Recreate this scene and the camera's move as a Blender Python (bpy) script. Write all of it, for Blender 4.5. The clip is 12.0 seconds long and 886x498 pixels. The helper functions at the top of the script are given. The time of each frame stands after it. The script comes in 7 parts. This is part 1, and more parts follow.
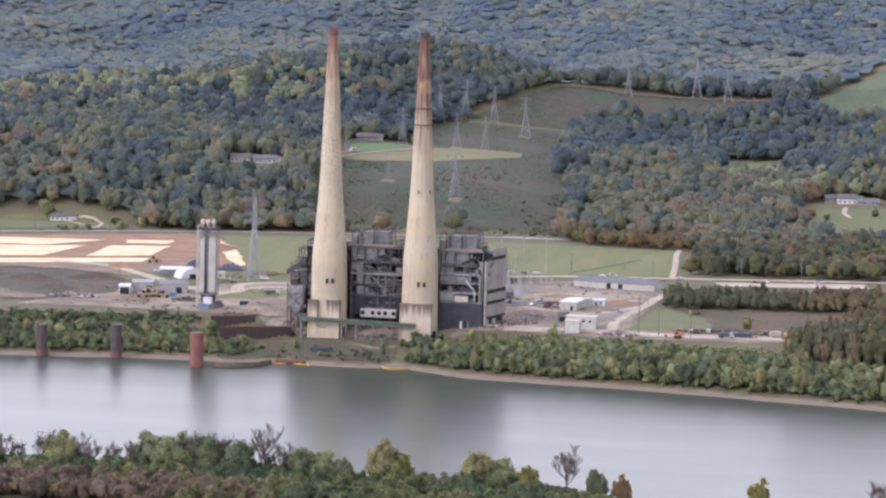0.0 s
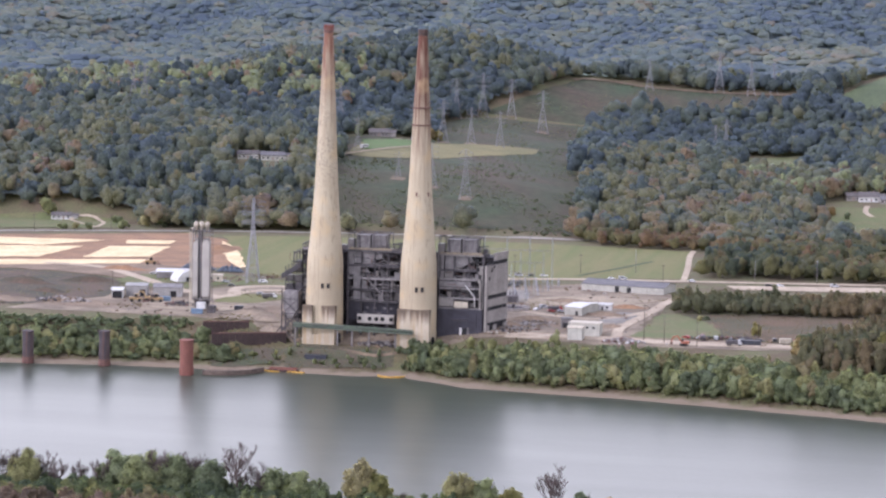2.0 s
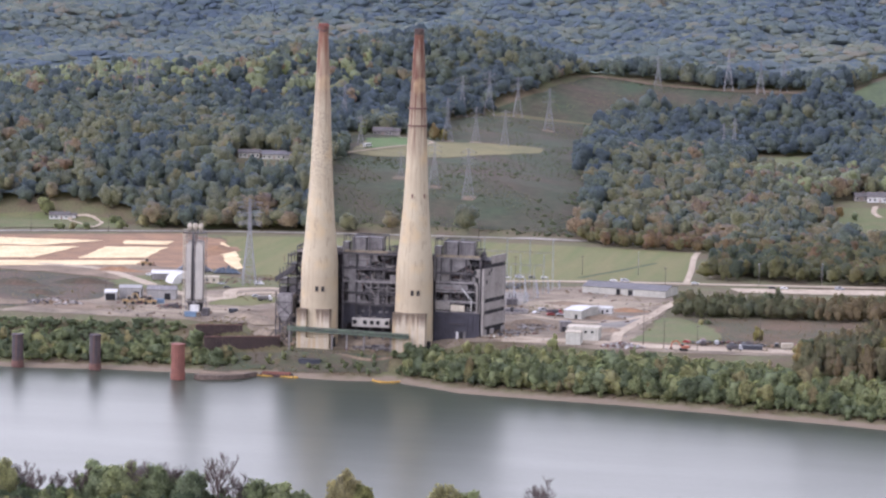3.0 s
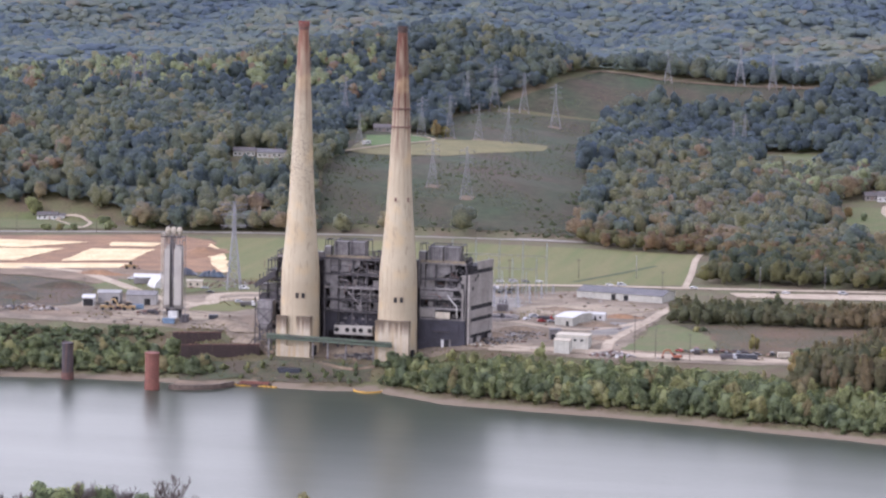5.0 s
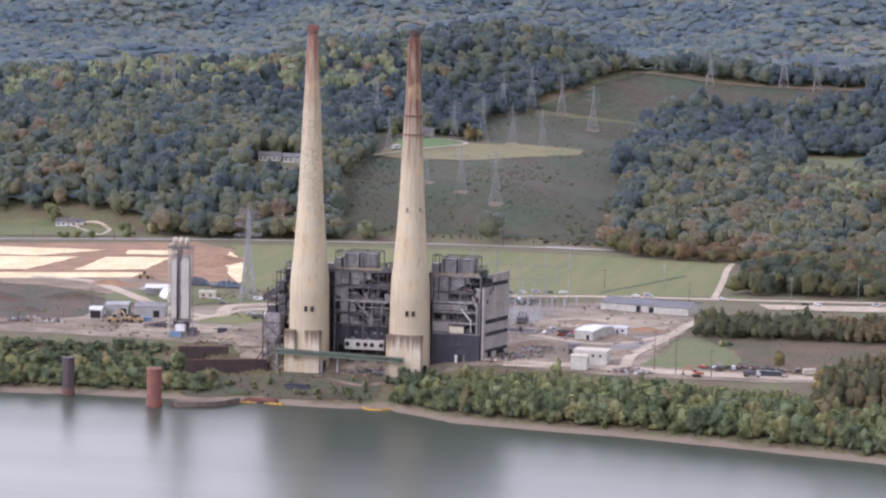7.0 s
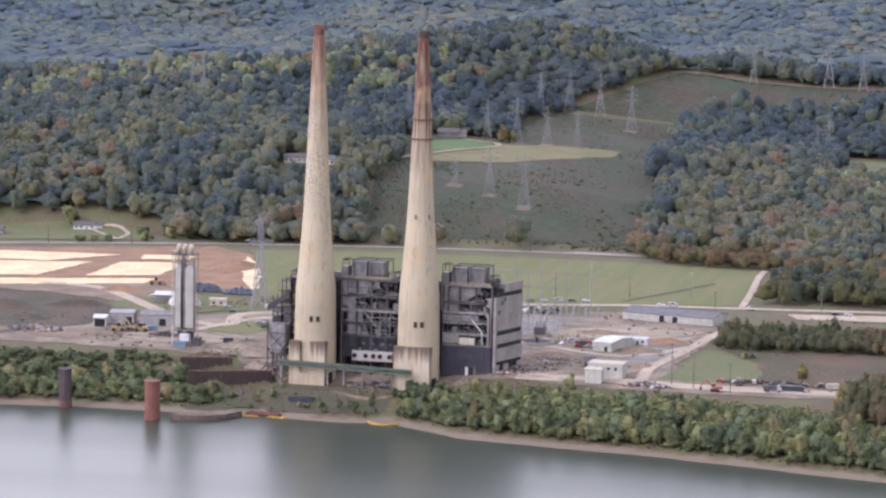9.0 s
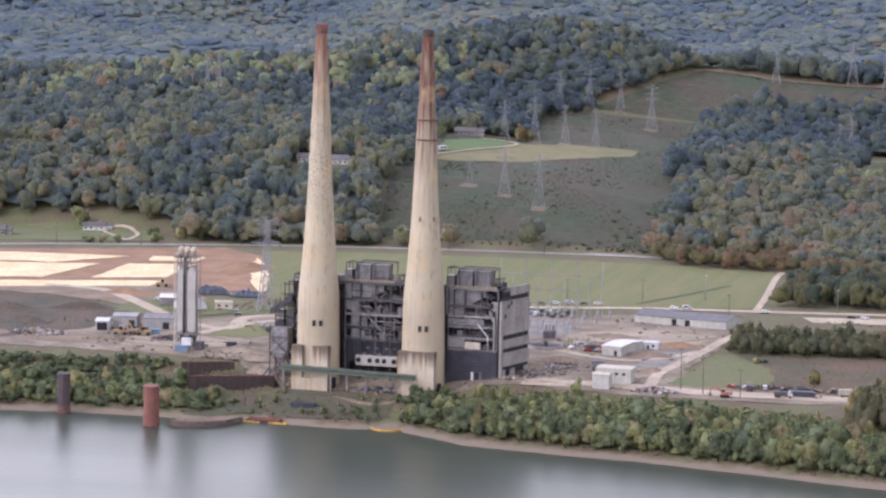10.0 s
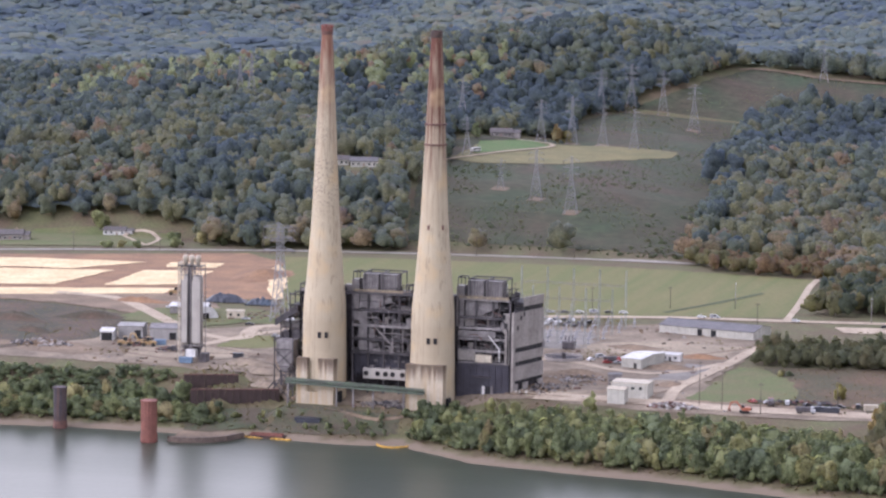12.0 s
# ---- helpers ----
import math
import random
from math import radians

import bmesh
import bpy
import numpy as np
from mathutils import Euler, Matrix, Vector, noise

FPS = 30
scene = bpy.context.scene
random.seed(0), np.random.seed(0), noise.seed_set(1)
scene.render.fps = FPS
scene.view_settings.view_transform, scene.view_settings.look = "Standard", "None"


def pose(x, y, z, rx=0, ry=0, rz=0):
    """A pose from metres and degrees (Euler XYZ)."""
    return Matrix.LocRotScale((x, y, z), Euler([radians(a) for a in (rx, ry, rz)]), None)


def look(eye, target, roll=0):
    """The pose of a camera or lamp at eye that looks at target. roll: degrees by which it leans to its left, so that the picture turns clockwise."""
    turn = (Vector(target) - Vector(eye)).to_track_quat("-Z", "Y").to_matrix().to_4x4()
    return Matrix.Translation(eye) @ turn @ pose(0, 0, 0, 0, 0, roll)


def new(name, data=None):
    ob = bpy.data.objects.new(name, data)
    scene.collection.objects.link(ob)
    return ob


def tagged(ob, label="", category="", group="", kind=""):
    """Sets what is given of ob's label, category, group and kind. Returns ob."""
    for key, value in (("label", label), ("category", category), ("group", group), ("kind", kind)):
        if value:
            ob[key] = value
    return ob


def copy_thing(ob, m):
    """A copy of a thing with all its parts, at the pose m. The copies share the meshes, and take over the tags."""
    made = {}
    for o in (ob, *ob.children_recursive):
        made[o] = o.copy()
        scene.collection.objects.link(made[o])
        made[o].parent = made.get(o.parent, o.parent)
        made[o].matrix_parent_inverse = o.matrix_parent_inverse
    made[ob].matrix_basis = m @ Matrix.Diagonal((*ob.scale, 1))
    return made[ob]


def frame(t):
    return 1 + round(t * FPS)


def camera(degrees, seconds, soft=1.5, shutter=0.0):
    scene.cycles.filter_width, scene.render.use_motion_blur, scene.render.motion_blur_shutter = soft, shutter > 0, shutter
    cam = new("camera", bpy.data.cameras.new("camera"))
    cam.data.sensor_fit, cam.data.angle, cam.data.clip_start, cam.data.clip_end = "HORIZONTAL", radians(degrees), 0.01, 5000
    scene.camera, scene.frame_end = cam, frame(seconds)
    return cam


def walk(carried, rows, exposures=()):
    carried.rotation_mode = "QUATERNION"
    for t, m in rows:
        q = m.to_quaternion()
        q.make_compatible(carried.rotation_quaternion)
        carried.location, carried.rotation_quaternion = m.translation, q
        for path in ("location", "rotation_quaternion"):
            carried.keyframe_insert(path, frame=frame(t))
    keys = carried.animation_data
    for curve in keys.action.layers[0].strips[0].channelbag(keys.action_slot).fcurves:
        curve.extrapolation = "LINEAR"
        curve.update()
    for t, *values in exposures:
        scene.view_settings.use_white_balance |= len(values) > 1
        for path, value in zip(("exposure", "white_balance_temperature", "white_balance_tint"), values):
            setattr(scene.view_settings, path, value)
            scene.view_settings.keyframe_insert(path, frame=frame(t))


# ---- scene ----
import itertools

cam = camera(17.00, 12.0, soft=2.4)
# seconds, eye, yaw (left of north), pitch, lean
PATH = [
    (0.0, 345.48, -1623.01, 216.38, 9.819, -5.969, 1.196),
    (0.5, 348.90, -1609.04, 217.49, 10.089, -6.031, 1.155),
    (1.0, 352.40, -1595.03, 218.58, 10.297, -6.097, 1.144),
    (1.5, 355.96, -1580.97, 219.63, 10.460, -6.167, 1.184),
    (2.0, 359.48, -1566.89, 220.62, 10.638, -6.237, 1.147),
    (2.5, 362.96, -1552.81, 221.47, 10.832, -6.296, 1.170),
    (3.0, 366.43, -1538.71, 222.28, 11.008, -6.348, 1.186),
    (5.0, 380.89, -1481.42, 225.00, 11.658, -6.563, 1.135),
    (5.5, 384.70, -1467.23, 225.58, 12.017, -6.582, 1.103),
    (6.0, 388.46, -1453.06, 226.19, 12.320, -6.608, 1.089),
    (6.5, 392.22, -1438.86, 226.87, 12.650, -6.645, 1.077),
    (7.0, 396.04, -1424.57, 227.58, 12.955, -6.667, 1.034),
    (7.5, 399.94, -1410.22, 228.20, 13.284, -6.692, 1.087),
    (9.5, 415.81, -1352.18, 228.16, 14.659, -6.809, 1.001),
    (10.0, 419.63, -1337.47, 228.11, 15.015, -6.847, 0.963),
    (10.5, 423.43, -1322.79, 228.09, 15.376, -6.874, 0.960),
    (11.0, 427.14, -1308.17, 228.15, 15.752, -6.899, 0.878),
    (11.5, 430.79, -1293.57, 228.30, 16.113, -6.929, 0.856),
    (12.0, 434.42, -1278.97, 228.52, 16.472, -6.956, 0.782),
]
walk(cam, [(t, pose(x, y, z, 90 + pitch, 0, yaw) @ pose(0, 0, 0, 0, 0, lean)) for t, x, y, z, yaw, pitch, lean in PATH], exposures=[(0.0, 0.57, 5450, 28), (12.0, 0.49, 5470, 29)])

# ---- sky and sun: thin high cloud, soft light from the south-west ----
SUN_FROM = Vector((-0.62, -0.55, 0.62)).normalized()
world = bpy.data.worlds.new("overcast_sky")
scene.world = world
world.use_nodes = True
wn = world.node_tree
wn.nodes.clear()
sky = wn.nodes.new("ShaderNodeTexSky")
sky.sky_type, sky.sun_disc = "NISHITA", False
sky.sun_elevation = math.asin(SUN_FROM.z)
sky.sun_rotation = math.atan2(SUN_FROM.x, SUN_FROM.y)
sky.dust_density, sky.air_density = 3.0, 1.0
cloud = wn.nodes.new("ShaderNodeMix")
cloud.data_type = "RGBA"
cloud.inputs["Factor"].default_value = 0.91
sky_light = wn.nodes.new("ShaderNodeBackground")
sky_light.inputs["Strength"].default_value = 0.119
sky_out = wn.nodes.new("ShaderNodeOutputWorld")
wn.links.new(sky.outputs["Color"], cloud.inputs["A"])
# cloud cover: cream near the horizon, cooler overhead
dome = wn.nodes.new("ShaderNodeTexCoord")
lift = wn.nodes.new("ShaderNodeSeparateXYZ")
wn.links.new(dome.outputs["Generated"], lift.inputs[0])
veil = wn.nodes.new("ShaderNodeValToRGB")
veil.color_ramp.elements[0].position, veil.color_ramp.elements[1].position = 0.05, 0.62
veil.color_ramp.elements[0].color, veil.color_ramp.elements[1].color = (17.2, 16.2, 13.6, 1), (7.9, 8.0, 8.0, 1)
wn.links.new(lift.outputs["Z"], veil.inputs[0])
# the cloud is brighter on the sun's side
side = wn.nodes.new("ShaderNodeMath")
side.operation = "MULTIPLY_ADD"
side.inputs[1].default_value, side.inputs[2].default_value = -0.5, 1.0
wn.links.new(lift.outputs["X"], side.inputs[0])
glow = wn.nodes.new("ShaderNodeMix")
glow.data_type, glow.blend_type = "RGBA", "MULTIPLY"
glow.inputs["Factor"].default_value = 1.0
wn.links.new(veil.outputs[0], glow.inputs["A"])
wn.links.new(side.outputs[0], glow.inputs["B"])
wn.links.new(glow.outputs["Result"], cloud.inputs["B"])
wn.links.new(cloud.outputs["Result"], sky_light.inputs["Color"])
wn.links.new(sky_light.outputs[0], sky_out.inputs[0])

sun = new("sun", bpy.data.lights.new("sun", "SUN"))
sun.data.energy, sun.data.angle, sun.data.color = 1.05, radians(12), (1.0, 0.92, 0.80)
sun.matrix_world = look(SUN_FROM * 500, (0, 0, 0))

# ---- materials ----


def material(name, tone, second=None, scale=0.3, rough=0.85, metal=0.0, fine=3.0, bump=0.25, streak=0.0, amount=0.5, stain=None, per_object=0.0, stretch=(1, 1, 1), speckle=0.24):
    """A weathered surface: two tones mixed by coarse and fine noise, with optional stains that run down it."""
    m = bpy.data.materials.new(name)
    m.use_nodes = True
    nt = m.node_tree
    N, L = nt.nodes, nt.links
    bsdf = N["Principled BSDF"]
    bsdf.inputs["Roughness"].default_value, bsdf.inputs["Metallic"].default_value = rough, metal
    at = N.new("ShaderNodeTexCoord")
    place = N.new("ShaderNodeMapping")
    place.inputs["Scale"].default_value = stretch
    L.new(at.outputs["Object"], place.inputs[0])
    coarse = N.new("ShaderNodeTexNoise")
    coarse.inputs["Scale"].default_value, coarse.inputs["Detail"].default_value = scale, 6
    grain = N.new("ShaderNodeTexNoise")
    grain.inputs["Scale"].default_value, grain.inputs["Detail"].default_value = fine, 4
    L.new(place.outputs[0], coarse.inputs["Vector"])
    L.new(at.outputs["Object"], grain.inputs["Vector"])
    second = second or tuple(c * 0.7 for c in tone)
    ramp = N.new("ShaderNodeValToRGB")
    ramp.color_ramp.elements[0].position, ramp.color_ramp.elements[1].position = 0.5 - 0.25 * amount, 0.5 + 0.3 * amount
    ramp.color_ramp.elements[0].color, ramp.color_ramp.elements[1].color = (*second, 1), (*tone, 1)
    L.new(coarse.outputs["Fac"], ramp.inputs[0])
    colour = ramp.outputs[0]

    def mix(kind, a, b, fac):
        node = N.new("ShaderNodeMix")
        node.data_type, node.blend_type = "RGBA", kind
        for socket, value in ((node.inputs["Factor"], fac), (node.inputs["A"], a), (node.inputs["B"], b)):
            if isinstance(value, (float, int)):
                socket.default_value = value
            elif isinstance(value, tuple):
                socket.default_value = (*value, 1)
            else:
                L.new(value, socket)
        return node.outputs["Result"]

    speck = N.new("ShaderNodeMapRange")
    speck.inputs["From Min"].default_value, speck.inputs["From Max"].default_value = 0.3, 0.7
    speck.inputs["To Min"].default_value, speck.inputs["To Max"].default_value = 1 - speckle, 1 + 0.8 * speckle
    L.new(grain.outputs["Fac"], speck.inputs[0])
    colour = mix("MULTIPLY", colour, speck.outputs[0], 1.0)
    if streak:
        run = N.new("ShaderNodeMapping")
        run.inputs["Scale"].default_value = (0.9, 0.9, 0.03)
        L.new(at.outputs["Object"], run.inputs[0])
        lines = N.new("ShaderNodeTexNoise")
        lines.inputs["Scale"].default_value, lines.inputs["Detail"].default_value = 1.3, 5
        L.new(run.outputs[0], lines.inputs["Vector"])
        cut = N.new("ShaderNodeMapRange")
        cut.inputs["From Min"].default_value, cut.inputs["From Max"].default_value = 0.46, 0.66
        cut.inputs["To Max"].default_value = streak
        L.new(lines.outputs["Fac"], cut.inputs[0])
        colour = mix("MIX", colour, stain or tuple(c * 0.4 for c in tone), cut.outputs[0])
    if per_object:
        info = N.new("ShaderNodeObjectInfo")
        vary = N.new("ShaderNodeMapRange")
        vary.inputs["To Min"].default_value, vary.inputs["To Max"].default_value = 1 - per_object, 1 + per_object
        L.new(info.outputs["Random"], vary.inputs[0])
        colour = mix("MULTIPLY", colour, vary.outputs[0], 1.0)
    L.new(colour, bsdf.inputs["Base Color"])
    if bump:
        relief = N.new("ShaderNodeBump")
        relief.inputs["Strength"].default_value, relief.inputs["Distance"].default_value = bump, 0.3
        L.new(grain.outputs["Fac"], relief.inputs["Height"])
        L.new(relief.outputs[0], bsdf.inputs["Normal"])
    return m


def chimney_material(name, rust_from, rust_strength, spots, rust_tone):
    """Cream concrete that rusts towards the top, with soot runs, and patched spots where spots > 0."""
    m = material(name, (0.50, 0.43, 0.305), (0.43, 0.36, 0.25), scale=0.05, fine=1.6, rough=0.9, bump=0.05, streak=0.22, stain=(0.40, 0.31, 0.20), speckle=0.05)
    N, L = m.node_tree.nodes, m.node_tree.links
    bsdf = N["Principled BSDF"]
    base = bsdf.inputs["Base Color"].links[0].from_socket
    at = N.new("ShaderNodeTexCoord")
    apart = N.new("ShaderNodeSeparateXYZ")
    L.new(at.outputs["Object"], apart.inputs[0])
    high = N.new("ShaderNodeMapRange")
    high.inputs["From Min"].default_value, high.inputs["From Max"].default_value = rust_from, rust_from + 58.0
    L.new(apart.outputs["Z"], high.inputs[0])
    run = N.new("ShaderNodeMapping")
    run.inputs["Scale"].default_value = (0.8, 0.8, 0.035)
    L.new(at.outputs["Object"], run.inputs[0])
    lines = N.new("ShaderNodeTexNoise")
    lines.inputs["Scale"].default_value, lines.inputs["Detail"].default_value = 1.0, 6
    L.new(run.outputs[0], lines.inputs["Vector"])
    add = N.new("ShaderNodeMath")
    add.operation = "MULTIPLY_ADD"
    add.inputs[1].default_value, add.inputs[2].default_value = 2.4, -1.25
    L.new(lines.outputs["Fac"], add.inputs[0])
    both = N.new("ShaderNodeMath")
    both.operation = "ADD"
    both.use_clamp = True
    L.new(high.outputs[0], both.inputs[0])
    L.new(add.outputs[0], both.inputs[1])
    gate = N.new("ShaderNodeMath")
    gate.operation = "MULTIPLY"
    L.new(both.outputs[0], gate.inputs[0])
    reach = N.new("ShaderNodeMapRange")
    reach.inputs["From Min"].default_value, reach.inputs["From Max"].default_value = rust_from - 10, rust_from + 45
    reach.inputs["To Max"].default_value = rust_strength
    L.new(apart.outputs["Z"], reach.inputs[0])
    L.new(reach.outputs[0], gate.inputs[1])
    rust = N.new("ShaderNodeMix")
    rust.data_type = "RGBA"
    rust.inputs["B"].default_value = (*rust_tone, 1)
    L.new(gate.outputs[0], rust.inputs["Factor"])
    L.new(base, rust.inputs["A"])
    colour = rust.outputs["Result"]
    # long upright cracks, and an ochre bloom on the lower drum
    veer = N.new("ShaderNodeMapping")
    veer.inputs["Scale"].default_value = (0.34, 0.34, 0.009)
    L.new(at.outputs["Object"], veer.inputs[0])
    vein = N.new("ShaderNodeTexNoise")
    vein.inputs["Scale"].default_value, vein.inputs["Detail"].default_value = 1.0, 3
    L.new(veer.outputs[0], vein.inputs["Vector"])
    near = N.new("ShaderNodeMath")
    near.operation = "COMPARE"
    near.inputs[1].default_value, near.inputs[2].default_value = 0.52, 0.010
    L.new(vein.outputs["Fac"], near.inputs[0])
    faint = N.new("ShaderNodeMath")
    faint.operation = "MULTIPLY"
    faint.inputs[1].default_value = 0.48
    L.new(near.outputs[0], faint.inputs[0])
    haze_or_ochre = N.new("ShaderNodeTexNoise")
    haze_or_ochre.inputs["Scale"].default_value = 0.09
    L.new(at.outputs["Object"], haze_or_ochre.inputs["Vector"])
    drum = N.new("ShaderNodeMapRange")
    drum.inputs["From Min"].default_value, drum.inputs["From Max"].default_value, drum.inputs["To Max"].default_value = 0.52, 0.72, 0.55
    L.new(haze_or_ochre.outputs["Fac"], drum.inputs[0])
    for amount, tone in ((drum.outputs[0], (0.56, 0.41, 0.22, 1)), (faint.outputs[0], (0.24, 0.185, 0.13, 1))):
        lay = N.new("ShaderNodeMix")
        lay.data_type = "RGBA"
        lay.inputs["B"].default_value = tone
        L.new(amount, lay.inputs["Factor"])
        L.new(colour, lay.inputs["A"])
        colour = lay.outputs["Result"]
    if spots:
        cells = N.new("ShaderNodeTexVoronoi")
        cells.inputs["Scale"].default_value = 0.95
        L.new(at.outputs["Object"], cells.inputs["Vector"])
        dot = N.new("ShaderNodeMapRange")
        dot.inputs["From Min"].default_value, dot.inputs["From Max"].default_value = 0.40, 0.27
        L.new(cells.outputs["Distance"], dot.inputs[0])
        patchy = N.new("ShaderNodeTexNoise")
        patchy.inputs["Scale"].default_value = 0.06
        L.new(at.outputs["Object"], patchy.inputs["Vector"])
        some = N.new("ShaderNodeMapRange")
        some.inputs["From Min"].default_value, some.inputs["From Max"].default_value = 0.36, 0.5
        L.new(patchy.outputs["Fac"], some.inputs[0])
        band = N.new("ShaderNodeMapRange")
        band.inputs["From Min"].default_value, band.inputs["From Max"].default_value = 74.0, 90.0
        band.inputs["To Max"].default_value = spots
        L.new(apart.outputs["Z"], band.inputs[0])
        over = N.new("ShaderNodeMapRange")
        over.inputs["From Min"].default_value, over.inputs["From Max"].default_value = 142.0, 118.0
        L.new(apart.outputs["Z"], over.inputs[0])
        last = dot.outputs[0]
        for other in (some, band, over):
            times = N.new("ShaderNodeMath")
            times.operation = "MULTIPLY"
            L.new(last, times.inputs[0])
            L.new(other.outputs[0], times.inputs[1])
            last = times.outputs[0]
        spotted = N.new("ShaderNodeMix")
        spotted.data_type = "RGBA"
        spotted.inputs["B"].default_value = (0.20, 0.17, 0.14, 1)
        L.new(last, spotted.inputs["Factor"])
        L.new(colour, spotted.inputs["A"])
        colour = spotted.outputs["Result"]
    L.new(colour, bsdf.inputs["Base Color"])
    return m


def drip_material(m, top, reach):
    """Dark runs that start at the top edge and thin out below it."""
    N, L = m.node_tree.nodes, m.node_tree.links
    bsdf = N["Principled BSDF"]
    base = bsdf.inputs["Base Color"].links[0].from_socket
    at = N.new("ShaderNodeTexCoord")
    apart = N.new("ShaderNodeSeparateXYZ")
    L.new(at.outputs["Object"], apart.inputs[0])
    fall = N.new("ShaderNodeMapRange")
    fall.inputs["From Min"].default_value, fall.inputs["From Max"].default_value = top - reach, top
    fall.inputs["To Min"].default_value, fall.inputs["To Max"].default_value = -0.45, 0.75
    L.new(apart.outputs["Z"], fall.inputs[0])
    run = N.new("ShaderNodeMapping")
    run.inputs["Scale"].default_value = (0.75, 0.75, 0.02)
    L.new(at.outputs["Object"], run.inputs[0])
    lines = N.new("ShaderNodeTexNoise")
    lines.inputs["Scale"].default_value, lines.inputs["Detail"].default_value = 1.0, 4
    L.new(run.outputs[0], lines.inputs["Vector"])
    both = N.new("ShaderNodeMath")
    both.operation = "MULTIPLY_ADD"
    both.inputs[1].default_value = 2.2
    L.new(lines.outputs["Fac"], both.inputs[0])
    L.new(fall.outputs[0], both.inputs[2])
    cut = N.new("ShaderNodeMapRange")
    cut.inputs["From Min"].default_value, cut.inputs["From Max"].default_value, cut.inputs["To Max"].default_value = 1.0, 1.75, 0.9
    L.new(both.outputs[0], cut.inputs[0])
    mix = N.new("ShaderNodeMix")
    mix.data_type = "RGBA"
    mix.inputs["B"].default_value = (0.115, 0.082, 0.058, 1)
    L.new(cut.outputs[0], mix.inputs["Factor"])
    L.new(base, mix.inputs["A"])
    L.new(mix.outputs["Result"], bsdf.inputs["Base Color"])
    return m


FOLIAGE = [(0.00, (0.041, 0.050, 0.037)), (0.18, (0.054, 0.064, 0.040)), (0.36, (0.073, 0.081, 0.043)), (0.50, (0.093, 0.090, 0.043)),
           (0.64, (0.112, 0.107, 0.047)), (0.76, (0.122, 0.098, 0.048)), (0.86, (0.128, 0.092, 0.048)), (0.93, (0.128, 0.084, 0.048)), (0.95, (0.136, 0.144, 0.070))]
BANK = [(0.0, (0.078, 0.092, 0.056)), (0.35, (0.098, 0.112, 0.061)), (0.65, (0.120, 0.129, 0.066)), (0.88, (0.150, 0.146, 0.072)), (1.0, (0.140, 0.120, 0.070))]


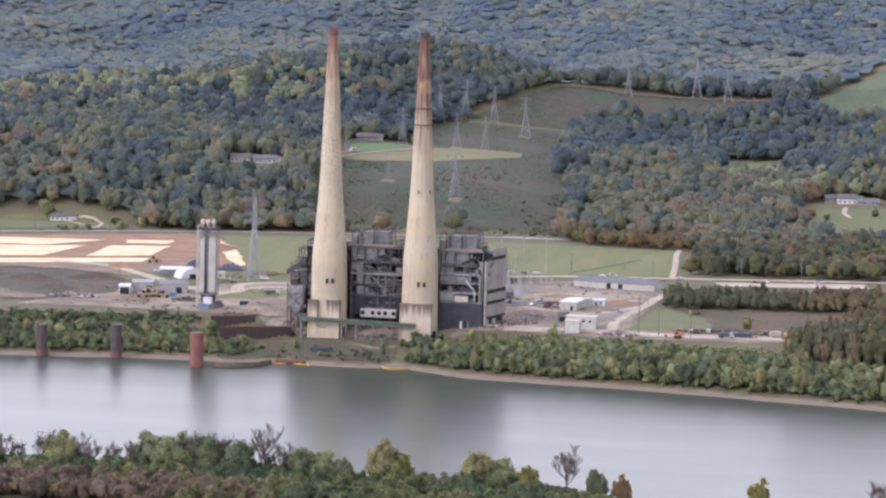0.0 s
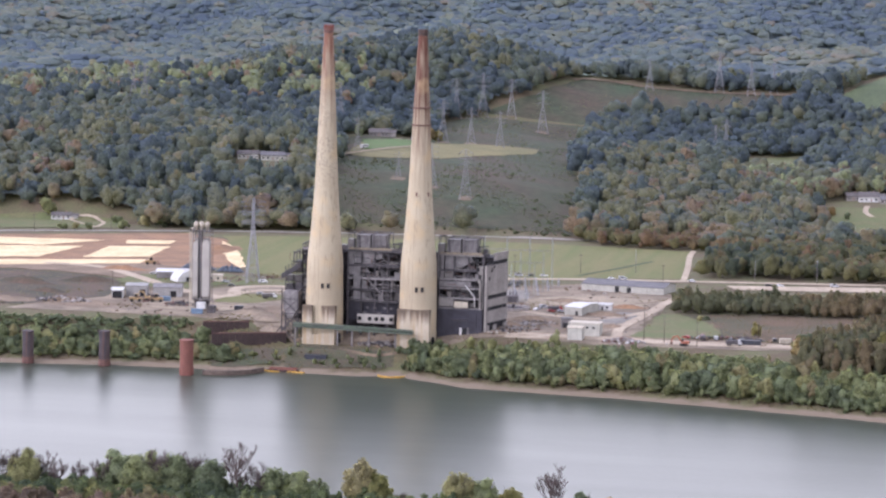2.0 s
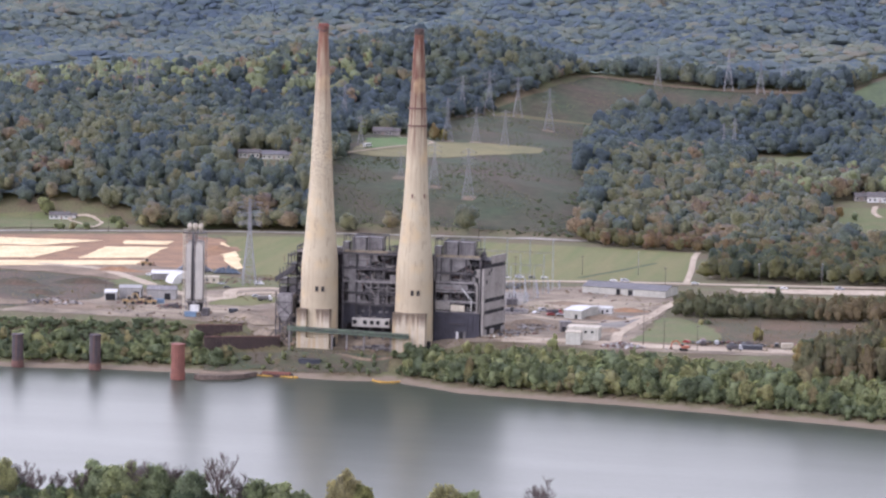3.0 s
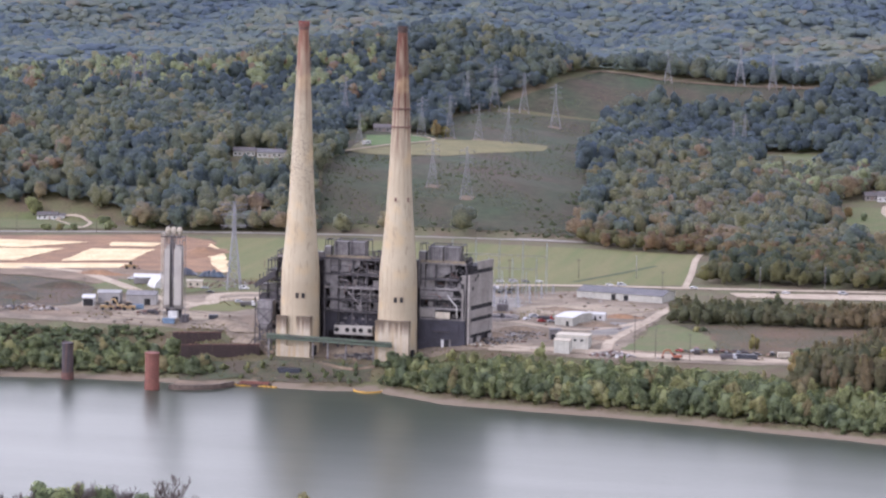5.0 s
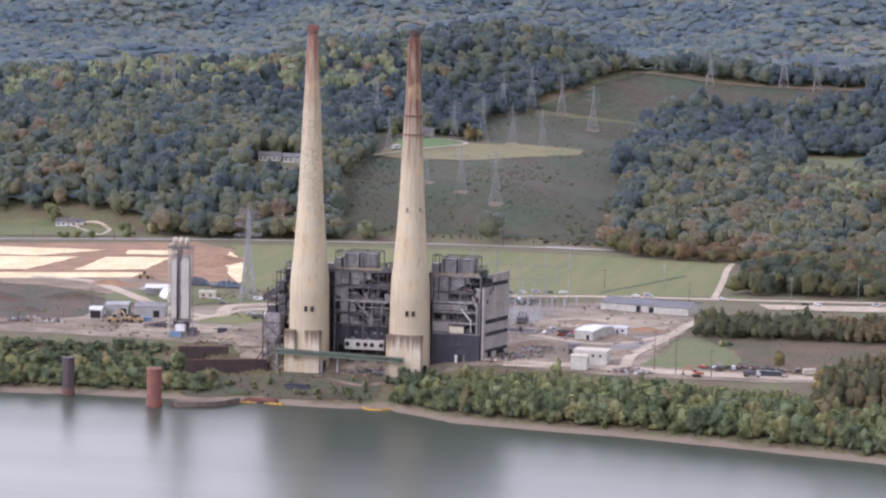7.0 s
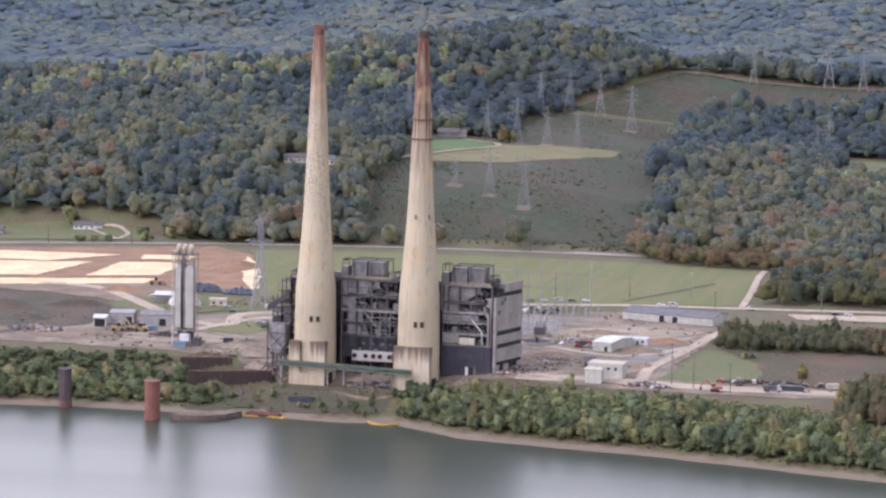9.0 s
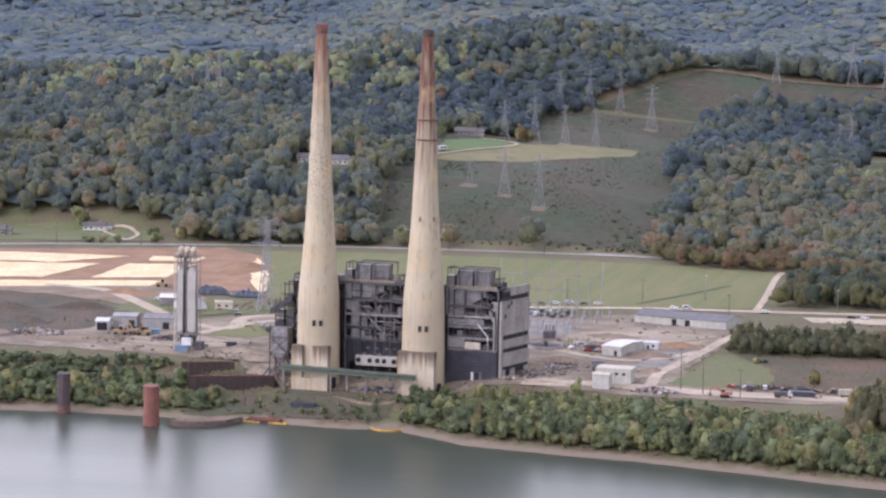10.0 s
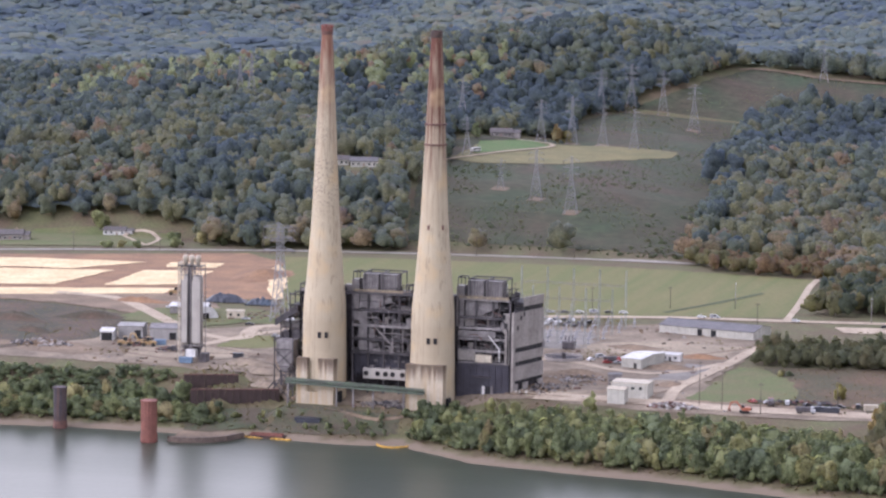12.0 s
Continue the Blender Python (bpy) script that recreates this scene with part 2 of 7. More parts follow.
def foliage_material(name, stops=FOLIAGE, from_attribute=True, low=0.0, high=1.0, leaf_scale=0.9, haze_or_ochre=0.04, vary_leaf=0.14, vary_spray=0.28, light=1.3):
    m = bpy.data.materials.new(name)
    m.use_nodes = True
    N, L = m.node_tree.nodes, m.node_tree.links
    bsdf = N["Principled BSDF"]
    bsdf.inputs["Roughness"].default_value = 0.75
    bsdf.inputs["Specular IOR Level"].default_value = 0.12
    # bluish sheen that paints distance haze onto the leaves
    bsdf.inputs["Sheen Weight"].default_value, bsdf.inputs["Sheen Roughness"].default_value = haze_or_ochre, 0.6
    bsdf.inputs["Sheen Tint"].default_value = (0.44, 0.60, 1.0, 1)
    if from_attribute:
        pick = N.new("ShaderNodeAttribute")
        pick.attribute_name = "tint"
        value = pick.outputs["Fac"]
    else:
        value = N.new("ShaderNodeObjectInfo").outputs["Random"]
    span = N.new("ShaderNodeMapRange")
    span.inputs["To Min"].default_value, span.inputs["To Max"].default_value = low, high
    L.new(value, span.inputs[0])
    ramp = N.new("ShaderNodeValToRGB")
    el = ramp.color_ramp.elements
    while len(el) < len(stops):
        el.new(0.5)
    for e, (p, c) in zip(el, stops):
        e.position, e.color = p, (*(v * light for v in c), 1)
    L.new(span.outputs[0], ramp.inputs[0])
    leaf = N.new("ShaderNodeNewGeometry")
    vary = N.new("ShaderNodeMapRange")
    vary.inputs["To Min"].default_value, vary.inputs["To Max"].default_value = 1 - vary_leaf, 1 + vary_leaf
    L.new(leaf.outputs["Random Per Island"], vary.inputs[0])
    times = N.new("ShaderNodeMix")
    times.data_type, times.blend_type = "RGBA", "MULTIPLY"
    times.inputs["Factor"].default_value = 1.0
    L.new(ramp.outputs[0], times.inputs["A"])
    L.new(vary.outputs[0], times.inputs["B"])
    # leaf masses: uneven brightness, relief and gaps at the size of sprays of leaves
    at = N.new("ShaderNodeTexCoord")
    sprays = N.new("ShaderNodeTexNoise")
    sprays.inputs["Scale"].default_value, sprays.inputs["Detail"].default_value, sprays.inputs["Roughness"].default_value = leaf_scale, 4, 0.7
    L.new(at.outputs["Object"], sprays.inputs["Vector"])
    uneven = N.new("ShaderNodeMapRange")
    uneven.inputs["From Min"].default_value, uneven.inputs["From Max"].default_value = 0.38, 0.7
    uneven.inputs["To Min"].default_value, uneven.inputs["To Max"].default_value = 1 - vary_spray, 1 + vary_spray
    L.new(sprays.outputs["Fac"], uneven.inputs[0])
    again = N.new("ShaderNodeMix")
    again.data_type, again.blend_type = "RGBA", "MULTIPLY"
    again.inputs["Factor"].default_value = 1.0
    L.new(times.outputs["Result"], again.inputs["A"])
    L.new(uneven.outputs[0], again.inputs["B"])
    L.new(again.outputs["Result"], bsdf.inputs["Base Color"])
    # light that passes through the leaves
    through_leaf = N.new("ShaderNodeBsdfTranslucent")
    fresh = N.new("ShaderNodeMix")
    fresh.data_type, fresh.blend_type = "RGBA", "MULTIPLY"
    fresh.inputs["Factor"].default_value = 1.0
    fresh.inputs["B"].default_value = (2.6, 2.6, 2.0, 1)
    L.new(again.outputs["Result"], fresh.inputs["A"])
    L.new(fresh.outputs["Result"], through_leaf.inputs["Color"])
    both = N.new("ShaderNodeMixShader")
    both.inputs[0].default_value = 0.46
    L.new(bsdf.outputs[0], both.inputs[1])
    L.new(through_leaf.outputs[0], both.inputs[2])
    L.new(both.outputs[0], N["Material Output"].inputs["Surface"])
    relief = N.new("ShaderNodeBump")
    relief.inputs["Strength"].default_value, relief.inputs["Distance"].default_value = 0.35, 0.4 / leaf_scale
    L.new(sprays.outputs["Fac"], relief.inputs["Height"])
    L.new(relief.outputs[0], bsdf.inputs["Normal"])
    return m


def water_material():
    m = bpy.data.materials.new("river_water")
    m.use_nodes = True
    N, L = m.node_tree.nodes, m.node_tree.links
    bsdf = N["Principled BSDF"]
    bsdf.inputs["Base Color"].default_value = (0.052, 0.062, 0.046, 1)
    bsdf.inputs["Roughness"].default_value = 0.29
    bsdf.inputs["IOR"].default_value = 1.33
    bsdf.inputs["Specular Tint"].default_value = (1.0, 0.98, 0.94, 1)
    at = N.new("ShaderNodeTexCoord")
    # wind lanes: long streaks of rougher and smoother water
    lane_at = N.new("ShaderNodeMapping")
    lane_at.inputs["Scale"].default_value = (0.005, 0.022, 1)
    L.new(at.outputs["Object"], lane_at.inputs[0])
    lane = N.new("ShaderNodeTexNoise")
    lane.inputs["Scale"].default_value, lane.inputs["Detail"].default_value = 1.0, 2
    L.new(lane_at.outputs[0], lane.inputs["Vector"])
    spread = N.new("ShaderNodeMapRange")
    spread.inputs["From Min"].default_value, spread.inputs["From Max"].default_value = 0.3, 0.7
    spread.inputs["To Min"].default_value, spread.inputs["To Max"].default_value = 0.275, 0.315
    L.new(lane.outputs["Fac"], spread.inputs[0])
    L.new(spread.outputs[0], bsdf.inputs["Roughness"])
    last = None
    for scale, stretch, strength in ((0.35, (1, 1, 1), 0.25), (0.02, (0.6, 2.0, 1), 0.1)):
        place = N.new("ShaderNodeMapping")
        place.inputs["Scale"].default_value = stretch
        L.new(at.outputs["Object"], place.inputs[0])
        wave = N.new("ShaderNodeTexNoise")
        wave.inputs["Scale"].default_value, wave.inputs["Detail"].default_value = scale, 3
        L.new(place.outputs[0], wave.inputs["Vector"])
        relief = N.new("ShaderNodeBump")
        relief.inputs["Strength"].default_value, relief.inputs["Distance"].default_value = strength, 0.25
        L.new(wave.outputs["Fac"], relief.inputs["Height"])
        if last:
            L.new(last, relief.inputs["Normal"])
        last = relief.outputs[0]
    L.new(last, bsdf.inputs["Normal"])
    return m


def ground_material():
    """Turf and weeds above, bare mud below the flood line by the water."""
    m = material("bank_turf", (0.115, 0.115, 0.050), (0.115, 0.085, 0.050), scale=0.045, fine=0.6, rough=1.0, bump=0.4)
    N, L = m.node_tree.nodes, m.node_tree.links
    bsdf = N["Principled BSDF"]
    base = bsdf.inputs["Base Color"].links[0].from_socket
    at = N.new("ShaderNodeTexCoord")
    apart = N.new("ShaderNodeSeparateXYZ")
    L.new(at.outputs["Object"], apart.inputs[0])
    ragged = N.new("ShaderNodeTexNoise")
    ragged.inputs["Scale"].default_value = 0.15
    L.new(at.outputs["Object"], ragged.inputs["Vector"])
    add = N.new("ShaderNodeMath")
    add.operation = "MULTIPLY_ADD"
    add.inputs[1].default_value = 3.0
    L.new(ragged.outputs["Fac"], add.inputs[0])
    L.new(apart.outputs["Z"], add.inputs[2])
    low = N.new("ShaderNodeMapRange")
    low.inputs["From Min"].default_value, low.inputs["From Max"].default_value = -14.3, -15.4
    L.new(add.outputs[0], low.inputs[0])
    mud = N.new("ShaderNodeMix")
    mud.data_type = "RGBA"
    mud.inputs["B"].default_value = (0.195, 0.152, 0.108, 1)
    L.new(low.outputs[0], mud.inputs["Factor"])
    L.new(base, mud.inputs["A"])
    L.new(mud.outputs["Result"], bsdf.inputs["Base Color"])
    return m


M_GROUND = ground_material()
M_WATER = water_material()
# blue added to the leaf tones, in place of haze over the hills
M_FOREST = foliage_material("hazed_woodland_leaves", [(p, (c[0] * 0.95 + 0.008, c[1] * 0.95 + 0.011, c[2] + 0.023 * (1 - 0.6 * p))) for p, c in FOLIAGE], haze_or_ochre=0.18, light=1.68, vary_spray=0.42)
M_VALLEY = foliage_material("valley_leaves", haze_or_ochre=0.10, light=1.35)
M_TREE = foliage_material("tree_leaves", BANK, from_attribute=False, leaf_scale=1.6, vary_leaf=0.3, light=1.75)
M_THICKET = foliage_material("thicket_leaves", BANK, leaf_scale=1.6, vary_leaf=0.3, light=1.6)
M_NEARWOOD = foliage_material("near_wood_leaves", [(0, (0.056, 0.072, 0.040)), (0.32, (0.078, 0.092, 0.042)), (0.52, (0.112, 0.110, 0.048)), (0.74, (0.116, 0.090, 0.060)), (1, (0.112, 0.084, 0.066))], vary_leaf=0.3, light=1.5)
M_HEDGE = foliage_material("hedge_leaves", light=1.6, stops=[(0, (0.054, 0.062, 0.038)), (0.5, (0.082, 0.082, 0.046)), (1, (0.116, 0.088, 0.052))], leaf_scale=1.4)
# far haze painted in: leaf tones washed pale and blue, plus bluish sheen
M_FAR = foliage_material("hazed_far_leaves", [(p, (c[0] * 0.62 + 0.028, c[1] * 0.64 + 0.035, c[2] * 0.7 + 0.057 * (1 - 0.35 * p))) for p, c in FOLIAGE], leaf_scale=0.4, haze_or_ochre=0.12, light=2.3, vary_leaf=0.08, vary_spray=0.12)
M_DRY = foliage_material("dry_weed_leaves", light=1.0, stops=[(0, (0.108, 0.110, 0.054)), (0.5, (0.125, 0.108, 0.060)), (1, (0.145, 0.112, 0.066))])
M_BRUSH = foliage_material("brush_leaves", stops=[(0, (0.066, 0.084, 0.050)), (0.5, (0.084, 0.094, 0.054)), (1, (0.108, 0.088, 0.062))])
M_AUTUMN = foliage_material("autumn_leaves", [(0, (0.150, 0.150, 0.060)), (0.5, (0.190, 0.170, 0.066)), (1, (0.190, 0.135, 0.070))], from_attribute=False, leaf_scale=1.6)
M_PALEWALL = material("stained_pale_wall", (0.52, 0.51, 0.45), (0.42, 0.41, 0.36), scale=0.3, fine=2.5, streak=0.4, stain=(0.26, 0.24, 0.19))
M_BARK = material("bark", (0.14, 0.115, 0.09), (0.09, 0.075, 0.06), scale=1.5, fine=8)
M_TWIG = material("bare_twigs", (0.120, 0.088, 0.078), (0.088, 0.066, 0.060), scale=1.5, fine=8)
M_SCRUB = material("cut_brush", (0.040, 0.062, 0.029), (0.070, 0.052, 0.034), scale=0.022, fine=0.16, rough=1.0, bump=0.8, amount=0.8, speckle=0.34)
M_PASTURE = material("hill_pasture", (0.092, 0.118, 0.054), (0.070, 0.092, 0.046), scale=0.02, fine=0.3, rough=1.0)
M_HAY = material("mown_hay", (0.200, 0.172, 0.078), (0.145, 0.136, 0.060), scale=0.05, fine=0.8, rough=1.0)
M_TURF = material("mown_turf", (0.085, 0.150, 0.045), (0.110, 0.150, 0.055), scale=0.06, fine=0.8, rough=1.0)
M_LAWN = material("lawn", (0.108, 0.128, 0.045), (0.132, 0.126, 0.055), scale=0.06, fine=0.8, rough=1.0)
M_MEADOW = material("meadow", (0.116, 0.132, 0.042), (0.158, 0.146, 0.056), scale=0.11, fine=0.5, rough=1.0, stretch=(1, 0.07, 1), amount=0.7, speckle=0.12)
M_EARTH = material("turned_earth", (0.29, 0.17, 0.092), (0.21, 0.125, 0.074), scale=0.06, fine=0.7, rough=1.0, bump=0.4)
M_SAND = material("pale_ash_fill", (0.74, 0.58, 0.345), (0.64, 0.48, 0.27), scale=0.06, fine=0.5, rough=1.0)
M_YARD = material("rubble_yard", (0.275, 0.220, 0.156), (0.160, 0.124, 0.088), scale=0.055, fine=0.5, rough=1.0, bump=0.5)
M_TRACK = material("gravel_track", (0.45, 0.37, 0.27), (0.36, 0.29, 0.21), scale=0.1, fine=1.2, rough=1.0)
M_WEEDS = material("dry_weeds", (0.104, 0.070, 0.049), (0.056, 0.055, 0.035), scale=0.05, fine=0.6, rough=1.0, bump=0.6)
M_ROAD = material("worn_asphalt", (0.33, 0.30, 0.26), (0.26, 0.235, 0.20), scale=0.2, fine=2, rough=0.9)
M_STACK_A = chimney_material("spotted_chimney_concrete", 98.0, 0.95, 0.9, (0.19, 0.085, 0.055))
M_STACK_B = chimney_material("rusty_chimney_concrete", 76.0, 1.0, 0.0, (0.120, 0.048, 0.032))
M_PLINTH = drip_material(material("stained_concrete", (0.52, 0.45, 0.345), (0.43, 0.37, 0.28), scale=0.12, fine=1.5, streak=0.62, stain=(0.40, 0.27, 0.12), speckle=0.1, bump=0.1), 13.6, 9.0)
M_SILO = material("silo_sheet", (0.46, 0.43, 0.385), (0.37, 0.345, 0.31), scale=0.15, fine=2, streak=0.35, stain=(0.3, 0.28, 0.26), speckle=0.08, bump=0.05)
M_CAP = material("rusted_cap", (0.17, 0.085, 0.066), (0.11, 0.062, 0.052), scale=0.6, fine=3)
M_CAP_DARK = material("sooty_cap", (0.085, 0.055, 0.045), (0.05, 0.035, 0.03), scale=0.6, fine=3)
# near-black plates: the shade inside doorways, holes and window bands is painted
M_HOLE = material("opening_shade", (0.02, 0.02, 0.022), (0.012, 0.012, 0.013), scale=1, fine=4)
M_STEEL = material("grimy_steel", (0.085, 0.076, 0.080), (0.045, 0.041, 0.045), scale=0.4, fine=2.5, rough=0.7, per_object=0.35)
M_GALVANISED = material("galvanised_steel", (0.33, 0.35, 0.335), (0.22, 0.235, 0.225), scale=0.4, fine=2.5, rough=0.6, per_object=0.15)
M_PALESTEEL = material("pale_steel", (0.26, 0.24, 0.235), (0.15, 0.138, 0.136), scale=0.4, fine=2.5, rough=0.65, per_object=0.2)
# one dark tone for the walls and slabs behind the open bays
M_INNER = material("dark_interior", (0.055, 0.049, 0.055), (0.028, 0.025, 0.03), scale=0.25, fine=1.5)
M_NAVY = material("dark_cladding", (0.045, 0.042, 0.058), (0.028, 0.026, 0.036), scale=0.2, fine=1.5, rough=0.6)
M_PANEL = material("grey_concrete_panel", (0.325, 0.298, 0.275), (0.245, 0.222, 0.205), scale=0.12, fine=1.2, streak=0.22, per_object=0.1)
M_SHEET = material("weathered_sheet", (0.23, 0.213, 0.21), (0.14, 0.128, 0.126), scale=0.3, fine=2.0, streak=0.4, per_object=0.15, rough=0.6)
M_CREAM = material("cream_sheet", (0.60, 0.54, 0.43), (0.48, 0.42, 0.33), scale=0.3, fine=2, streak=0.4)
M_YELLOW = material("faded_yellow_paint", (0.31, 0.25, 0.16), (0.17, 0.14, 0.11), scale=0.5, fine=3)
M_GREEN = material("green_steel_paint", (0.125, 0.165, 0.115), (0.11, 0.12, 0.10), scale=0.4, fine=2)
M_RUST = material("rusty_sheet_pile", (0.25, 0.10, 0.075), (0.19, 0.08, 0.06), scale=0.25, fine=1.5, streak=0.5, stain=(0.14, 0.06, 0.045))
M_DARKPILE = material("dark_sheet_pile", (0.074, 0.066, 0.074), (0.048, 0.042, 0.048), scale=0.25, fine=1.5, streak=0.5, stain=(0.16, 0.085, 0.06))
M_BROWNWALL = material("brown_sheet_wall", (0.062, 0.040, 0.036), (0.045, 0.03, 0.028), scale=0.25, fine=1.5)
M_WHITE = material("white_sheet", (0.66, 0.65, 0.63), (0.56, 0.55, 0.53), scale=0.3, fine=2.5, rough=0.55, streak=0.15)
M_GREYROOF = material("grey_metal_roof", (0.165, 0.158, 0.162), (0.13, 0.124, 0.128), scale=0.2, fine=2, rough=0.8, streak=0.3)
M_PYLON = material("dull_pylon_steel", (0.31, 0.31, 0.32), (0.24, 0.24, 0.25), scale=0.5, fine=3, rough=0.7)
M_GALV = material("galvanised_steel", (0.40, 0.40, 0.41), (0.32, 0.32, 0.33), scale=0.5, fine=3, rough=0.55, metal=0.3)
M_PALEROOF = material("pale_metal_roof", (0.37, 0.36, 0.345), (0.30, 0.29, 0.28), scale=0.2, fine=2, rough=0.7, streak=0.3)
M_STONE = material("stone_revetment", (0.19, 0.142, 0.112), (0.11, 0.085, 0.07), scale=0.5, fine=2.5)
M_BOOM = material("yellow_float", (0.60, 0.36, 0.05), (0.48, 0.28, 0.05), scale=0.5, fine=3, rough=0.5)
M_LOADER = material("machine_yellow", (0.38, 0.26, 0.11), (0.29, 0.195, 0.09), scale=0.6, fine=3, rough=0.5)
M_ORANGE = material("machine_orange", (0.40, 0.14, 0.075), (0.32, 0.11, 0.06), scale=0.6, fine=3, rough=0.5)
M_TYRE = material("tyre_rubber", (0.03, 0.03, 0.03), scale=2, fine=6)
M_GLASS = material("dark_window_glass", (0.03, 0.035, 0.04), (0.02, 0.024, 0.028), scale=2, fine=4, rough=0.15)
M_BLUE = material("blue_container_paint", (0.16, 0.24, 0.34), (0.12, 0.18, 0.26), scale=0.6, fine=3, rough=0.6)
M_TARP = material("black_liner", (0.03, 0.033, 0.045), (0.045, 0.05, 0.065), scale=0.4, fine=2, rough=0.4)
M_BLUESHEET = material("faded_blue_sheet", (0.06, 0.085, 0.115), (0.03, 0.036, 0.05), scale=0.3, fine=1.5, rough=0.5)
M_BRICK = material("house_brick", (0.30, 0.21, 0.17), (0.24, 0.165, 0.135), scale=0.5, fine=3)
M_SHINGLE = material("grey_shingle", (0.135, 0.12, 0.115), (0.10, 0.09, 0.085), scale=0.5, fine=3)
M_DIRT = material("brown_dirt", (0.235, 0.172, 0.115), (0.16, 0.118, 0.08), scale=0.07, fine=0.6, rough=1.0, bump=0.5)
M_PALE = material("pale_gravel", (0.35, 0.285, 0.20), (0.23, 0.187, 0.132), scale=0.06, fine=0.6, rough=1.0, bump=0.4)
M_GREY = material("grey_gravel", (0.255, 0.232, 0.205), (0.185, 0.167, 0.145), scale=0.08, fine=0.7, rough=1.0, bump=0.4)
M_BANKGRASS = material("rank_bank_grass", (0.064, 0.076, 0.038), (0.092, 0.074, 0.050), scale=0.12, fine=0.9, rough=1.0, bump=0.6)
M_HEATH = material("brown_heath", (0.118, 0.076, 0.044), (0.070, 0.064, 0.033), scale=0.035, fine=0.5, rough=1.0, bump=0.6)
M_DITCH_SHADOW = material("ditch_shadow_grass", (0.075, 0.09, 0.04), scale=0.2, fine=1, rough=1.0)
M_SOIL = material("orange_subsoil", (0.20, 0.135, 0.09), (0.14, 0.11, 0.07), scale=0.2, fine=1.2)
CAR_PAINT = [material("car_paint_" + n, c, tuple(v * 0.85 for v in c), scale=0.5, fine=2, rough=0.3) for n, c in
             (("white", (0.75, 0.75, 0.75)), ("silver", (0.42, 0.43, 0.45)), ("black", (0.03, 0.03, 0.035)), ("red", (0.35, 0.04, 0.035)), ("blue", (0.07, 0.11, 0.22)))]
# ---- lie of the land ----
WATER = -18.0
YS = np.array([480, 520, 560, 620, 700, 800, 900, 980, 1060, 1150, 1230, 1350, 1900, 2200, 2500, 2800, 3300, 6000.0])
FAR = [45, 62, 98, 150, 230, 330]
FAR_WEST = [40, 38, 58, 92, 180, 330]
US = np.array([-350, -180, -60, 90, 220, 350.0])
SLOPES = np.array([
    [4, 18, 26, 36, 42, 45, 48, 54, 59, 54, 47, 45] + FAR_WEST,
    [4, 20, 28, 37, 44, 48, 53, 68, 77, 68, 55, 45] + FAR_WEST,
    [4, 18, 28, 38, 44, 46, 50, 58, 72, 88, 88, 66] + FAR,
    [4, 12, 22, 31, 36, 40, 42, 42, 50, 94, 106, 86] + FAR,
    [3, 3, 6, 14, 20, 30, 32, 34, 42, 66, 82, 76] + FAR,
    [3, 3, 5, 10, 16, 24, 29, 27, 36, 60, 74, 76] + FAR])


def far_shore(x):
    """Where the water meets the bank below the works."""
    x = np.asarray(x, float)
    return (-48 - 0.00045 * np.clip(x - 45, 0, 400) ** 2 - 0.10 * np.clip(x - 45, 0, 2000) - 0.12 * np.clip(-x - 75, 0, 2000)
            - 15 * np.clip((x - 50) / 42, 0, 1) ** 1.5 + 6 * np.clip((x - 130) / 140, 0, 1)
            + 8 * np.exp(-((x - 47) / 8) ** 2) + 6 * np.exp(-((x + 11) / 9) ** 2) + 0.9 * np.sin(x / 23.0) + 0.6 * np.sin(x / 9.0 + 1.0) + 0.35 * np.sin(x / 3.7))


def near_shore(x):
    x = np.asarray(x, float)
    return -440 + 6 * np.sin(x / 60.0) + 3 * np.sin(x / 21.0)


def rolling(x, y):
    return np.sin(x / 71 + y / 113) + np.sin(x / 47 - y / 89 + 1.3) + 0.6 * np.sin(x / 29 + y / 37 + 4)


def height(x, y):
    """Ground level at x, y (numbers or arrays)."""
    x, y = np.broadcast_arrays(np.asarray(x, float), np.asarray(y, float))
    u = np.clip(x + 0.2 * np.minimum(y, 1500), US[0], US[-1])
    i = np.clip(np.searchsorted(US, u) - 1, 0, len(US) - 2)
    k = (u - US[i]) / (US[i + 1] - US[i])
    k = k * k * (3 - 2 * k)
    rows = np.stack([np.interp(y, YS, r) for r in SLOPES])
    lo = np.take_along_axis(rows, i[None], 0)[0]
    hi = np.take_along_axis(rows, (i + 1)[None], 0)[0]
    hill = lo + (hi - lo) * k
    wild = np.clip((y - 520) / 300, 0, 1)
    hill = hill + wild * rolling(x, y) * (1.0 + 2.5 * np.clip((y - 1250) / 500, 0, 1))
    hill = hill + np.clip((y - 1800) / 300, 0, 1) * 11 * (np.sin(x / 88 + y / 310) + 0.6 * np.sin(x / 53 - y / 190 + 2))
    # a pasture knoll east of the ridge
    hill = hill + 52 * np.exp(-((x - 340) / 95) ** 2 - ((y - 1400) / 150) ** 2)
    d = y - far_shore(x)
    plain = np.interp(d, [-60, -4, 0, 9, 36, 44, 60, 75, 300, 520], [-24, -19.5, WATER, -15.2, -9.4, -8, -1.2, 0.6, 2.2, 3.2])
    # two levels held by the retaining walls below the silo
    plain = np.where((x > -58) & (x < -20) & (y > -20 + (x + 58) * 0.395), np.maximum(plain, -3.4), plain)
    plain = np.where((x > -68) & (x < -42) & (y > -5.5 + (x + 67) * 0.354), np.maximum(plain, 0.8), plain)
    # made ground before the chimney feet
    apron = np.interp(y, [-38, -24, -4, 6, 14], [-22, -8.2, -6.6, -4, -1.2]) - 8 * np.clip(np.abs(x - 24) / 10 - 3.8, 0, 2)
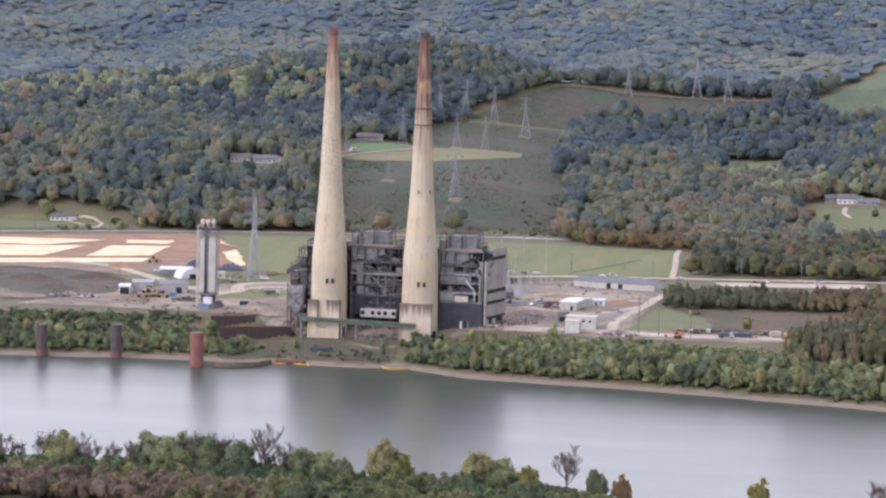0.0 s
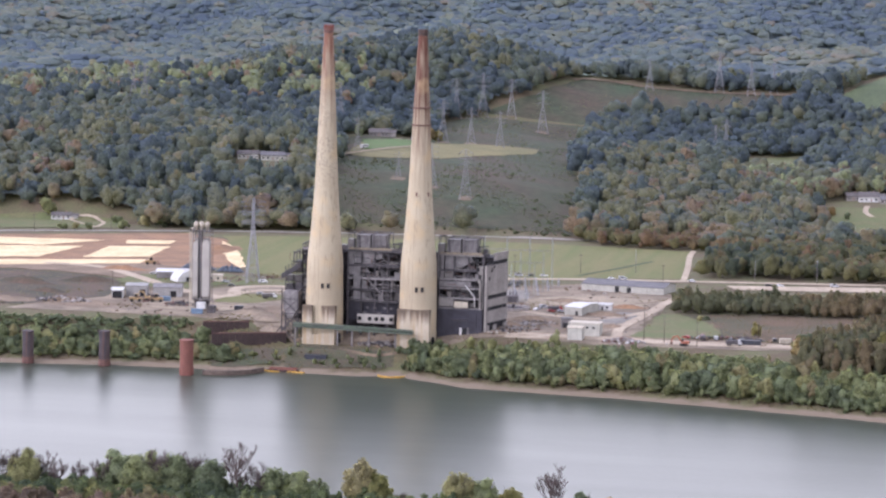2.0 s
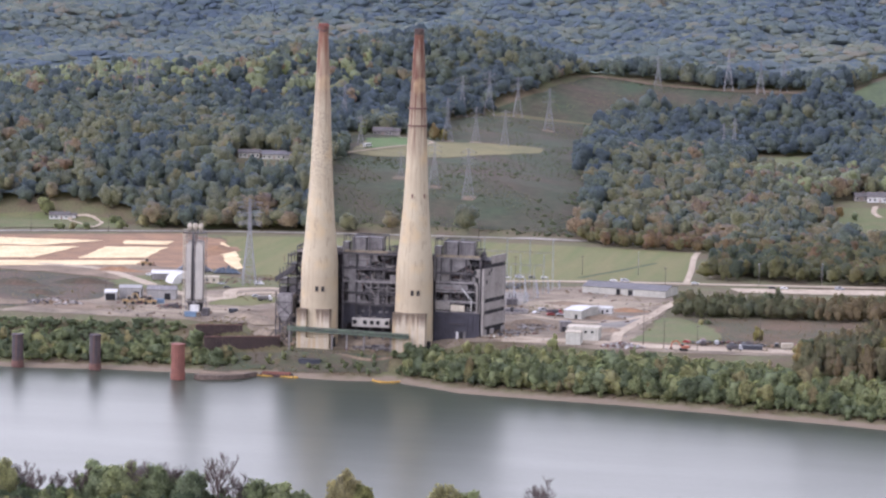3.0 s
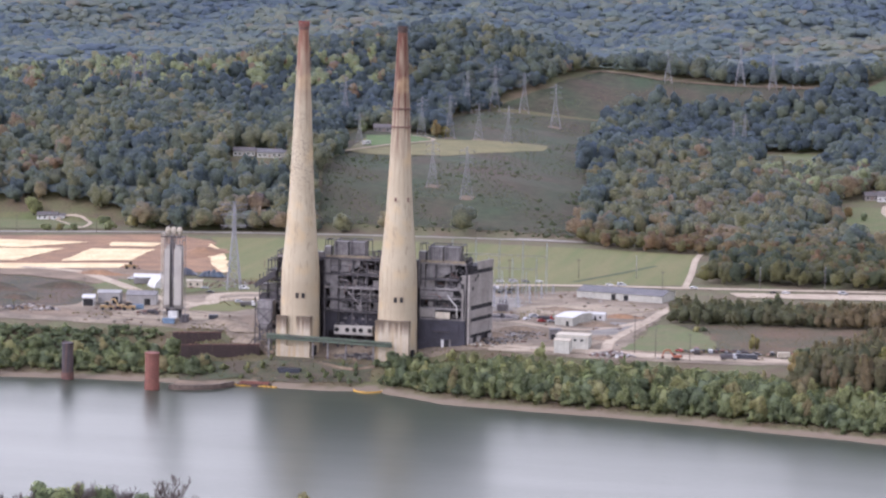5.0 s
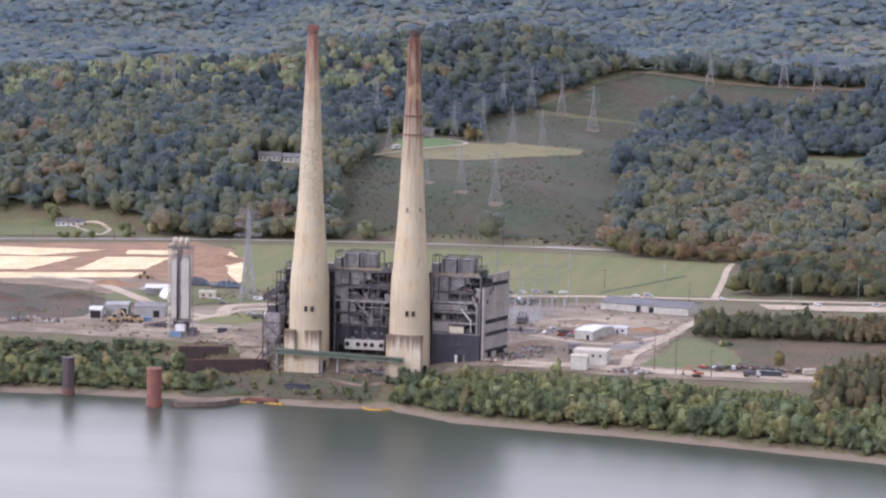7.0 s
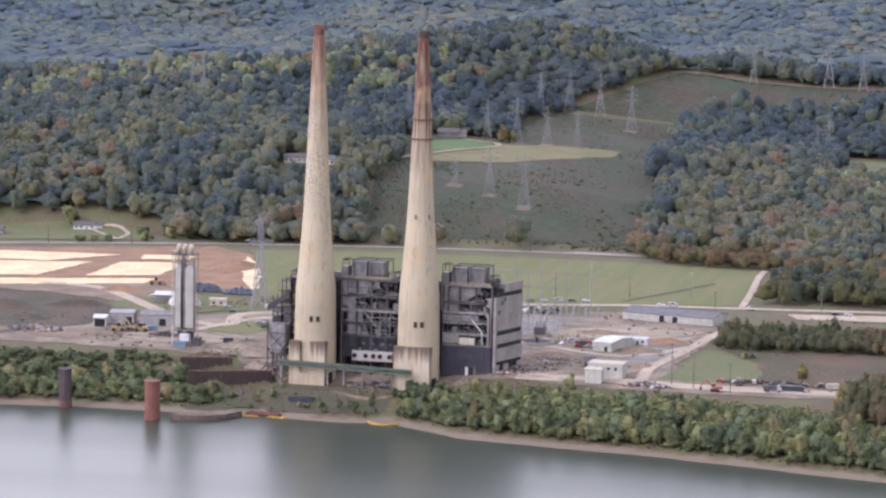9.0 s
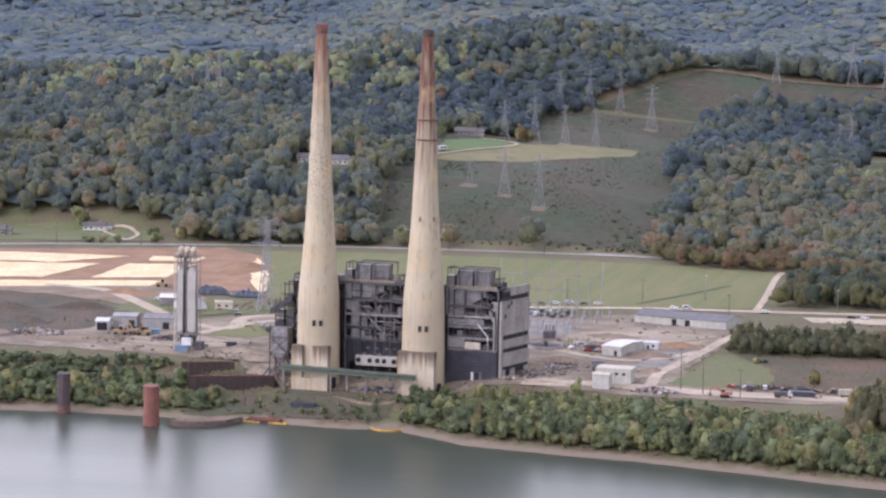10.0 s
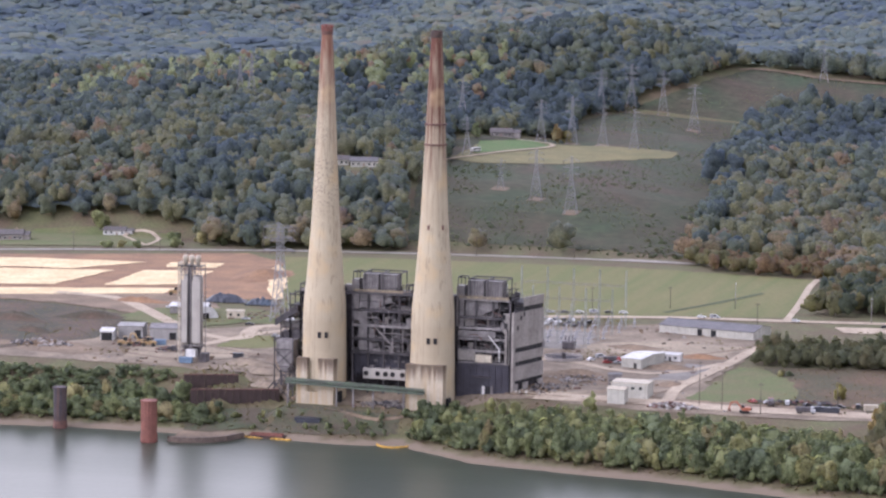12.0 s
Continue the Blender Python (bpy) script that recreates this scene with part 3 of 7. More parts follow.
    plain = np.where(y < 14, np.maximum(plain, apron), plain)
    e = near_shore(x) - y
    bank = np.interp(e, [-60, -4, 0, 12, 40, 120, 3000], [-24, -19.5, WATER, -12, -1, 1, 30])
    out = np.where(y > 480, hill, plain)
    return np.where(y < -250, bank, out)


# ---- mesh building ----
class Shape:
    """Gathers the points and faces of one part."""

    def __init__(self):
        self.v, self.f = [], []

    def add(self, pts, faces):
        n = len(self.v)
        self.v += [tuple(p) for p in pts]
        self.f += [tuple(i + n for i in f) for f in faces]
        return self

    def box(self, x0, x1, y0, y1, z0, z1):
        return self.add([(x0, y0, z0), (x1, y0, z0), (x1, y1, z0), (x0, y1, z0), (x0, y0, z1), (x1, y0, z1), (x1, y1, z1), (x0, y1, z1)],
                        [(0, 3, 2, 1), (4, 5, 6, 7), (0, 1, 5, 4), (1, 2, 6, 5), (2, 3, 7, 6), (3, 0, 4, 7)])

    def beam(self, a, b, w, h=None):
        """A straight bar of width w and height h from a to b."""
        a, b = Vector(a), Vector(b)
        h = h or w
        d = (b - a).normalized()
        side = d.cross(Vector((0, 0, 1)))
        side = side.normalized() if side.length > 0.05 else Vector((1, 0, 0))
        up = side.cross(d)
        pts = [p + side * (w / 2 * i) + up * (h / 2 * j) for p in (a, b) for i, j in ((-1, -1), (1, -1), (1, 1), (-1, 1))]
        return self.add(pts, [(0, 1, 2, 3), (7, 6, 5, 4), (0, 4, 5, 1), (1, 5, 6, 2), (2, 6, 7, 3), (3, 7, 4, 0)])

    def tube(self, pts, radii, n=8, cap=True):
        """A round limb through pts with a radius at each."""
        pts = [Vector(p) for p in pts]
        rings = []
        for i, p in enumerate(pts):
            d = (pts[min(i + 1, len(pts) - 1)] - pts[max(i - 1, 0)]).normalized()
            s = d.cross(Vector((0, 1, 0.1))).normalized() if abs(d.y) < 0.9 else d.cross(Vector((1, 0, 0))).normalized()
            t = d.cross(s)
            rings += [p + radii[i] * (s * math.cos(k * math.tau / n) + t * math.sin(k * math.tau / n)) for k in range(n)]
        faces = [(i * n + k, i * n + (k + 1) % n, (i + 1) * n + (k + 1) % n, (i + 1) * n + k) for i in range(len(pts) - 1) for k in range(n)]
        if cap:
            faces += [tuple(range(n - 1, -1, -1)), tuple((len(pts) - 1) * n + k for k in range(n))]
        return self.add(rings, faces)

    def lathe(self, profile, n=32, cap=True, at=(0, 0, 0)):
        """Turns (radius, height) pairs about the upright through at."""
        pts = [(at[0] + r * math.cos(k * math.tau / n), at[1] + r * math.sin(k * math.tau / n), at[2] + z) for r, z in profile for k in range(n)]
        faces = [(i * n + k, i * n + (k + 1) % n, (i + 1) * n + (k + 1) % n, (i + 1) * n + k) for i in range(len(profile) - 1) for k in range(n)]
        if cap:
            faces += [tuple(range(n - 1, -1, -1)), tuple((len(profile) - 1) * n + k for k in range(n))]
        return self.add(pts, faces)

    def prism(self, outline, axis, a, b):
        """Extrudes a closed outline along an axis: 'y' takes (x, z), 'x' takes (y, z), 'z' takes (x, y)."""
        def at(p, c):
            return {"y": (p[0], c, p[1]), "x": (c, p[0], p[1]), "z": (p[0], p[1], c)}[axis]
        n = len(outline)
        pts = [at(p, a) for p in outline] + [at(p, b) for p in outline]
        faces = [tuple(range(n)), tuple(range(2 * n - 1, n - 1, -1))] + [(i, n + i, n + (i + 1) % n, (i + 1) % n) for i in range(n)]
        return self.add(pts, faces)

    def mesh(self, name, mat, smooth=False):
        me = bpy.data.meshes.new(name)
        me.from_pydata(self.v, [], self.f)
        me.materials.append(mat)
        bm = bmesh.new()
        bm.from_mesh(me)
        bmesh.ops.recalc_face_normals(bm, faces=bm.faces)
        for f in bm.faces:
            f.smooth = smooth and len(f.verts) < 5
        bm.to_mesh(me)
        bm.free()
        return me


def part(name, shape, mat, parent, label="", smooth=False, at=None):
    ob = new(name, shape.mesh(name, mat, smooth) if isinstance(shape, Shape) else shape)
    ob.parent = parent
    if at is not None:
        ob.location = at
    return tagged(ob, label) if label else ob


class Members:
    """Beams and plates of a frame, each a part of its own."""

    def __init__(self, name, mat, parent, label=""):
        self.args = (name, mat, parent, label)

    def beam(self, a, b, w, h=None):
        name, mat, parent, label = self.args
        part(name, Shape().beam(a, b, w, h), mat, parent, label)
        return self

    def box(self, *c):
        name, mat, parent, label = self.args
        part(name, Shape().box(*c), mat, parent, label)
        return self


def thing(name, x, y, z, label, category, group="", turn=0.0, kind=""):
    ob = new(name)
    ob.empty_display_size = 1.0
    ob.matrix_basis = pose(x, y, z, 0, 0, turn)
    return tagged(ob, label, category, group, kind)


def box(*a):
    return Shape().box(*a)


def ground_at(x, y):
    return float(height(x, y))

# ---- ground and river ----


def steps(*spans):
    out = []
    for a, b, s in spans:
        out += list(np.arange(a, b, s))
    return np.array(out + [spans[-1][1]], float)


gx = steps((-6000, -1400, 400), (-1400, -420, 20), (-420, 400, 10), (400, 700, 50), (700, 6000, 400))
gy = steps((-6000, -1000, 500), (-1000, -460, 30), (-460, -430, 4), (-430, -130, 50), (-130, 24, 3), (24, 480, 12), (480, 1400, 14), (1400, 3400, 40), (3400, 6000, 400))
X, Yg = np.meshgrid(gx, gy)
Z = height(X, Yg)
nx, ny = len(gx), len(gy)
idx = np.arange(nx * ny).reshape(ny, nx)
quads = np.stack([idx[:-1, :-1], idx[:-1, 1:], idx[1:, 1:], idx[1:, :-1]], -1).reshape(-1, 4)
me = bpy.data.meshes.new("ground")
me.from_pydata(np.stack([X, Yg, Z], -1).reshape(-1, 3), [], quads.tolist())
me.materials.append(M_GROUND)
me.shade_smooth()
tagged(new("ground", me), "grassy flood plain rising to wooded hills", "ground", kind="structure")

water = Shape().add([(-6000, -470, WATER), (6000, -470, WATER), (6000, -20, WATER), (-6000, -20, WATER)], [(0, 1, 2, 3)])
tagged(new("water", water.mesh("water", M_WATER)), "calm grey-green river with blurred reflections", "river", kind="structure")


def drape(name, outline, mat, label, category, lift=0.15, cell=12.0, ragged=1.5, kind="structure"):
    """A patch of ground cover that follows the land inside an outline with uneven edges."""
    edge = []
    for (x0, y0), (x1, y1) in zip(outline, outline[1:] + outline[:1]):
        n = max(1, int(math.hypot(x1 - x0, y1 - y0) / 5))
        for k in range(n):
            x, y = x0 + (x1 - x0) * k / n, y0 + (y1 - y0) * k / n
            w = ragged if k else 0.3 * ragged
            edge.append((x + w * noise.noise((x * 0.13, y * 0.13, 1.7)) * 2, y + w * noise.noise((x * 0.13, y * 0.13, 9.1)) * 2))
    bm = bmesh.new()
    bm.faces.new([bm.verts.new((x, y, 0)) for x, y in edge])
    bmesh.ops.triangulate(bm, faces=bm.faces[:])
    xs, ys = [p[0] for p in edge], [p[1] for p in edge]
    for lo, hi, no in ((min(xs), max(xs), (1, 0, 0)), (min(ys), max(ys), (0, 1, 0))):
        for c in np.arange(math.ceil(lo / cell) * cell, hi, cell):
            bmesh.ops.bisect_plane(bm, geom=bm.verts[:] + bm.edges[:] + bm.faces[:], plane_co=(c * no[0], c * no[1], 0), plane_no=no)
    bmesh.ops.triangulate(bm, faces=bm.faces[:])
    co = np.array([v.co[:] for v in bm.verts])
    for v, z in zip(bm.verts, height(co[:, 0], co[:, 1])):
        v.co.z = z + lift
    for f in bm.faces:
        f.smooth = True
        if f.normal.z < 0:
            f.normal_flip()
    data = bpy.data.meshes.new(name)
    bm.to_mesh(data)
    bm.free()
    data.materials.append(mat)
    return tagged(new(name, data), label, category, kind=kind)


def ribbon(name, line, width, mat, label, category="road", lift=0.3):
    """A road or track of even width along a line."""
    pts = [Vector((x, y)) for x, y in line]
    fine = []
    for i in range(len(pts) - 1):
        a, b, c, d = pts[max(i - 1, 0)], pts[i], pts[i + 1], pts[min(i + 2, len(pts) - 1)]
        n = max(2, int((c - b).length / 8))
        for k in range(n):
            t = k / n
            fine.append(0.5 * (2 * b + (c - a) * t + (2 * a - 5 * b + 4 * c - d) * t * t + (3 * b - a - 3 * c + d) * t ** 3))
    fine.append(pts[-1])
    s = Shape()
    row = []
    for i, p in enumerate(fine):
        d = (fine[min(i + 1, len(fine) - 1)] - fine[max(i - 1, 0)]).normalized()
        w = width / 2 * (1 + 0.12 * noise.noise((p.x * 0.1, p.y * 0.1, 3)))
        for k in (-1, -0.33, 0.33, 1):
            q = p + Vector((-d.y, d.x)) * w * k
            row.append((q.x, q.y, ground_at(q.x, q.y) + lift))
    s.add(row, [(4 * i + k, 4 * i + k + 1, 4 * i + k + 5, 4 * i + k + 4) for i in range(len(fine) - 1) for k in range(3)])
    return tagged(new(name, s.mesh(name, mat)), label, category, kind="structure")


drape("cleared_hillside", [(-112, 492), (-122, 530), (-140, 604), (-145, 687), (-172, 792), (-162, 845), (-105, 861), (-127, 1004), (-100, 1064), (-60, 1121), (-32, 1221),
                           (30, 1198), (86, 1199), (160, 1205), (165, 1150), (95, 1134), (33, 1099), (2, 1068), (0, 982), (18, 806), (52, 647), (60, 570), (64, 497)],
      M_SCRUB, "rough hillside cleared of trees, green and brown brush", "hillside", lift=0.35, cell=10)
drape("mown_terrace", [(-145, 693), (-150, 790), (-129, 837), (-101, 831), (-16, 850), (-13, 814), (-71, 730), (-122, 693)],
      M_HAY, "pale mown hay terrace on the hillside", "field", lift=0.7, cell=10)
drape("terrace_lawn", [(-138, 732), (-153, 799), (-126, 841), (-103, 813)], M_TURF, "green lawn before the hill house", "lawn", lift=1.0, cell=10, ragged=0.5)
drape("meadow", [(-168, 417), (-106, 434), (36, 448), (156, 434), (168, 278), (65, 249), (2, 190), (-99, 217)],
      M_MEADOW, "wide flat meadow with faint mowing lines", "field", lift=0.15)
drape("earthworks", [(-420, 330), (-316, 370), (-195, 424), (-160, 392), (-108, 247), (-145, 230), (-258, 190), (-420, 150)],
      M_EARTH, "bare brown graded earth", "earthworks", lift=0.2)
for outline in ([(-400, 330), (-310, 353), (-235, 361), (-266, 317), (-297, 315), (-400, 285)], [(-400, 275), (-295, 307), (-239, 321), (-248, 252), (-275, 244), (-400, 200)],
                [(-223, 327), (-184, 338), (-181, 277), (-220, 260)], [(-400, 190), (-270, 230), (-177, 263), (-176, 240), (-262, 206), (-400, 160)],
                [(-222, 365), (-190, 373), (-188, 351), (-216, 344)], [(-159, 381), (-138, 340), (-108, 247), (-110, 239), (-128, 276), (-137, 306), (-150, 330)]):
    drape("ash_pad", outline, M_SAND, "pale cream layer of fill on graded earth", "fill pad", lift=0.5, ragged=1.0)
drape("works_yard", [(-190, 20), (-175, 70), (-150, 105), (-100, 140), (-60, 190), (60, 205), (110, 230), (172, 200), (172, 130), (166, 60), (200, 10), (245, 16), (262, -10), (225, -16), (150, -12),
                     (100, -2), (60, -6), (20, -12), (-25, -4), (-45, 14), (-90, 22)],
      M_YARD, "grey-brown rubble and dirt yard", "yard", lift=0.25, cell=8)
drape("weedy_ground", [(-420, 60), (-420, 148), (-252, 190), (-200, 180), (-160, 158), (-150, 84), (-180, 40), (-260, 30)], M_WEEDS, "dark dry weeds on uneven ground", "weeds", lift=0.3)
drape("lower_bank", [(-60, -22), (-22, -16), (2, -14), (44, -22), (46, -34), (10, -40), (-20, -38), (-50, -50)], M_BANKGRASS, "weedy slope below the chimneys", "bank", lift=0.25, cell=4, ragged=0.8)
drape("green_verge", [(166, 10), (170, 60), (172, 110), (182, 112), (206, 76), (214, 30), (196, 14)], M_LAWN, "green grass verge beside a track", "grass", lift=0.35)
drape("brown_meadow", [(206, 26), (206, 76), (184, 112), (240, 128), (330, 130), (330, 30), (262, 20)], M_HEATH, "brown overgrown meadow", "meadow", lift=0.3)
drape("yard_grass", [(-168, 150), (-122, 128), (-100, 158), (-62, 160), (-60, 185), (-110, 205), (-160, 190)], M_LAWN, "green grass between yard tracks", "grass", lift=0.4)
drape("yard_grass", [(-84, 80), (-60, 84), (-44, 112), (-62, 128), (-86, 112)], M_MEADOW, "worn grass between yard tracks", "grass", lift=0.4)
drape("house_lawn", [(-352, 483), (-319, 488), (-262, 481), (-248, 438), (-325, 412), (-400, 390), (-400, 470)], M_LAWN, "lawn round a roadside house", "lawn", lift=0.4, ragged=0.6)
drape("far_lawn", [(230, 680), (390, 700), (390, 548), (244, 552)], M_LAWN, "green lawn among trees", "lawn", lift=0.5, cell=10)
drape("far_field", [(138, 985), (200, 990), (196, 808), (168, 812)], M_LAWN, "small green field between woods", "field", lift=0.6, cell=10)
drape("ridge_pasture", [(207, 1192), (236, 1142), (300, 1154), (400, 1182), (400, 1415), (312, 1396), (258, 1290)], M_PASTURE, "open green hillside", "pasture", lift=0.5, cell=10)
for outline, mat, tone in (([(96, 120), (120, 130), (160, 140), (166, 170), (120, 176), (84, 150)], M_PALE, "pale"), ([(70, 60), (100, 70), (128, 64), (132, 46), (92, 30), (66, 40)], M_DIRT, "brown"), ([(60, 130), (90, 140), (84, 190), (40, 196), (30, 160)], M_GREY, "grey"),
                           ([(-118, 40), (-92, 36), (-60, 50), (-56, 74), (-96, 84), (-124, 66)], M_PALE, "pale"), ([(-176, 40), (-140, 34), (-126, 52), (-150, 66), (-176, 62)], M_DIRT, "brown"), ([(-44, 30), (-12, 26), (-8, 70), (-30, 90), (-52, 70)], M_DIRT, "brown"),
                           ([(150, 14), (240, 16), (244, 6), (150, 8)], M_DIRT, "brown"), ([(140, 60), (158, 66), (160, 108), (146, 112)], M_GREY, "grey"), ([(96, 0), (130, -2), (150, 8), (120, 18), (94, 14)], M_PALE, "pale"),
                           ([(-420, 150), (-420, 166), (-270, 208), (-176, 244), (-146, 234), (-128, 200), (-150, 160), (-200, 184), (-252, 194)], M_DIRT, "brown"), ([(-330, 70), (-230, 76), (-180, 60), (-186, 46), (-260, 40), (-330, 44)], M_DIRT, "brown")):
    drape("dirt_patch", outline, mat, "%s patch of worn dirt in the yard" % tone, "dirt", lift=0.36, cell=8, ragged=2.5)
# flat dark strip: the ditch's shadow line is painted, nothing is dug
drape("ditch", [(99, 272), (118, 318), (136, 366), (139, 364), (122, 317), (103, 272)], M_DITCH_SHADOW, "dark grassy strip across the meadow, a ditch's shadow painted in", "ditch", lift=0.3, ragged=0.3)
ribbon("road", [(-460, 336), (-322, 393), (-198, 438), (-112, 459), (-30, 472), (53, 478), (120, 474)], 6.5, M_ROAD, "pale two-lane road along the foot of the hill")
ribbon("road", [(20, 228), (66, 243), (118, 258), (167, 265), (304, 287), (420, 300)], 8.0, M_TRACK, "pale gravel road beside the meadow")
drape("gravel_lot", [(196, 252), (244, 262), (290, 272), (296, 250), (250, 240), (204, 234)], M_TRACK, "pale gravel lot beside the road", "gravel lot", lift=0.4, ragged=1.0)
ribbon("track", [(168, 266), (164, 330), (158, 400), (157, 436)], 4.0, M_TRACK, "gravel farm track at the meadow edge", "track")
ribbon("track", [(176, 196), (170, 162), (166, 119), (161, 78), (157, 42), (160, 6)], 6.0, M_TRACK, "pale gravel yard track", "track", lift=0.5)
ribbon("track", [(62, 104), (73, 101), (93, 97), (116, 83), (136, 77), (152, 92), (164, 118)], 5.0, M_TRACK, "pale gravel yard track", "track", lift=0.5)
ribbon("track", [(100, 4), (150, 4), (190, 0), (244, 2), (300, 4)], 14.0, M_TRACK, "pale gravel haul road", "track", lift=0.45)
ribbon("track", [(-240, 226), (-197, 217), (-168, 188), (-136, 148), (-123, 132), (-105, 114), (-88, 106), (-80, 112), (-86, 136), (-78, 156), (-20, 165)], 8.0, M_TRACK, "pale gravel yard track", "track", lift=0.5)
ribbon("track", [(-100, 60), (-92, 84), (-76, 130), (-60, 140), (-20, 132)], 7.0, M_TRACK, "pale gravel yard track", "track", lift=0.55)
for line, wide in (([(-160, 46), (-130, 52), (-96, 40), (-60, 44), (-30, 26)], 3.2), ([(-150, 60), (-110, 56), (-70, 62), (-44, 54), (-28, 34)], 2.6), ([(96, -2), (120, 14), (128, 30), (124, 60), (112, 84)], 3.0), ([(104, 6), (140, -2), (176, 6), (214, 2)], 2.4),
                   ([(-92, 84), (-60, 66), (-40, 60), (-24, 44)], 3.0), ([(100, 130), (124, 128), (146, 140), (166, 166)], 3.0), ([(160, 40), (150, 26), (152, 8)], 3.0)):
    ribbon("wheel_track", line, wide, M_DIRT, "brown rutted wheel track in the yard", "track", lift=0.42)
ribbon("footpath", [(8, -19), (20, -24), (34, -26), (46, -24)], 1.2, M_DIRT, "brown trodden path on the bank", "path", lift=0.5)
ribbon("driveway", [(-150, 678), (-144, 690), (-126, 750), (-103, 806), (-106, 826), (-116, 832), (-134, 832)], 3.2, M_TRACK, "pale drive curving up to the house", "driveway", lift=1.3)
ribbon("driveway", [(-266, 434), (-281, 453), (-298, 476), (-294, 484), (-282, 483), (-270, 466), (-266, 437)], 3.0, M_TRACK, "pale looped driveway", "driveway", lift=0.7)
ribbon("track", [(-40, 1206), (-30, 1216), (0, 1209), (30, 1197), (60, 1196), (86, 1197), (130, 1201), (170, 1203)], 5.0, M_SOIL, "bare dirt track along the ridge", "track", lift=1.2)
ribbon("driveway", [(268, 640), (262, 660), (262, 690)], 4.0, M_TRACK, "pale driveway", "driveway", lift=0.9)

# ---- the two chimneys ----
PROFILE = [(10.3, -10), (10.2, 10), (9.9, 30), (9.75, 38), (9.3, 43), (8.75, 48), (8.15, 55), (7.5, 63), (6.95, 70), (6.45, 78), (5.95, 88), (5.45, 99), (4.95, 110), (4.5, 121), (3.75, 136), (3.1, 151), (2.45, 161.5)]


def chimney(x, y, body, cap_mat, label, rail, feet):
    c = thing("chimney", x, y, 0, label, "chimney", "pair of power station chimneys")
    shell = Shape().lathe(PROFILE, 48, cap=False)
    shell.lathe([(r - 0.5, z) for r, z in PROFILE[-4:]], 48, cap=False)
    part("shell", shell, body, c, smooth=True)
    cap = Shape().lathe([(2.45, 161.3), (2.66, 161.6), (2.66, 164.0), (2.5, 164.6), (2.0, 164.6), (1.95, 161.5)], 32, cap=False)
    part("cap", cap, cap_mat, c, "rusted iron cap ring", smooth=False)
    if rail:
        red = material("red_rail_paint", (0.27, 0.085, 0.065), scale=1)
        for k in range(20):
            a = k * math.tau / 20
            part("rail_post", Shape().beam((2.6 * math.cos(a), 2.6 * math.sin(a), 163.0), (2.68 * math.cos(a), 2.68 * math.sin(a), 165.7), 0.22), red, c)
        for z in (165.0, 165.7):
            part("rim_rail", Shape().tube([(2.68 * math.cos(k * math.tau / 24), 2.68 * math.sin(k * math.tau / 24), z) for k in range(25)], [0.14] * 25, 5), red, c, "red railing round the rim")
    # two small openings side by side on the river face
    for dx in (-1.55, 1.55):
        ang = math.asin(0.24)
        ox, oy = 9.98 * math.sin(ang) + dx * math.cos(ang), -9.98 * math.cos(ang) + dx * math.sin(ang)
        w = box(ox - 0.7, ox + 0.7, oy - 0.12, oy + 1.0, 23.4, 26.0)
        win = part("opening", w, M_HOLE, c, "dark square opening")
        f = Shape()
        f.box(ox - 0.85, ox - 0.7, oy - 0.18, oy + 0.6, 23.25, 26.15).box(ox + 0.7, ox + 0.85, oy - 0.18, oy + 0.6, 23.25, 26.15)
        f.box(ox - 0.7, ox + 0.7, oy - 0.18, oy + 0.6, 26.0, 26.15).box(ox - 0.7, ox + 0.7, oy - 0.18, oy + 0.6, 23.25, 23.4)
        part("frame", f, M_PLINTH, win)
    # concrete breeching at the foot
    for a, b in feet:
        part("foot_block", box(a, b, -11.6, 1.0, -12, 13.6), M_PLINTH, c, "streaked concrete foot block")
        part("coping", box(a - 0.15, b + 0.15, -11.8, -8.0, 13.6, 13.95), M_PLINTH, c)
    part("footing", box(-9.3, 8.2, -11.4, 0.5, -12, -1.5), M_PLINTH, c)
    door = box(9.0, 10.2, -7.6, -4.0, -9, -1.5)
    part("doorway", door, M_HOLE, c, "dark doorway at the foot")
    return c


s1 = chimney(0, 0, M_STACK_A, M_CAP, "tall cream concrete chimney, spotted, with a red-railed rim", True, ((-9.6, -4.4), (0.8, 8.3)))
s2 = chimney(52, 0, M_STACK_B, M_CAP_DARK, "tall cream concrete chimney, rust-streaked near the top", False, ((-9.2, 8.4),))
for z, r, h in ((122.0, 4.42, 0.8), (112.8, 4.82, 0.7)):
    part("rust_band", Shape().lathe([(r, z), (r + 0.55, z + 0.1), (r + 0.55, z + h), (r, z + h + 0.1)], 40, cap=False), M_CAP, s2, "rusted hoop")
for a in (radians(-96), radians(-38)):
    part("bracket", box(-0.5, 0.5, -0.3, 0.4, -1.1, 1.1), M_CAP, s2, "rusted bracket", at=(6.55 * math.cos(a), 6.55 * math.sin(a), 76.0))

# ---- the gutted station building ----
station = thing("power_station", 0, 0, 0, "gutted concrete and steel power station, partly demolished", "power station")
Y0, Y1 = 6.0, 31.0
rnd = random.Random(7)

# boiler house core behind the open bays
part("inner_wall", box(-12, 62, 17, 18, -4, 42), M_INNER, station, "dark inner wall")
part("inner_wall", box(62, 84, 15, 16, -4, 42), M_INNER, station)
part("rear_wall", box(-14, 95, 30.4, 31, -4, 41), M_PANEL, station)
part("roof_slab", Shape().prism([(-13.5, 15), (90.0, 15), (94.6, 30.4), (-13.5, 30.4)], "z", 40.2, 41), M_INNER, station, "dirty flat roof")
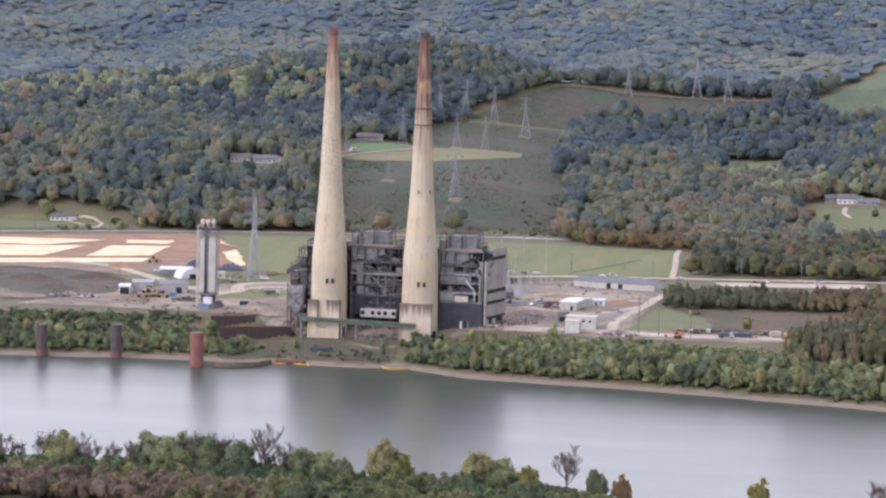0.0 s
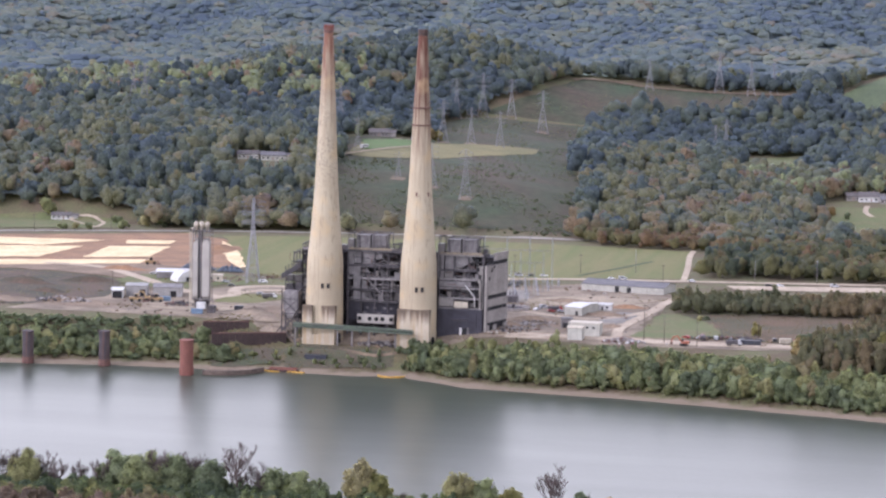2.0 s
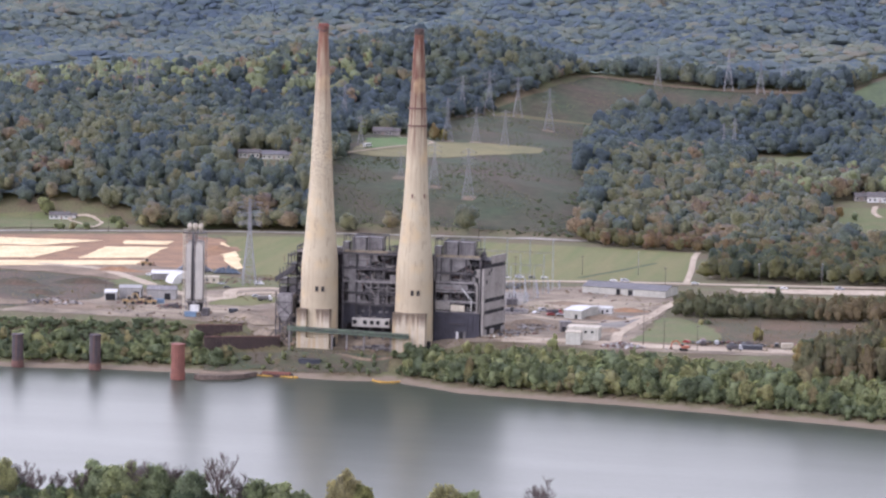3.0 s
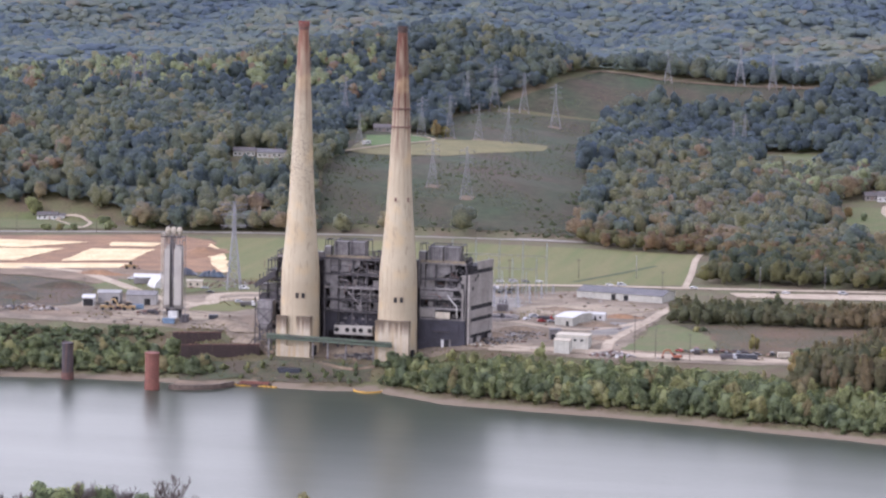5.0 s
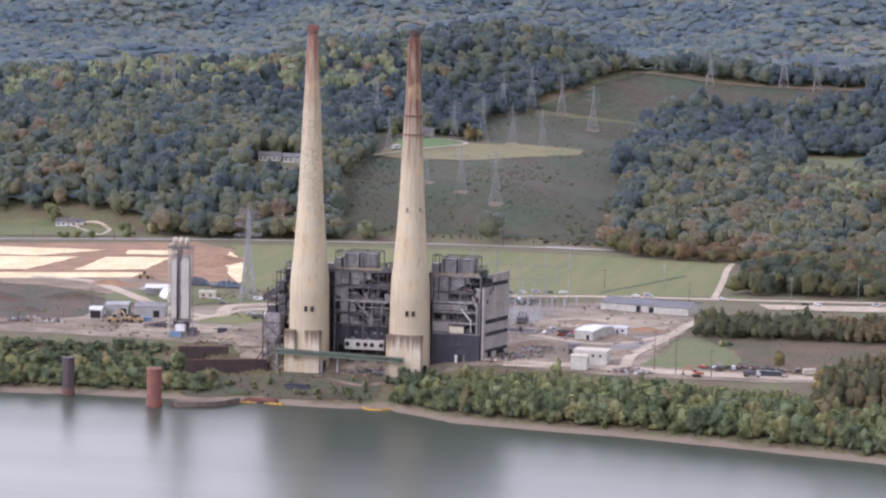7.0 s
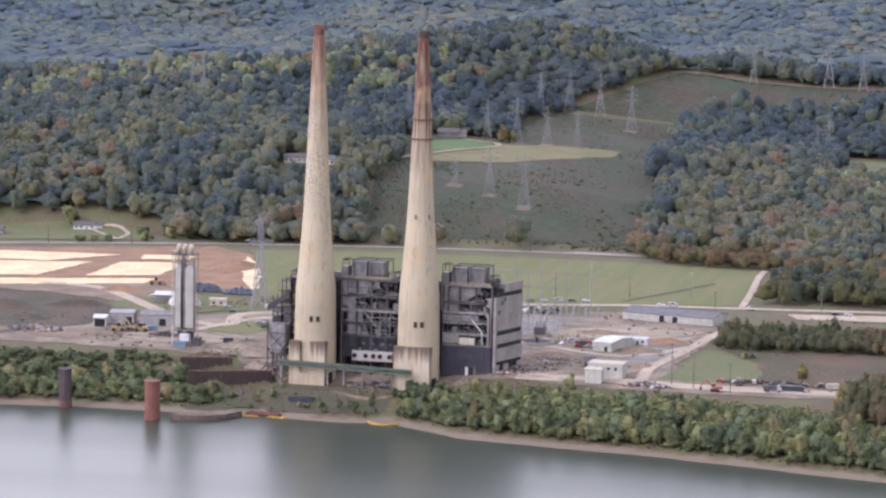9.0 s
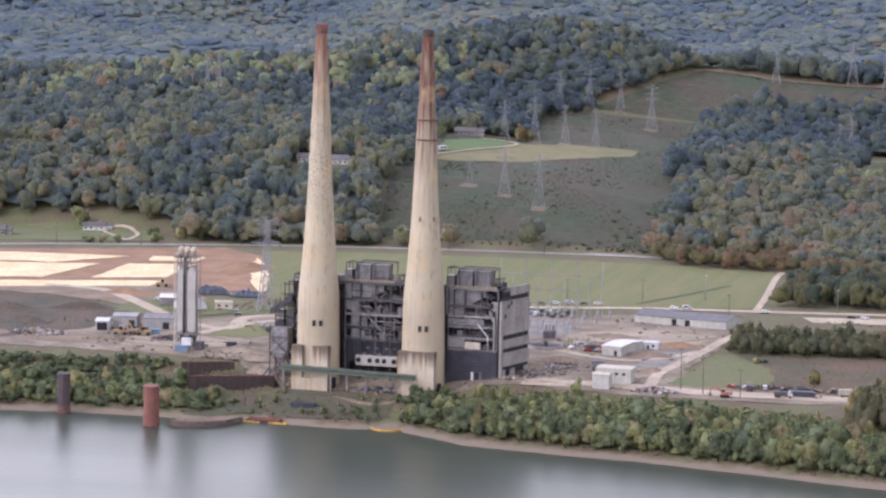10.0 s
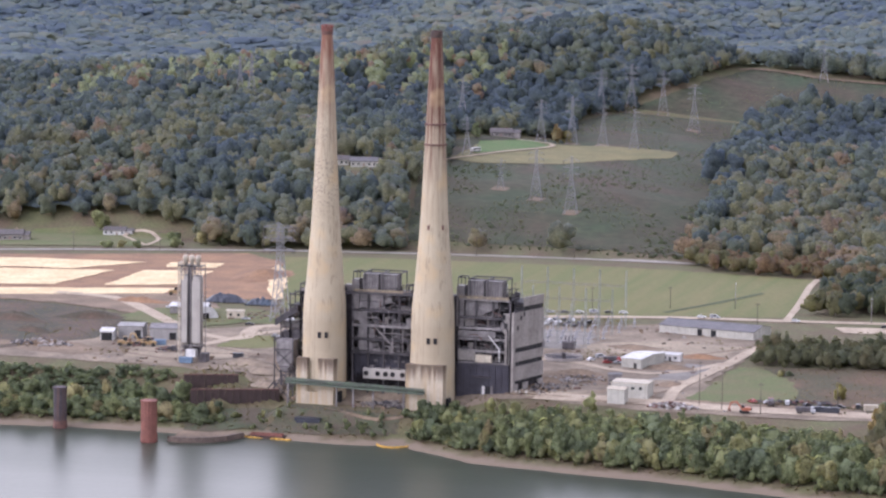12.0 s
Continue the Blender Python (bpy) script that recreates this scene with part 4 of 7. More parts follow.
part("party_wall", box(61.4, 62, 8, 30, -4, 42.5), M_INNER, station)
part("west_wall", box(-14.6, -14, 14, 30.4, -4, 40), M_PANEL, station)

# the oblique end wall with its dark window bands
END_LONG, END_TURN = 26.1, math.atan2(25.0, 7.5)


def on_end_wall(ob):
    """Turns a part drawn along x, outside at negative y, onto the end wall."""
    ob.matrix_basis = pose(88.0, Y0, 0, 0, 0, math.degrees(END_TURN))
    return ob


LEVELS = [(-4, 4.4), (6.0, 12.6), (14.6, 18.8), (21.0, 37.3), (39.4, 43.0)]
for z0, z1 in LEVELS:
    for k in range(6):
        u, w = k * END_LONG / 6, END_LONG / 6
        if z0 < 0 and k in (1, 3, 4) or z0 > 38 and k < 2:
            continue
        on_end_wall(part("wall_panel", box(u + 0.04, u + w - 0.04, -0.6 + rnd.uniform(-0.03, 0.03), 0, z0, z1 - 0.06), M_PANEL, station))
for (a, b), (c, d) in zip(LEVELS, LEVELS[1:]):
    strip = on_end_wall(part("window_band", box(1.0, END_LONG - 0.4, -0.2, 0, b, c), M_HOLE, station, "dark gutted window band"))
    for k in range(8):
        u = 1.4 + k * 3.1 + rnd.uniform(-0.4, 0.4)
        if rnd.random() < 0.6:
            part("mullion", box(u, u + rnd.uniform(0.2, 0.8), -0.45, -0.2, b, c), M_STEEL, strip)
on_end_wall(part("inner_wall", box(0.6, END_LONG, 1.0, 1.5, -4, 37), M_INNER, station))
on_end_wall(part("corner_pier", box(-0.5, 1.3, -0.7, 0.4, -4, 37.4), M_PANEL, station))
on_end_wall(part("parapet", box(9.0, END_LONG, -0.75, 0.2, 43.0, 43.5), M_PANEL, station))
on_end_wall(part("broken_ledge", box(1.2, 8.6, -0.55, 0.6, 37.3, 37.9), M_STEEL, station, "broken ledge where the wall top is torn away"))
for k in range(5):
    on_end_wall(part("bent_bar", Shape().beam((1.0 + k * 1.7, -0.2, 37.5), (1.4 + k * 1.6, 0.1, 39.5 + (k * 7 % 4)), 0.25), M_STEEL, station))
for u, zz in ((5.5, 33.5), (8.2, 35.0), (2.6, 29)):
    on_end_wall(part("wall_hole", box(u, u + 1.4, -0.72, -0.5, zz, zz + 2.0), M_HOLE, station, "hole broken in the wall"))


def bay(xa, xb, floors, cols, depth, clutter):
    """One open bay: columns, floor slabs, handrails and what is left of the plant."""
    for k in range(cols + 1):
        x = xa + (xb - xa) * k / cols
        part("column", box(x - 0.4, x + 0.4, Y0, Y0 + 0.8, -3.5, floors[-1]), M_STEEL, station)
        part("column", box(x - 0.4, x + 0.4, Y0 + depth, Y0 + depth + 0.8, -3.5, floors[-1]), M_STEEL, station)
    for z in floors:
        part("floor_slab", box(xa, xb, Y0 + 0.3, Y0 + depth + 2, z - 0.7, z), M_STEEL if rnd.random() < 0.6 else M_INNER, station)
        part("edge_beam", box(xa, xb, Y0 - 0.25, Y0 + 0.25, z - 1.1, z + 0.1), M_PALESTEEL if rnd.random() < 0.55 else M_STEEL, station)
        rail = Shape()
        for h in (0.6, 1.2):
            rail.beam((xa, Y0, z + h), (xb, Y0, z + h), 0.12)
        for k in range(int((xb - xa) / 2.2)):
            rail.beam((xa + k * 2.2, Y0, z), (xa + k * 2.2, Y0, z + 1.2), 0.12)
        part("handrail", rail, M_PALESTEEL if z < floors[-1] else M_YELLOW, station)
    for z, z2 in zip(floors, floors[1:]):
        for _ in range(clutter):
            w, h, d = rnd.uniform(1.2, 5), rnd.uniform(1.0, 0.8 * (z2 - z)), rnd.uniform(1, 3)
            x, y = rnd.uniform(xa + 0.5, xb - w - 0.5), Y0 + rnd.uniform(1.0, depth - 1)
            kind = rnd.random()
            if kind < 0.45:
                part("machine_casing", box(x, x + w, y, y + d, z, z + h), rnd.choice((M_STEEL, M_SHEET, M_INNER, M_PANEL, M_INNER)), station)
            elif kind < 0.7:
                part("duct", Shape().tube([(x, y, z + h), (x + w, y, z + h), (x + w, y + 2, z2 - 1)], [0.5] * 3, 8), rnd.choice((M_STEEL, M_PALESTEEL)), station, smooth=True)
            elif kind < 0.88:
                part("pipe", Shape().tube([(x, y, z), (x, y, z + h), (x + w, y, z + h)], [0.25] * 3, 6), rnd.choice((M_PALESTEEL, M_STEEL, M_CAP)), station, smooth=True)
            else:
                part("wall_panel", box(x, x + w, Y0 + 0.5, Y0 + 0.7, z, z + h), M_SHEET, station, "loose cladding panel")


bay(11.5, 41.5, [16.0, 22.0, 28.4, 35.4, 43.5], 4, 9, 14)
bay(62.5, 86.5, [14.0, 19.6, 25.0, 30.0, 34.8, 43.2], 3, 8, 10)
# pipe runs, hangers and broken beams left hanging in the bays
for xa, xb, za, zb, n in ((11.8, 41.2, 14.5, 43, 58), (62.8, 83.5, 14.5, 42, 40), (-22, -10, 6, 40, 26)):
    for k in range(n):
        x, z, y = rnd.uniform(xa, xb - 2), rnd.uniform(za, zb - 2), Y0 + rnd.uniform(-0.5, 4.5)
        tone = rnd.choice((M_PALESTEEL, M_STEEL, M_CAP, M_PALESTEEL, M_SHEET))
        if k % 3 == 0:
            part("hanger", Shape().beam((x, y, z), (x + rnd.uniform(-0.4, 0.4), y, min(zb, z + rnd.uniform(3, 9))), 0.22), tone, station)
        elif k % 3 == 1:
            w = min(xb - x, rnd.uniform(3, 11))
            part("pipe", Shape().tube([(x, y, z), (x + w * 0.7, y, z + rnd.uniform(-0.2, 0.2)), (x + w, y, z - rnd.uniform(0, 2.5))], [0.2] * 3, 6), tone, station, smooth=True)
        else:
            w = min(xb - x, rnd.uniform(2, 6))
            part("loose_beam", Shape().beam((x, y, z), (x + w, y, z + rnd.uniform(-3, 3)), 0.26), tone, station)
bay(-14, -9.5, [16.0, 22.0, 28.4, 35.4, 43.5], 1, 9, 3)

# hoppers and tall casings that survive in the open bays
for xa, xb in ((14.5, 30.0), (66.0, 80.5)):
    part("hopper", Shape().prism([(xa, 42.2), (xb, 42.2), (xb, 39.0), (xa + 8, 36.0), (xa, 36.2)], "y", Y0 + 1.2, Y0 + 6), M_SHEET, station, "pale sheet-metal hopper")
part("tall_casing", box(14.4, 18.2, Y0 + 0.6, Y0 + 4, 16.2, 34.6), M_SHEET, station, "tall pale casing")
part("tall_casing", box(31.0, 34.0, Y0 + 3, Y0 + 7, 16.2, 27.6), M_STEEL, station)
brace = Members("brace", M_PALESTEEL, station, "pale steel stair and brace").beam((22, Y0 - 0.4, 28.0), (31.5, Y0 - 0.4, 18.5), 0.55).beam((27, Y0 - 0.4, 21.5), (27, Y0 - 0.4, 28), 0.35).beam((31, Y0 - 0.4, 16), (31, Y0 - 0.4, 28), 0.45)
brace.beam((24, Y0 - 0.4, 24.8), (41, Y0 - 0.4, 24.8), 0.35).beam((27, Y0 - 0.4, 18.8), (36, Y0 - 0.4, 18.8), 0.35).beam((36, Y0 - 0.4, 16), (36, Y0 - 0.4, 28), 0.35)

# dark lower storey and the pale switch casing in the middle bay
part("lower_cladding", box(11.0, 41.8, 8.6, 9.2, 4.5, 15.4), M_NAVY, station, "dark lower cladding")
for x in np.arange(11.4, 41.6, 2.9):
    part("rib", box(x, x + 0.25, 8.3, 8.6, 4.5, 15.2), M_NAVY, station)
casing = part("switch_casing", box(17.2, 37.6, 5.0, 8.0, 3.4, 8.2), M_SILO, station, "long pale casing with round ports")
for x in (18.6, 24.2, 28.0, 31.4, 36.2):
    part("port", Shape().tube([(x, 4.7, 5.9), (x, 5.2, 5.9)], [1.15, 1.15], 16), M_HOLE, casing)
part("roof_vent", box(20, 22, 5.6, 7.2, 8.2, 9.4), M_SHEET, casing)
part("roof_vent", box(28, 30, 5.6, 7.2, 8.2, 9.2), M_SHEET, casing)
for x in (21.5, 25.5, 31.0, 34.6):
    part("lamp_panel", box(x, x + 1.5, 8.3, 8.55, 11.0, 12.0), M_SHEET, station)
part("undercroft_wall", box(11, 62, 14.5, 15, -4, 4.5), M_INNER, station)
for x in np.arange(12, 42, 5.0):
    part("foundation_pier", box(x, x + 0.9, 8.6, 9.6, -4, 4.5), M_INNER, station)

# right bay: dark base, pale band, doorway and what hangs there
part("base_cladding", box(61.8, 86.8, 5.2, 5.7, -4, 13.2), M_NAVY, station, "dark stained base wall")
for x in np.arange(62.2, 86.5, 3.0):
    part("rib", box(x, x + 0.25, 4.95, 5.2, -4, 13.0), M_NAVY, station)
part("doorway", box(75.6, 78.2, 4.8, 5.3, -3, 3.0), M_HOLE, station)
part("door_leaf", box(74.2, 75.5, 4.6, 5.0, -2.6, 3.2), M_WHITE, station, "white door leaf")
part("door_leaf", box(78.3, 79.4, 4.6, 5.0, -2.0, 3.4), M_SHEET, station)
part("canopy", box(69.5, 78.5, 3.8, 5.2, 7.2, 7.6), M_STEEL, station)
part("spandrel", box(62.4, 80.0, 5.5, 5.9, 25.4, 28.4), M_SHEET, station, "pale concrete spandrel")
part("spandrel", box(62.4, 70.5, 5.5, 5.9, 14.6, 19.0), M_PANEL, station)
part("end_frame", box(83.6, 86.6, 5.6, 6.0, 28.0, 37.0), M_PANEL, station, "grey concrete end panel")
part("end_frame", box(84.4, 86.6, 5.6, 6.0, 13.4, 28.0), M_PANEL, station)
for xx, zz in ((83.0, 34.0), (82.2, 38.5), (81.8, 22.0), (84.0, 30.0)):
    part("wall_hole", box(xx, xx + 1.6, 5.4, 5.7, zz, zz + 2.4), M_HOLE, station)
part("tank", Shape().prism([(71, 14.2), (78.5, 14.2), (78.5, 17.2), (71, 17.6)], "y", 4.6, 7.5), M_CREAM, station, "cream tank on the deck")
part("pipe", Shape().tube([(77.0, 5.0, 26.5), (79.0, 5.0, 24.0), (82.0, 5.0, 20.5), (82.2, 5.0, 14.4)], [0.32] * 4, 8), M_WHITE, station, "white bent pipe", smooth=True)
part("pipe", Shape().tube([(80.5, 5.2, 36), (83.5, 5.2, 33.5), (85.8, 5.2, 29.0), (85.8, 5.2, 14)], [0.3] * 4, 8), M_STEEL, station, smooth=True)

# plant rooms on the roof, each with a steel gantry over it
for xa, z in ((15.8, 44.2), (66.0, 43.6)):
    part("roof_deck", box(xa - 4, xa + 21, Y0, Y0 + 12, z - 1.0, z - 0.4), M_STEEL, station)
    for a, b in ((0, 7.6), (8.6, 16.4)):
        house = part("roof_plant_room", box(xa + a, xa + b, Y0 + 1.5, Y0 + 9, z, z + 7.4), M_SHEET if a else M_PALESTEEL, station, "grey ribbed roof plant room")
        ribs = Shape()
        for x in np.arange(xa + a + 0.6, xa + b, 1.3):
            ribs.box(x, x + 0.18, Y0 + 1.36, Y0 + 1.5, z, z + 7.4)
        part("rib", ribs, M_STEEL, house)
    for y in (Y0 + 0.6, Y0 + 10):
        part("gantry_beam", Shape().beam((xa + 1.2, y, z + 8.4), (xa + 18.9, y, z + 8.4), 0.55), M_STEEL, station, "dark steel gantry beam")
        for x in (xa + 1.5, xa + 10, xa + 18.6):
            part("gantry_post", Shape().beam((x, y, z), (x, y, z + 8.15), 0.4), M_STEEL, station)
    for x in (xa + 1.5, xa + 10, xa + 18.6):
        part("gantry_beam", Shape().beam((x, Y0 + 0.9, z + 8.4), (x, Y0 + 9.7, z + 8.4), 0.45), M_STEEL, station)
    part("gantry_brace", Shape().beam((xa + 17, Y0 + 0.2, z), (xa + 18.6, Y0 + 0.2, z + 8.4), 0.3), M_STEEL, station)
    part("roof_kerb", box(xa - 3.5, xa + 20, Y0 - 0.3, Y0, z - 0.6, z + 0.5), M_YELLOW, station, "faded yellow roof edge")
for x, w, h in ((11.6, 3.2, 8.5), (61.8, 3.4, 8.0)):
    part("lift_shaft", box(x - 0.6, x + w - 0.4, Y0 + 0.2, Y0 + 6, 30, 43.5 + h - 3), M_SHEET, station, "pale upright duct behind the chimney")
    f = Members("shaft_member", M_STEEL, station)
    for dx in (0, w):
        for dy in (0.5, 6):
            f.beam((x + dx, Y0 + dy, 43), (x + dx, Y0 + dy, 52.5), 0.35)
    for dy in (0.5, 6):
        for z in (48, 52.5):
            f.beam((x, Y0 + dy, z), (x + w, Y0 + dy, z), 0.4)
    for dx in (0, w):
        f.beam((x + dx, Y0 + 0.5, 52.5), (x + dx, Y0 + 6, 52.5), 0.4)
for k in range(34):
    x, y = rnd.uniform(-12, 84), rnd.uniform(Y0 + 10, Y1 - 6)
    w, d, h = rnd.uniform(1.5, 6), rnd.uniform(1.5, 4), rnd.uniform(0.8, 3.6)
    part("roof_unit", box(x, x + w, y, y + d, 41, 41 + h), rnd.choice((M_STEEL, M_INNER, M_STEEL, M_SHEET)), station)
for k in range(26):
    x, y, h = rnd.choice((rnd.uniform(34, 42), rnd.uniform(82, 86), rnd.uniform(-12, 86))), rnd.uniform(Y0, Y0 + 16), rnd.uniform(1.5, 5.5)
    part("roof_frame", Shape().beam((x, y, 41), (x, y, 42 + h), 0.3).beam((x, y, 42 + h), (x + rnd.uniform(2, 6), y, 42 + h), 0.35).beam((x + 3, y, 41), (x + 3, y, 42 + h), 0.3), M_STEEL, station)

# stripped west end: stepped steel frames
for xa, xb, top in ((-14.0, -9.0, 46.0), (-19.0, -14.0, 41.5), (-23.5, -19.0, 33.0)):
    fr = Members("frame_member", M_STEEL, station, "stripped steel frame member")
    for x in (xa, xb):
        for y in (Y0, Y0 + 7, Y0 + 14):
            fr.beam((x, y, -5), (x, y, top), 0.5)
    for z in np.arange(4, top + 0.1, 5.2):
        for y in (Y0, Y0 + 7, Y0 + 14):
            fr.beam((xa, y, z), (xb, y, z), 0.4)
        for x in (xa, xb):
            fr.beam((x, Y0, z), (x, Y0 + 14, z), 0.4)
    for z in np.arange(4, top - 3, 5.2):
        if rnd.random() < 0.8:
            part("deck_plate", box(xa, xb, Y0 + 0.3, Y0 + 13.5, z - 0.2, z + 0.2), M_STEEL, station)
        if rnd.random() < 0.65:
            h = rnd.uniform(1.8, 4.6)
            part("wall_panel", box(xa + 0.3, xb - 0.3, Y0 + 0.8, Y0 + rnd.uniform(2, 8), z + 0.2, z + h), rnd.choice((M_SHEET, M_STEEL, M_PALESTEEL, M_INNER)), station)
bin_ = Shape().prism([(-22.5, 20), (-14.5, 20), (-14.5, 11), (-17, 6), (-20, 6), (-22.5, 11)], "y", -3, 5.5)
part("coal_bin", bin_, M_PALESTEEL, station, "dark steel coal bin")
part("coal_conveyor", Shape().prism([(-25, 26), (-14, 33), (-14, 36), (-25, 29)], "y", 2, 5), M_STEEL, station)
leg = Members("trestle_member", M_STEEL, station, "braced steel trestle member")
for x in (-23, -14):
    for y in (-4, 6):
        leg.beam((x, y, -10), (x, y, 22), 0.5)
for y in (-4, 6):
    for z0, z1 in ((-8, 0), (0, 8), (8, 16)):
        leg.beam((-23, y, z0), (-14, y, z1), 0.35).beam((-14, y, z0), (-23, y, z1), 0.35).beam((-23, y, z1), (-14, y, z1), 0.35)
leg.beam((-32, -5, -10), (-23, -4, 1), 0.5).beam((-29, -5, -10), (-20, -4, 2), 0.5)

# green pipe bridge that runs past both chimney feet
bridge = thing("pipe_bridge", -14, -14.2, 2.6, "long green-painted steel pipe bridge on posts", "pipe bridge")
g = Members("truss_member", M_GREEN, bridge)
L_ = 66.0
slope = -1.3 / 52
for y in (0, 2.6):
    for z in (0, 1.9):
        g.beam((0, y, z), (L_, y, z + slope * L_), 0.4 if z else 0.6)
    for k in range(17):
        x = k * L_ / 16
        g.beam((x, y, slope * x), (x, y, 1.9 + slope * x), 0.25)
        if k < 16:
            g.beam((x, y, slope * x), (x + L_ / 16, y, 1.9 + slope * (x + L_ / 16)), 0.18)
part("deck", Shape().beam((0, 1.3, 0.2), (L_, 1.3, 0.2 + slope * L_), 2.4, 0.25), M_GREEN, bridge)
part("pipe", Shape().tube([(0, 0.9, 1.0), (L_, 0.9, 1.0 + slope * L_)], [0.5, 0.5], 10), M_GREEN, bridge, smooth=True)
for x in (0.5, 24, 32, 41.5, 56):
    part("post", box(x, x + 0.7, 1.0, 1.7, -12, slope * x), M_PALESTEEL, bridge)

# ---- river edge ----


def mooring_cell(x, y, top, r, mat, label):
    """A round sheet-pile cell standing in the shallows."""
    c = thing("mooring_cell", x, y, WATER, label, "mooring cell", "mooring cells along the bank")
    n = 56
    prof = []
    s = Shape()
    hgt = top - WATER
    for z in (-6, hgt):
        prof += [((r + (0.12 if k % 4 < 2 else 0)) * math.cos(k * math.tau / n), (r + (0.12 if k % 4 < 2 else 0)) * math.sin(k * math.tau / n), z) for k in range(n)]
    s.add(prof, [(k, (k + 1) % n, n + (k + 1) % n, n + k) for k in range(n)])
    part("pile_wall", s, mat, c)
    part("cap_slab", Shape().lathe([(r - 0.3, hgt - 0.4), (r + 0.35, hgt - 0.3), (r + 0.35, hgt + 0.25), (r - 0.2, hgt + 0.3)], 40), mat, c)
    part("waterline_band", Shape().lathe([(r + 0.3, 0.2), (r + 0.34, 0.3), (r + 0.34, 3.8), (r + 0.3, 3.9)], 40, cap=False), M_RUST if mat is M_RUST else M_CAP, c, "rusty waterline band")


mooring_cell(-57.8, -71.2, 0.6, 3.5, M_RUST, "rust-red sheet-pile mooring cell in the river")
mooring_cell(-108.2, -54.0, 0.8, 2.9, M_DARKPILE, "dark sheet-pile mooring cell by the bank")
mooring_cell(-150.0, -57.0, -0.5, 2.9, M_DARKPILE, "dark sheet-pile mooring cell by the bank")

# curved stone quay and the landing beside it
quay = thing("stone_quay", -36, -56, WATER, "low curved stone quay at the water's edge", "quay")
line = [(-14.0, -12.0), (-9, -12.4), (-4, -11.6), (1, -9.6), (6, -6.4), (10, -2.2), (14.0, 8.4)]
for (xa, ya), (xb, yb) in zip(line, line[1:]):
    for k in range(3):
        for h in range(2):
            a, b = k / 3, (k + 1) / 3 - 0.01
            s = Shape().beam((xa + (xb - xa) * a, ya + (yb - ya) * a, 0.7 + h * 1.3), (xa + (xb - xa) * b, ya + (yb - ya) * b, 0.7 + h * 1.3), 1.3, 1.24)
            part("stone", s, M_STONE, quay)
part("fill", Shape().prism(line + [(14, 18), (-16, 22)], "z", -3, 1.2), M_DIRT, quay, "muddy fill behind the stones")
barge = thing("work_barge", -12, -44.0, WATER, "rusty flat work barge moored at the landing", "barge", turn=3)
part("hull", Shape().prism([(-8.5, 0.9), (-7.5, -0.6), (7.5, -0.6), (8.5, 0.9), (8.5, 1.3), (-8.5, 1.3)], "y", -2.2, 2.2), M_BROWNWALL, barge)
part("coaming", Shape().box(-7.5, 7.5, -1.9, -1.6, 1.3, 2.1).box(-7.5, 7.5, 1.6, 1.9, 1.3, 2.1).box(-7.5, -7.2, -1.6, 1.6, 1.3, 2.1).box(7.2, 7.5, -1.6, 1.6, 1.3, 2.1), M_RUST, barge)
pontoon = thing("dark_pontoon", 2, -28, ground_at(2, -28) - 0.3, "dark steel pontoon stranded on the bank", "pontoon", turn=4)
part("hull", Shape().prism([(-6, 1.0), (-5, -0.4), (5, -0.4), (6, 1.0), (6, 2.0), (-6, 2.0)], "y", -1.8, 1.8), M_TARP, pontoon)
part("deck_rail", Shape().beam((-5.5, -1.6, 2.7), (5.5, -1.6, 2.7), 0.15).beam((-5.5, -1.6, 2), (-5.5, -1.6, 2.7), 0.15).beam((5.5, -1.6, 2), (5.5, -1.6, 2.7), 0.15), M_STEEL, pontoon)


def float_boom(pts, label):
    b = thing("float_boom", pts[0][0], pts[0][1], WATER + 0.15, label, "float boom")
    for (xa, ya), (xb, yb) in zip(pts, pts[1:]):
        d = Vector((xb - xa, yb - ya)) * 0.94
        x, y = xa - pts[0][0], ya - pts[0][1]
        part("float", Shape().tube([(x, y, 0.1), (x + d.x, y + d.y, 0.1)], [0.55, 0.55], 8), M_BOOM, b, smooth=True)


arc = [(38.0 + 19 * t, -39 - 8.0 * math.sin(math.pi * min(1, t * 1.15)) ** 0.6 - 1.5 * t) for t in [k / 14 for k in range(15)]]
float_boom([(37.6, -33.5), (37.4, -36), (37.6, -38)] + arc[1:], "yellow floating boom curving off the bank")
float_boom([(-23.0, -45 - 0.3 * k * 0.5) if k == 0 else (-23.0 + k * 2.6, -46.0 - 0.5 * math.sin(k)) for k in range(10)], "yellow floating boom beside the barge")

# brown sheet-pile retaining walls below the silo
for x0, x1, y0, y1, zb, zt in ((-67, -43, -6.0, 2.5, -5.0, 1.6), (-58, -20, -20.5, -5.5, -9.0, -2.6)):
    w = thing("retaining_wall", x0, y0, 0, "dark brown sheet-pile retaining wall cut into the bank", "retaining wall", "retaining walls below the silo")
    n = int(math.hypot(x1 - x0, y1 - y0) / 1.6)
    for k in range(n):
        a, b = k / n, (k + 1) / n
        off = 0.35 if k % 2 else 0
        part("sheet_pile", Shape().beam(((x1 - x0) * a, (y1 - y0) * a - off, (zb + zt) / 2), ((x1 - x0) * b, (y1 - y0) * b - off, (zb + zt) / 2), 0.35, zt - zb), M_BROWNWALL, w)
    part("capping_beam", Shape().beam((0, -0.2, zt + 0.2), (x1 - x0, y1 - y0 - 0.2, zt + 0.2), 0.9, 0.5), M_CAP, w)

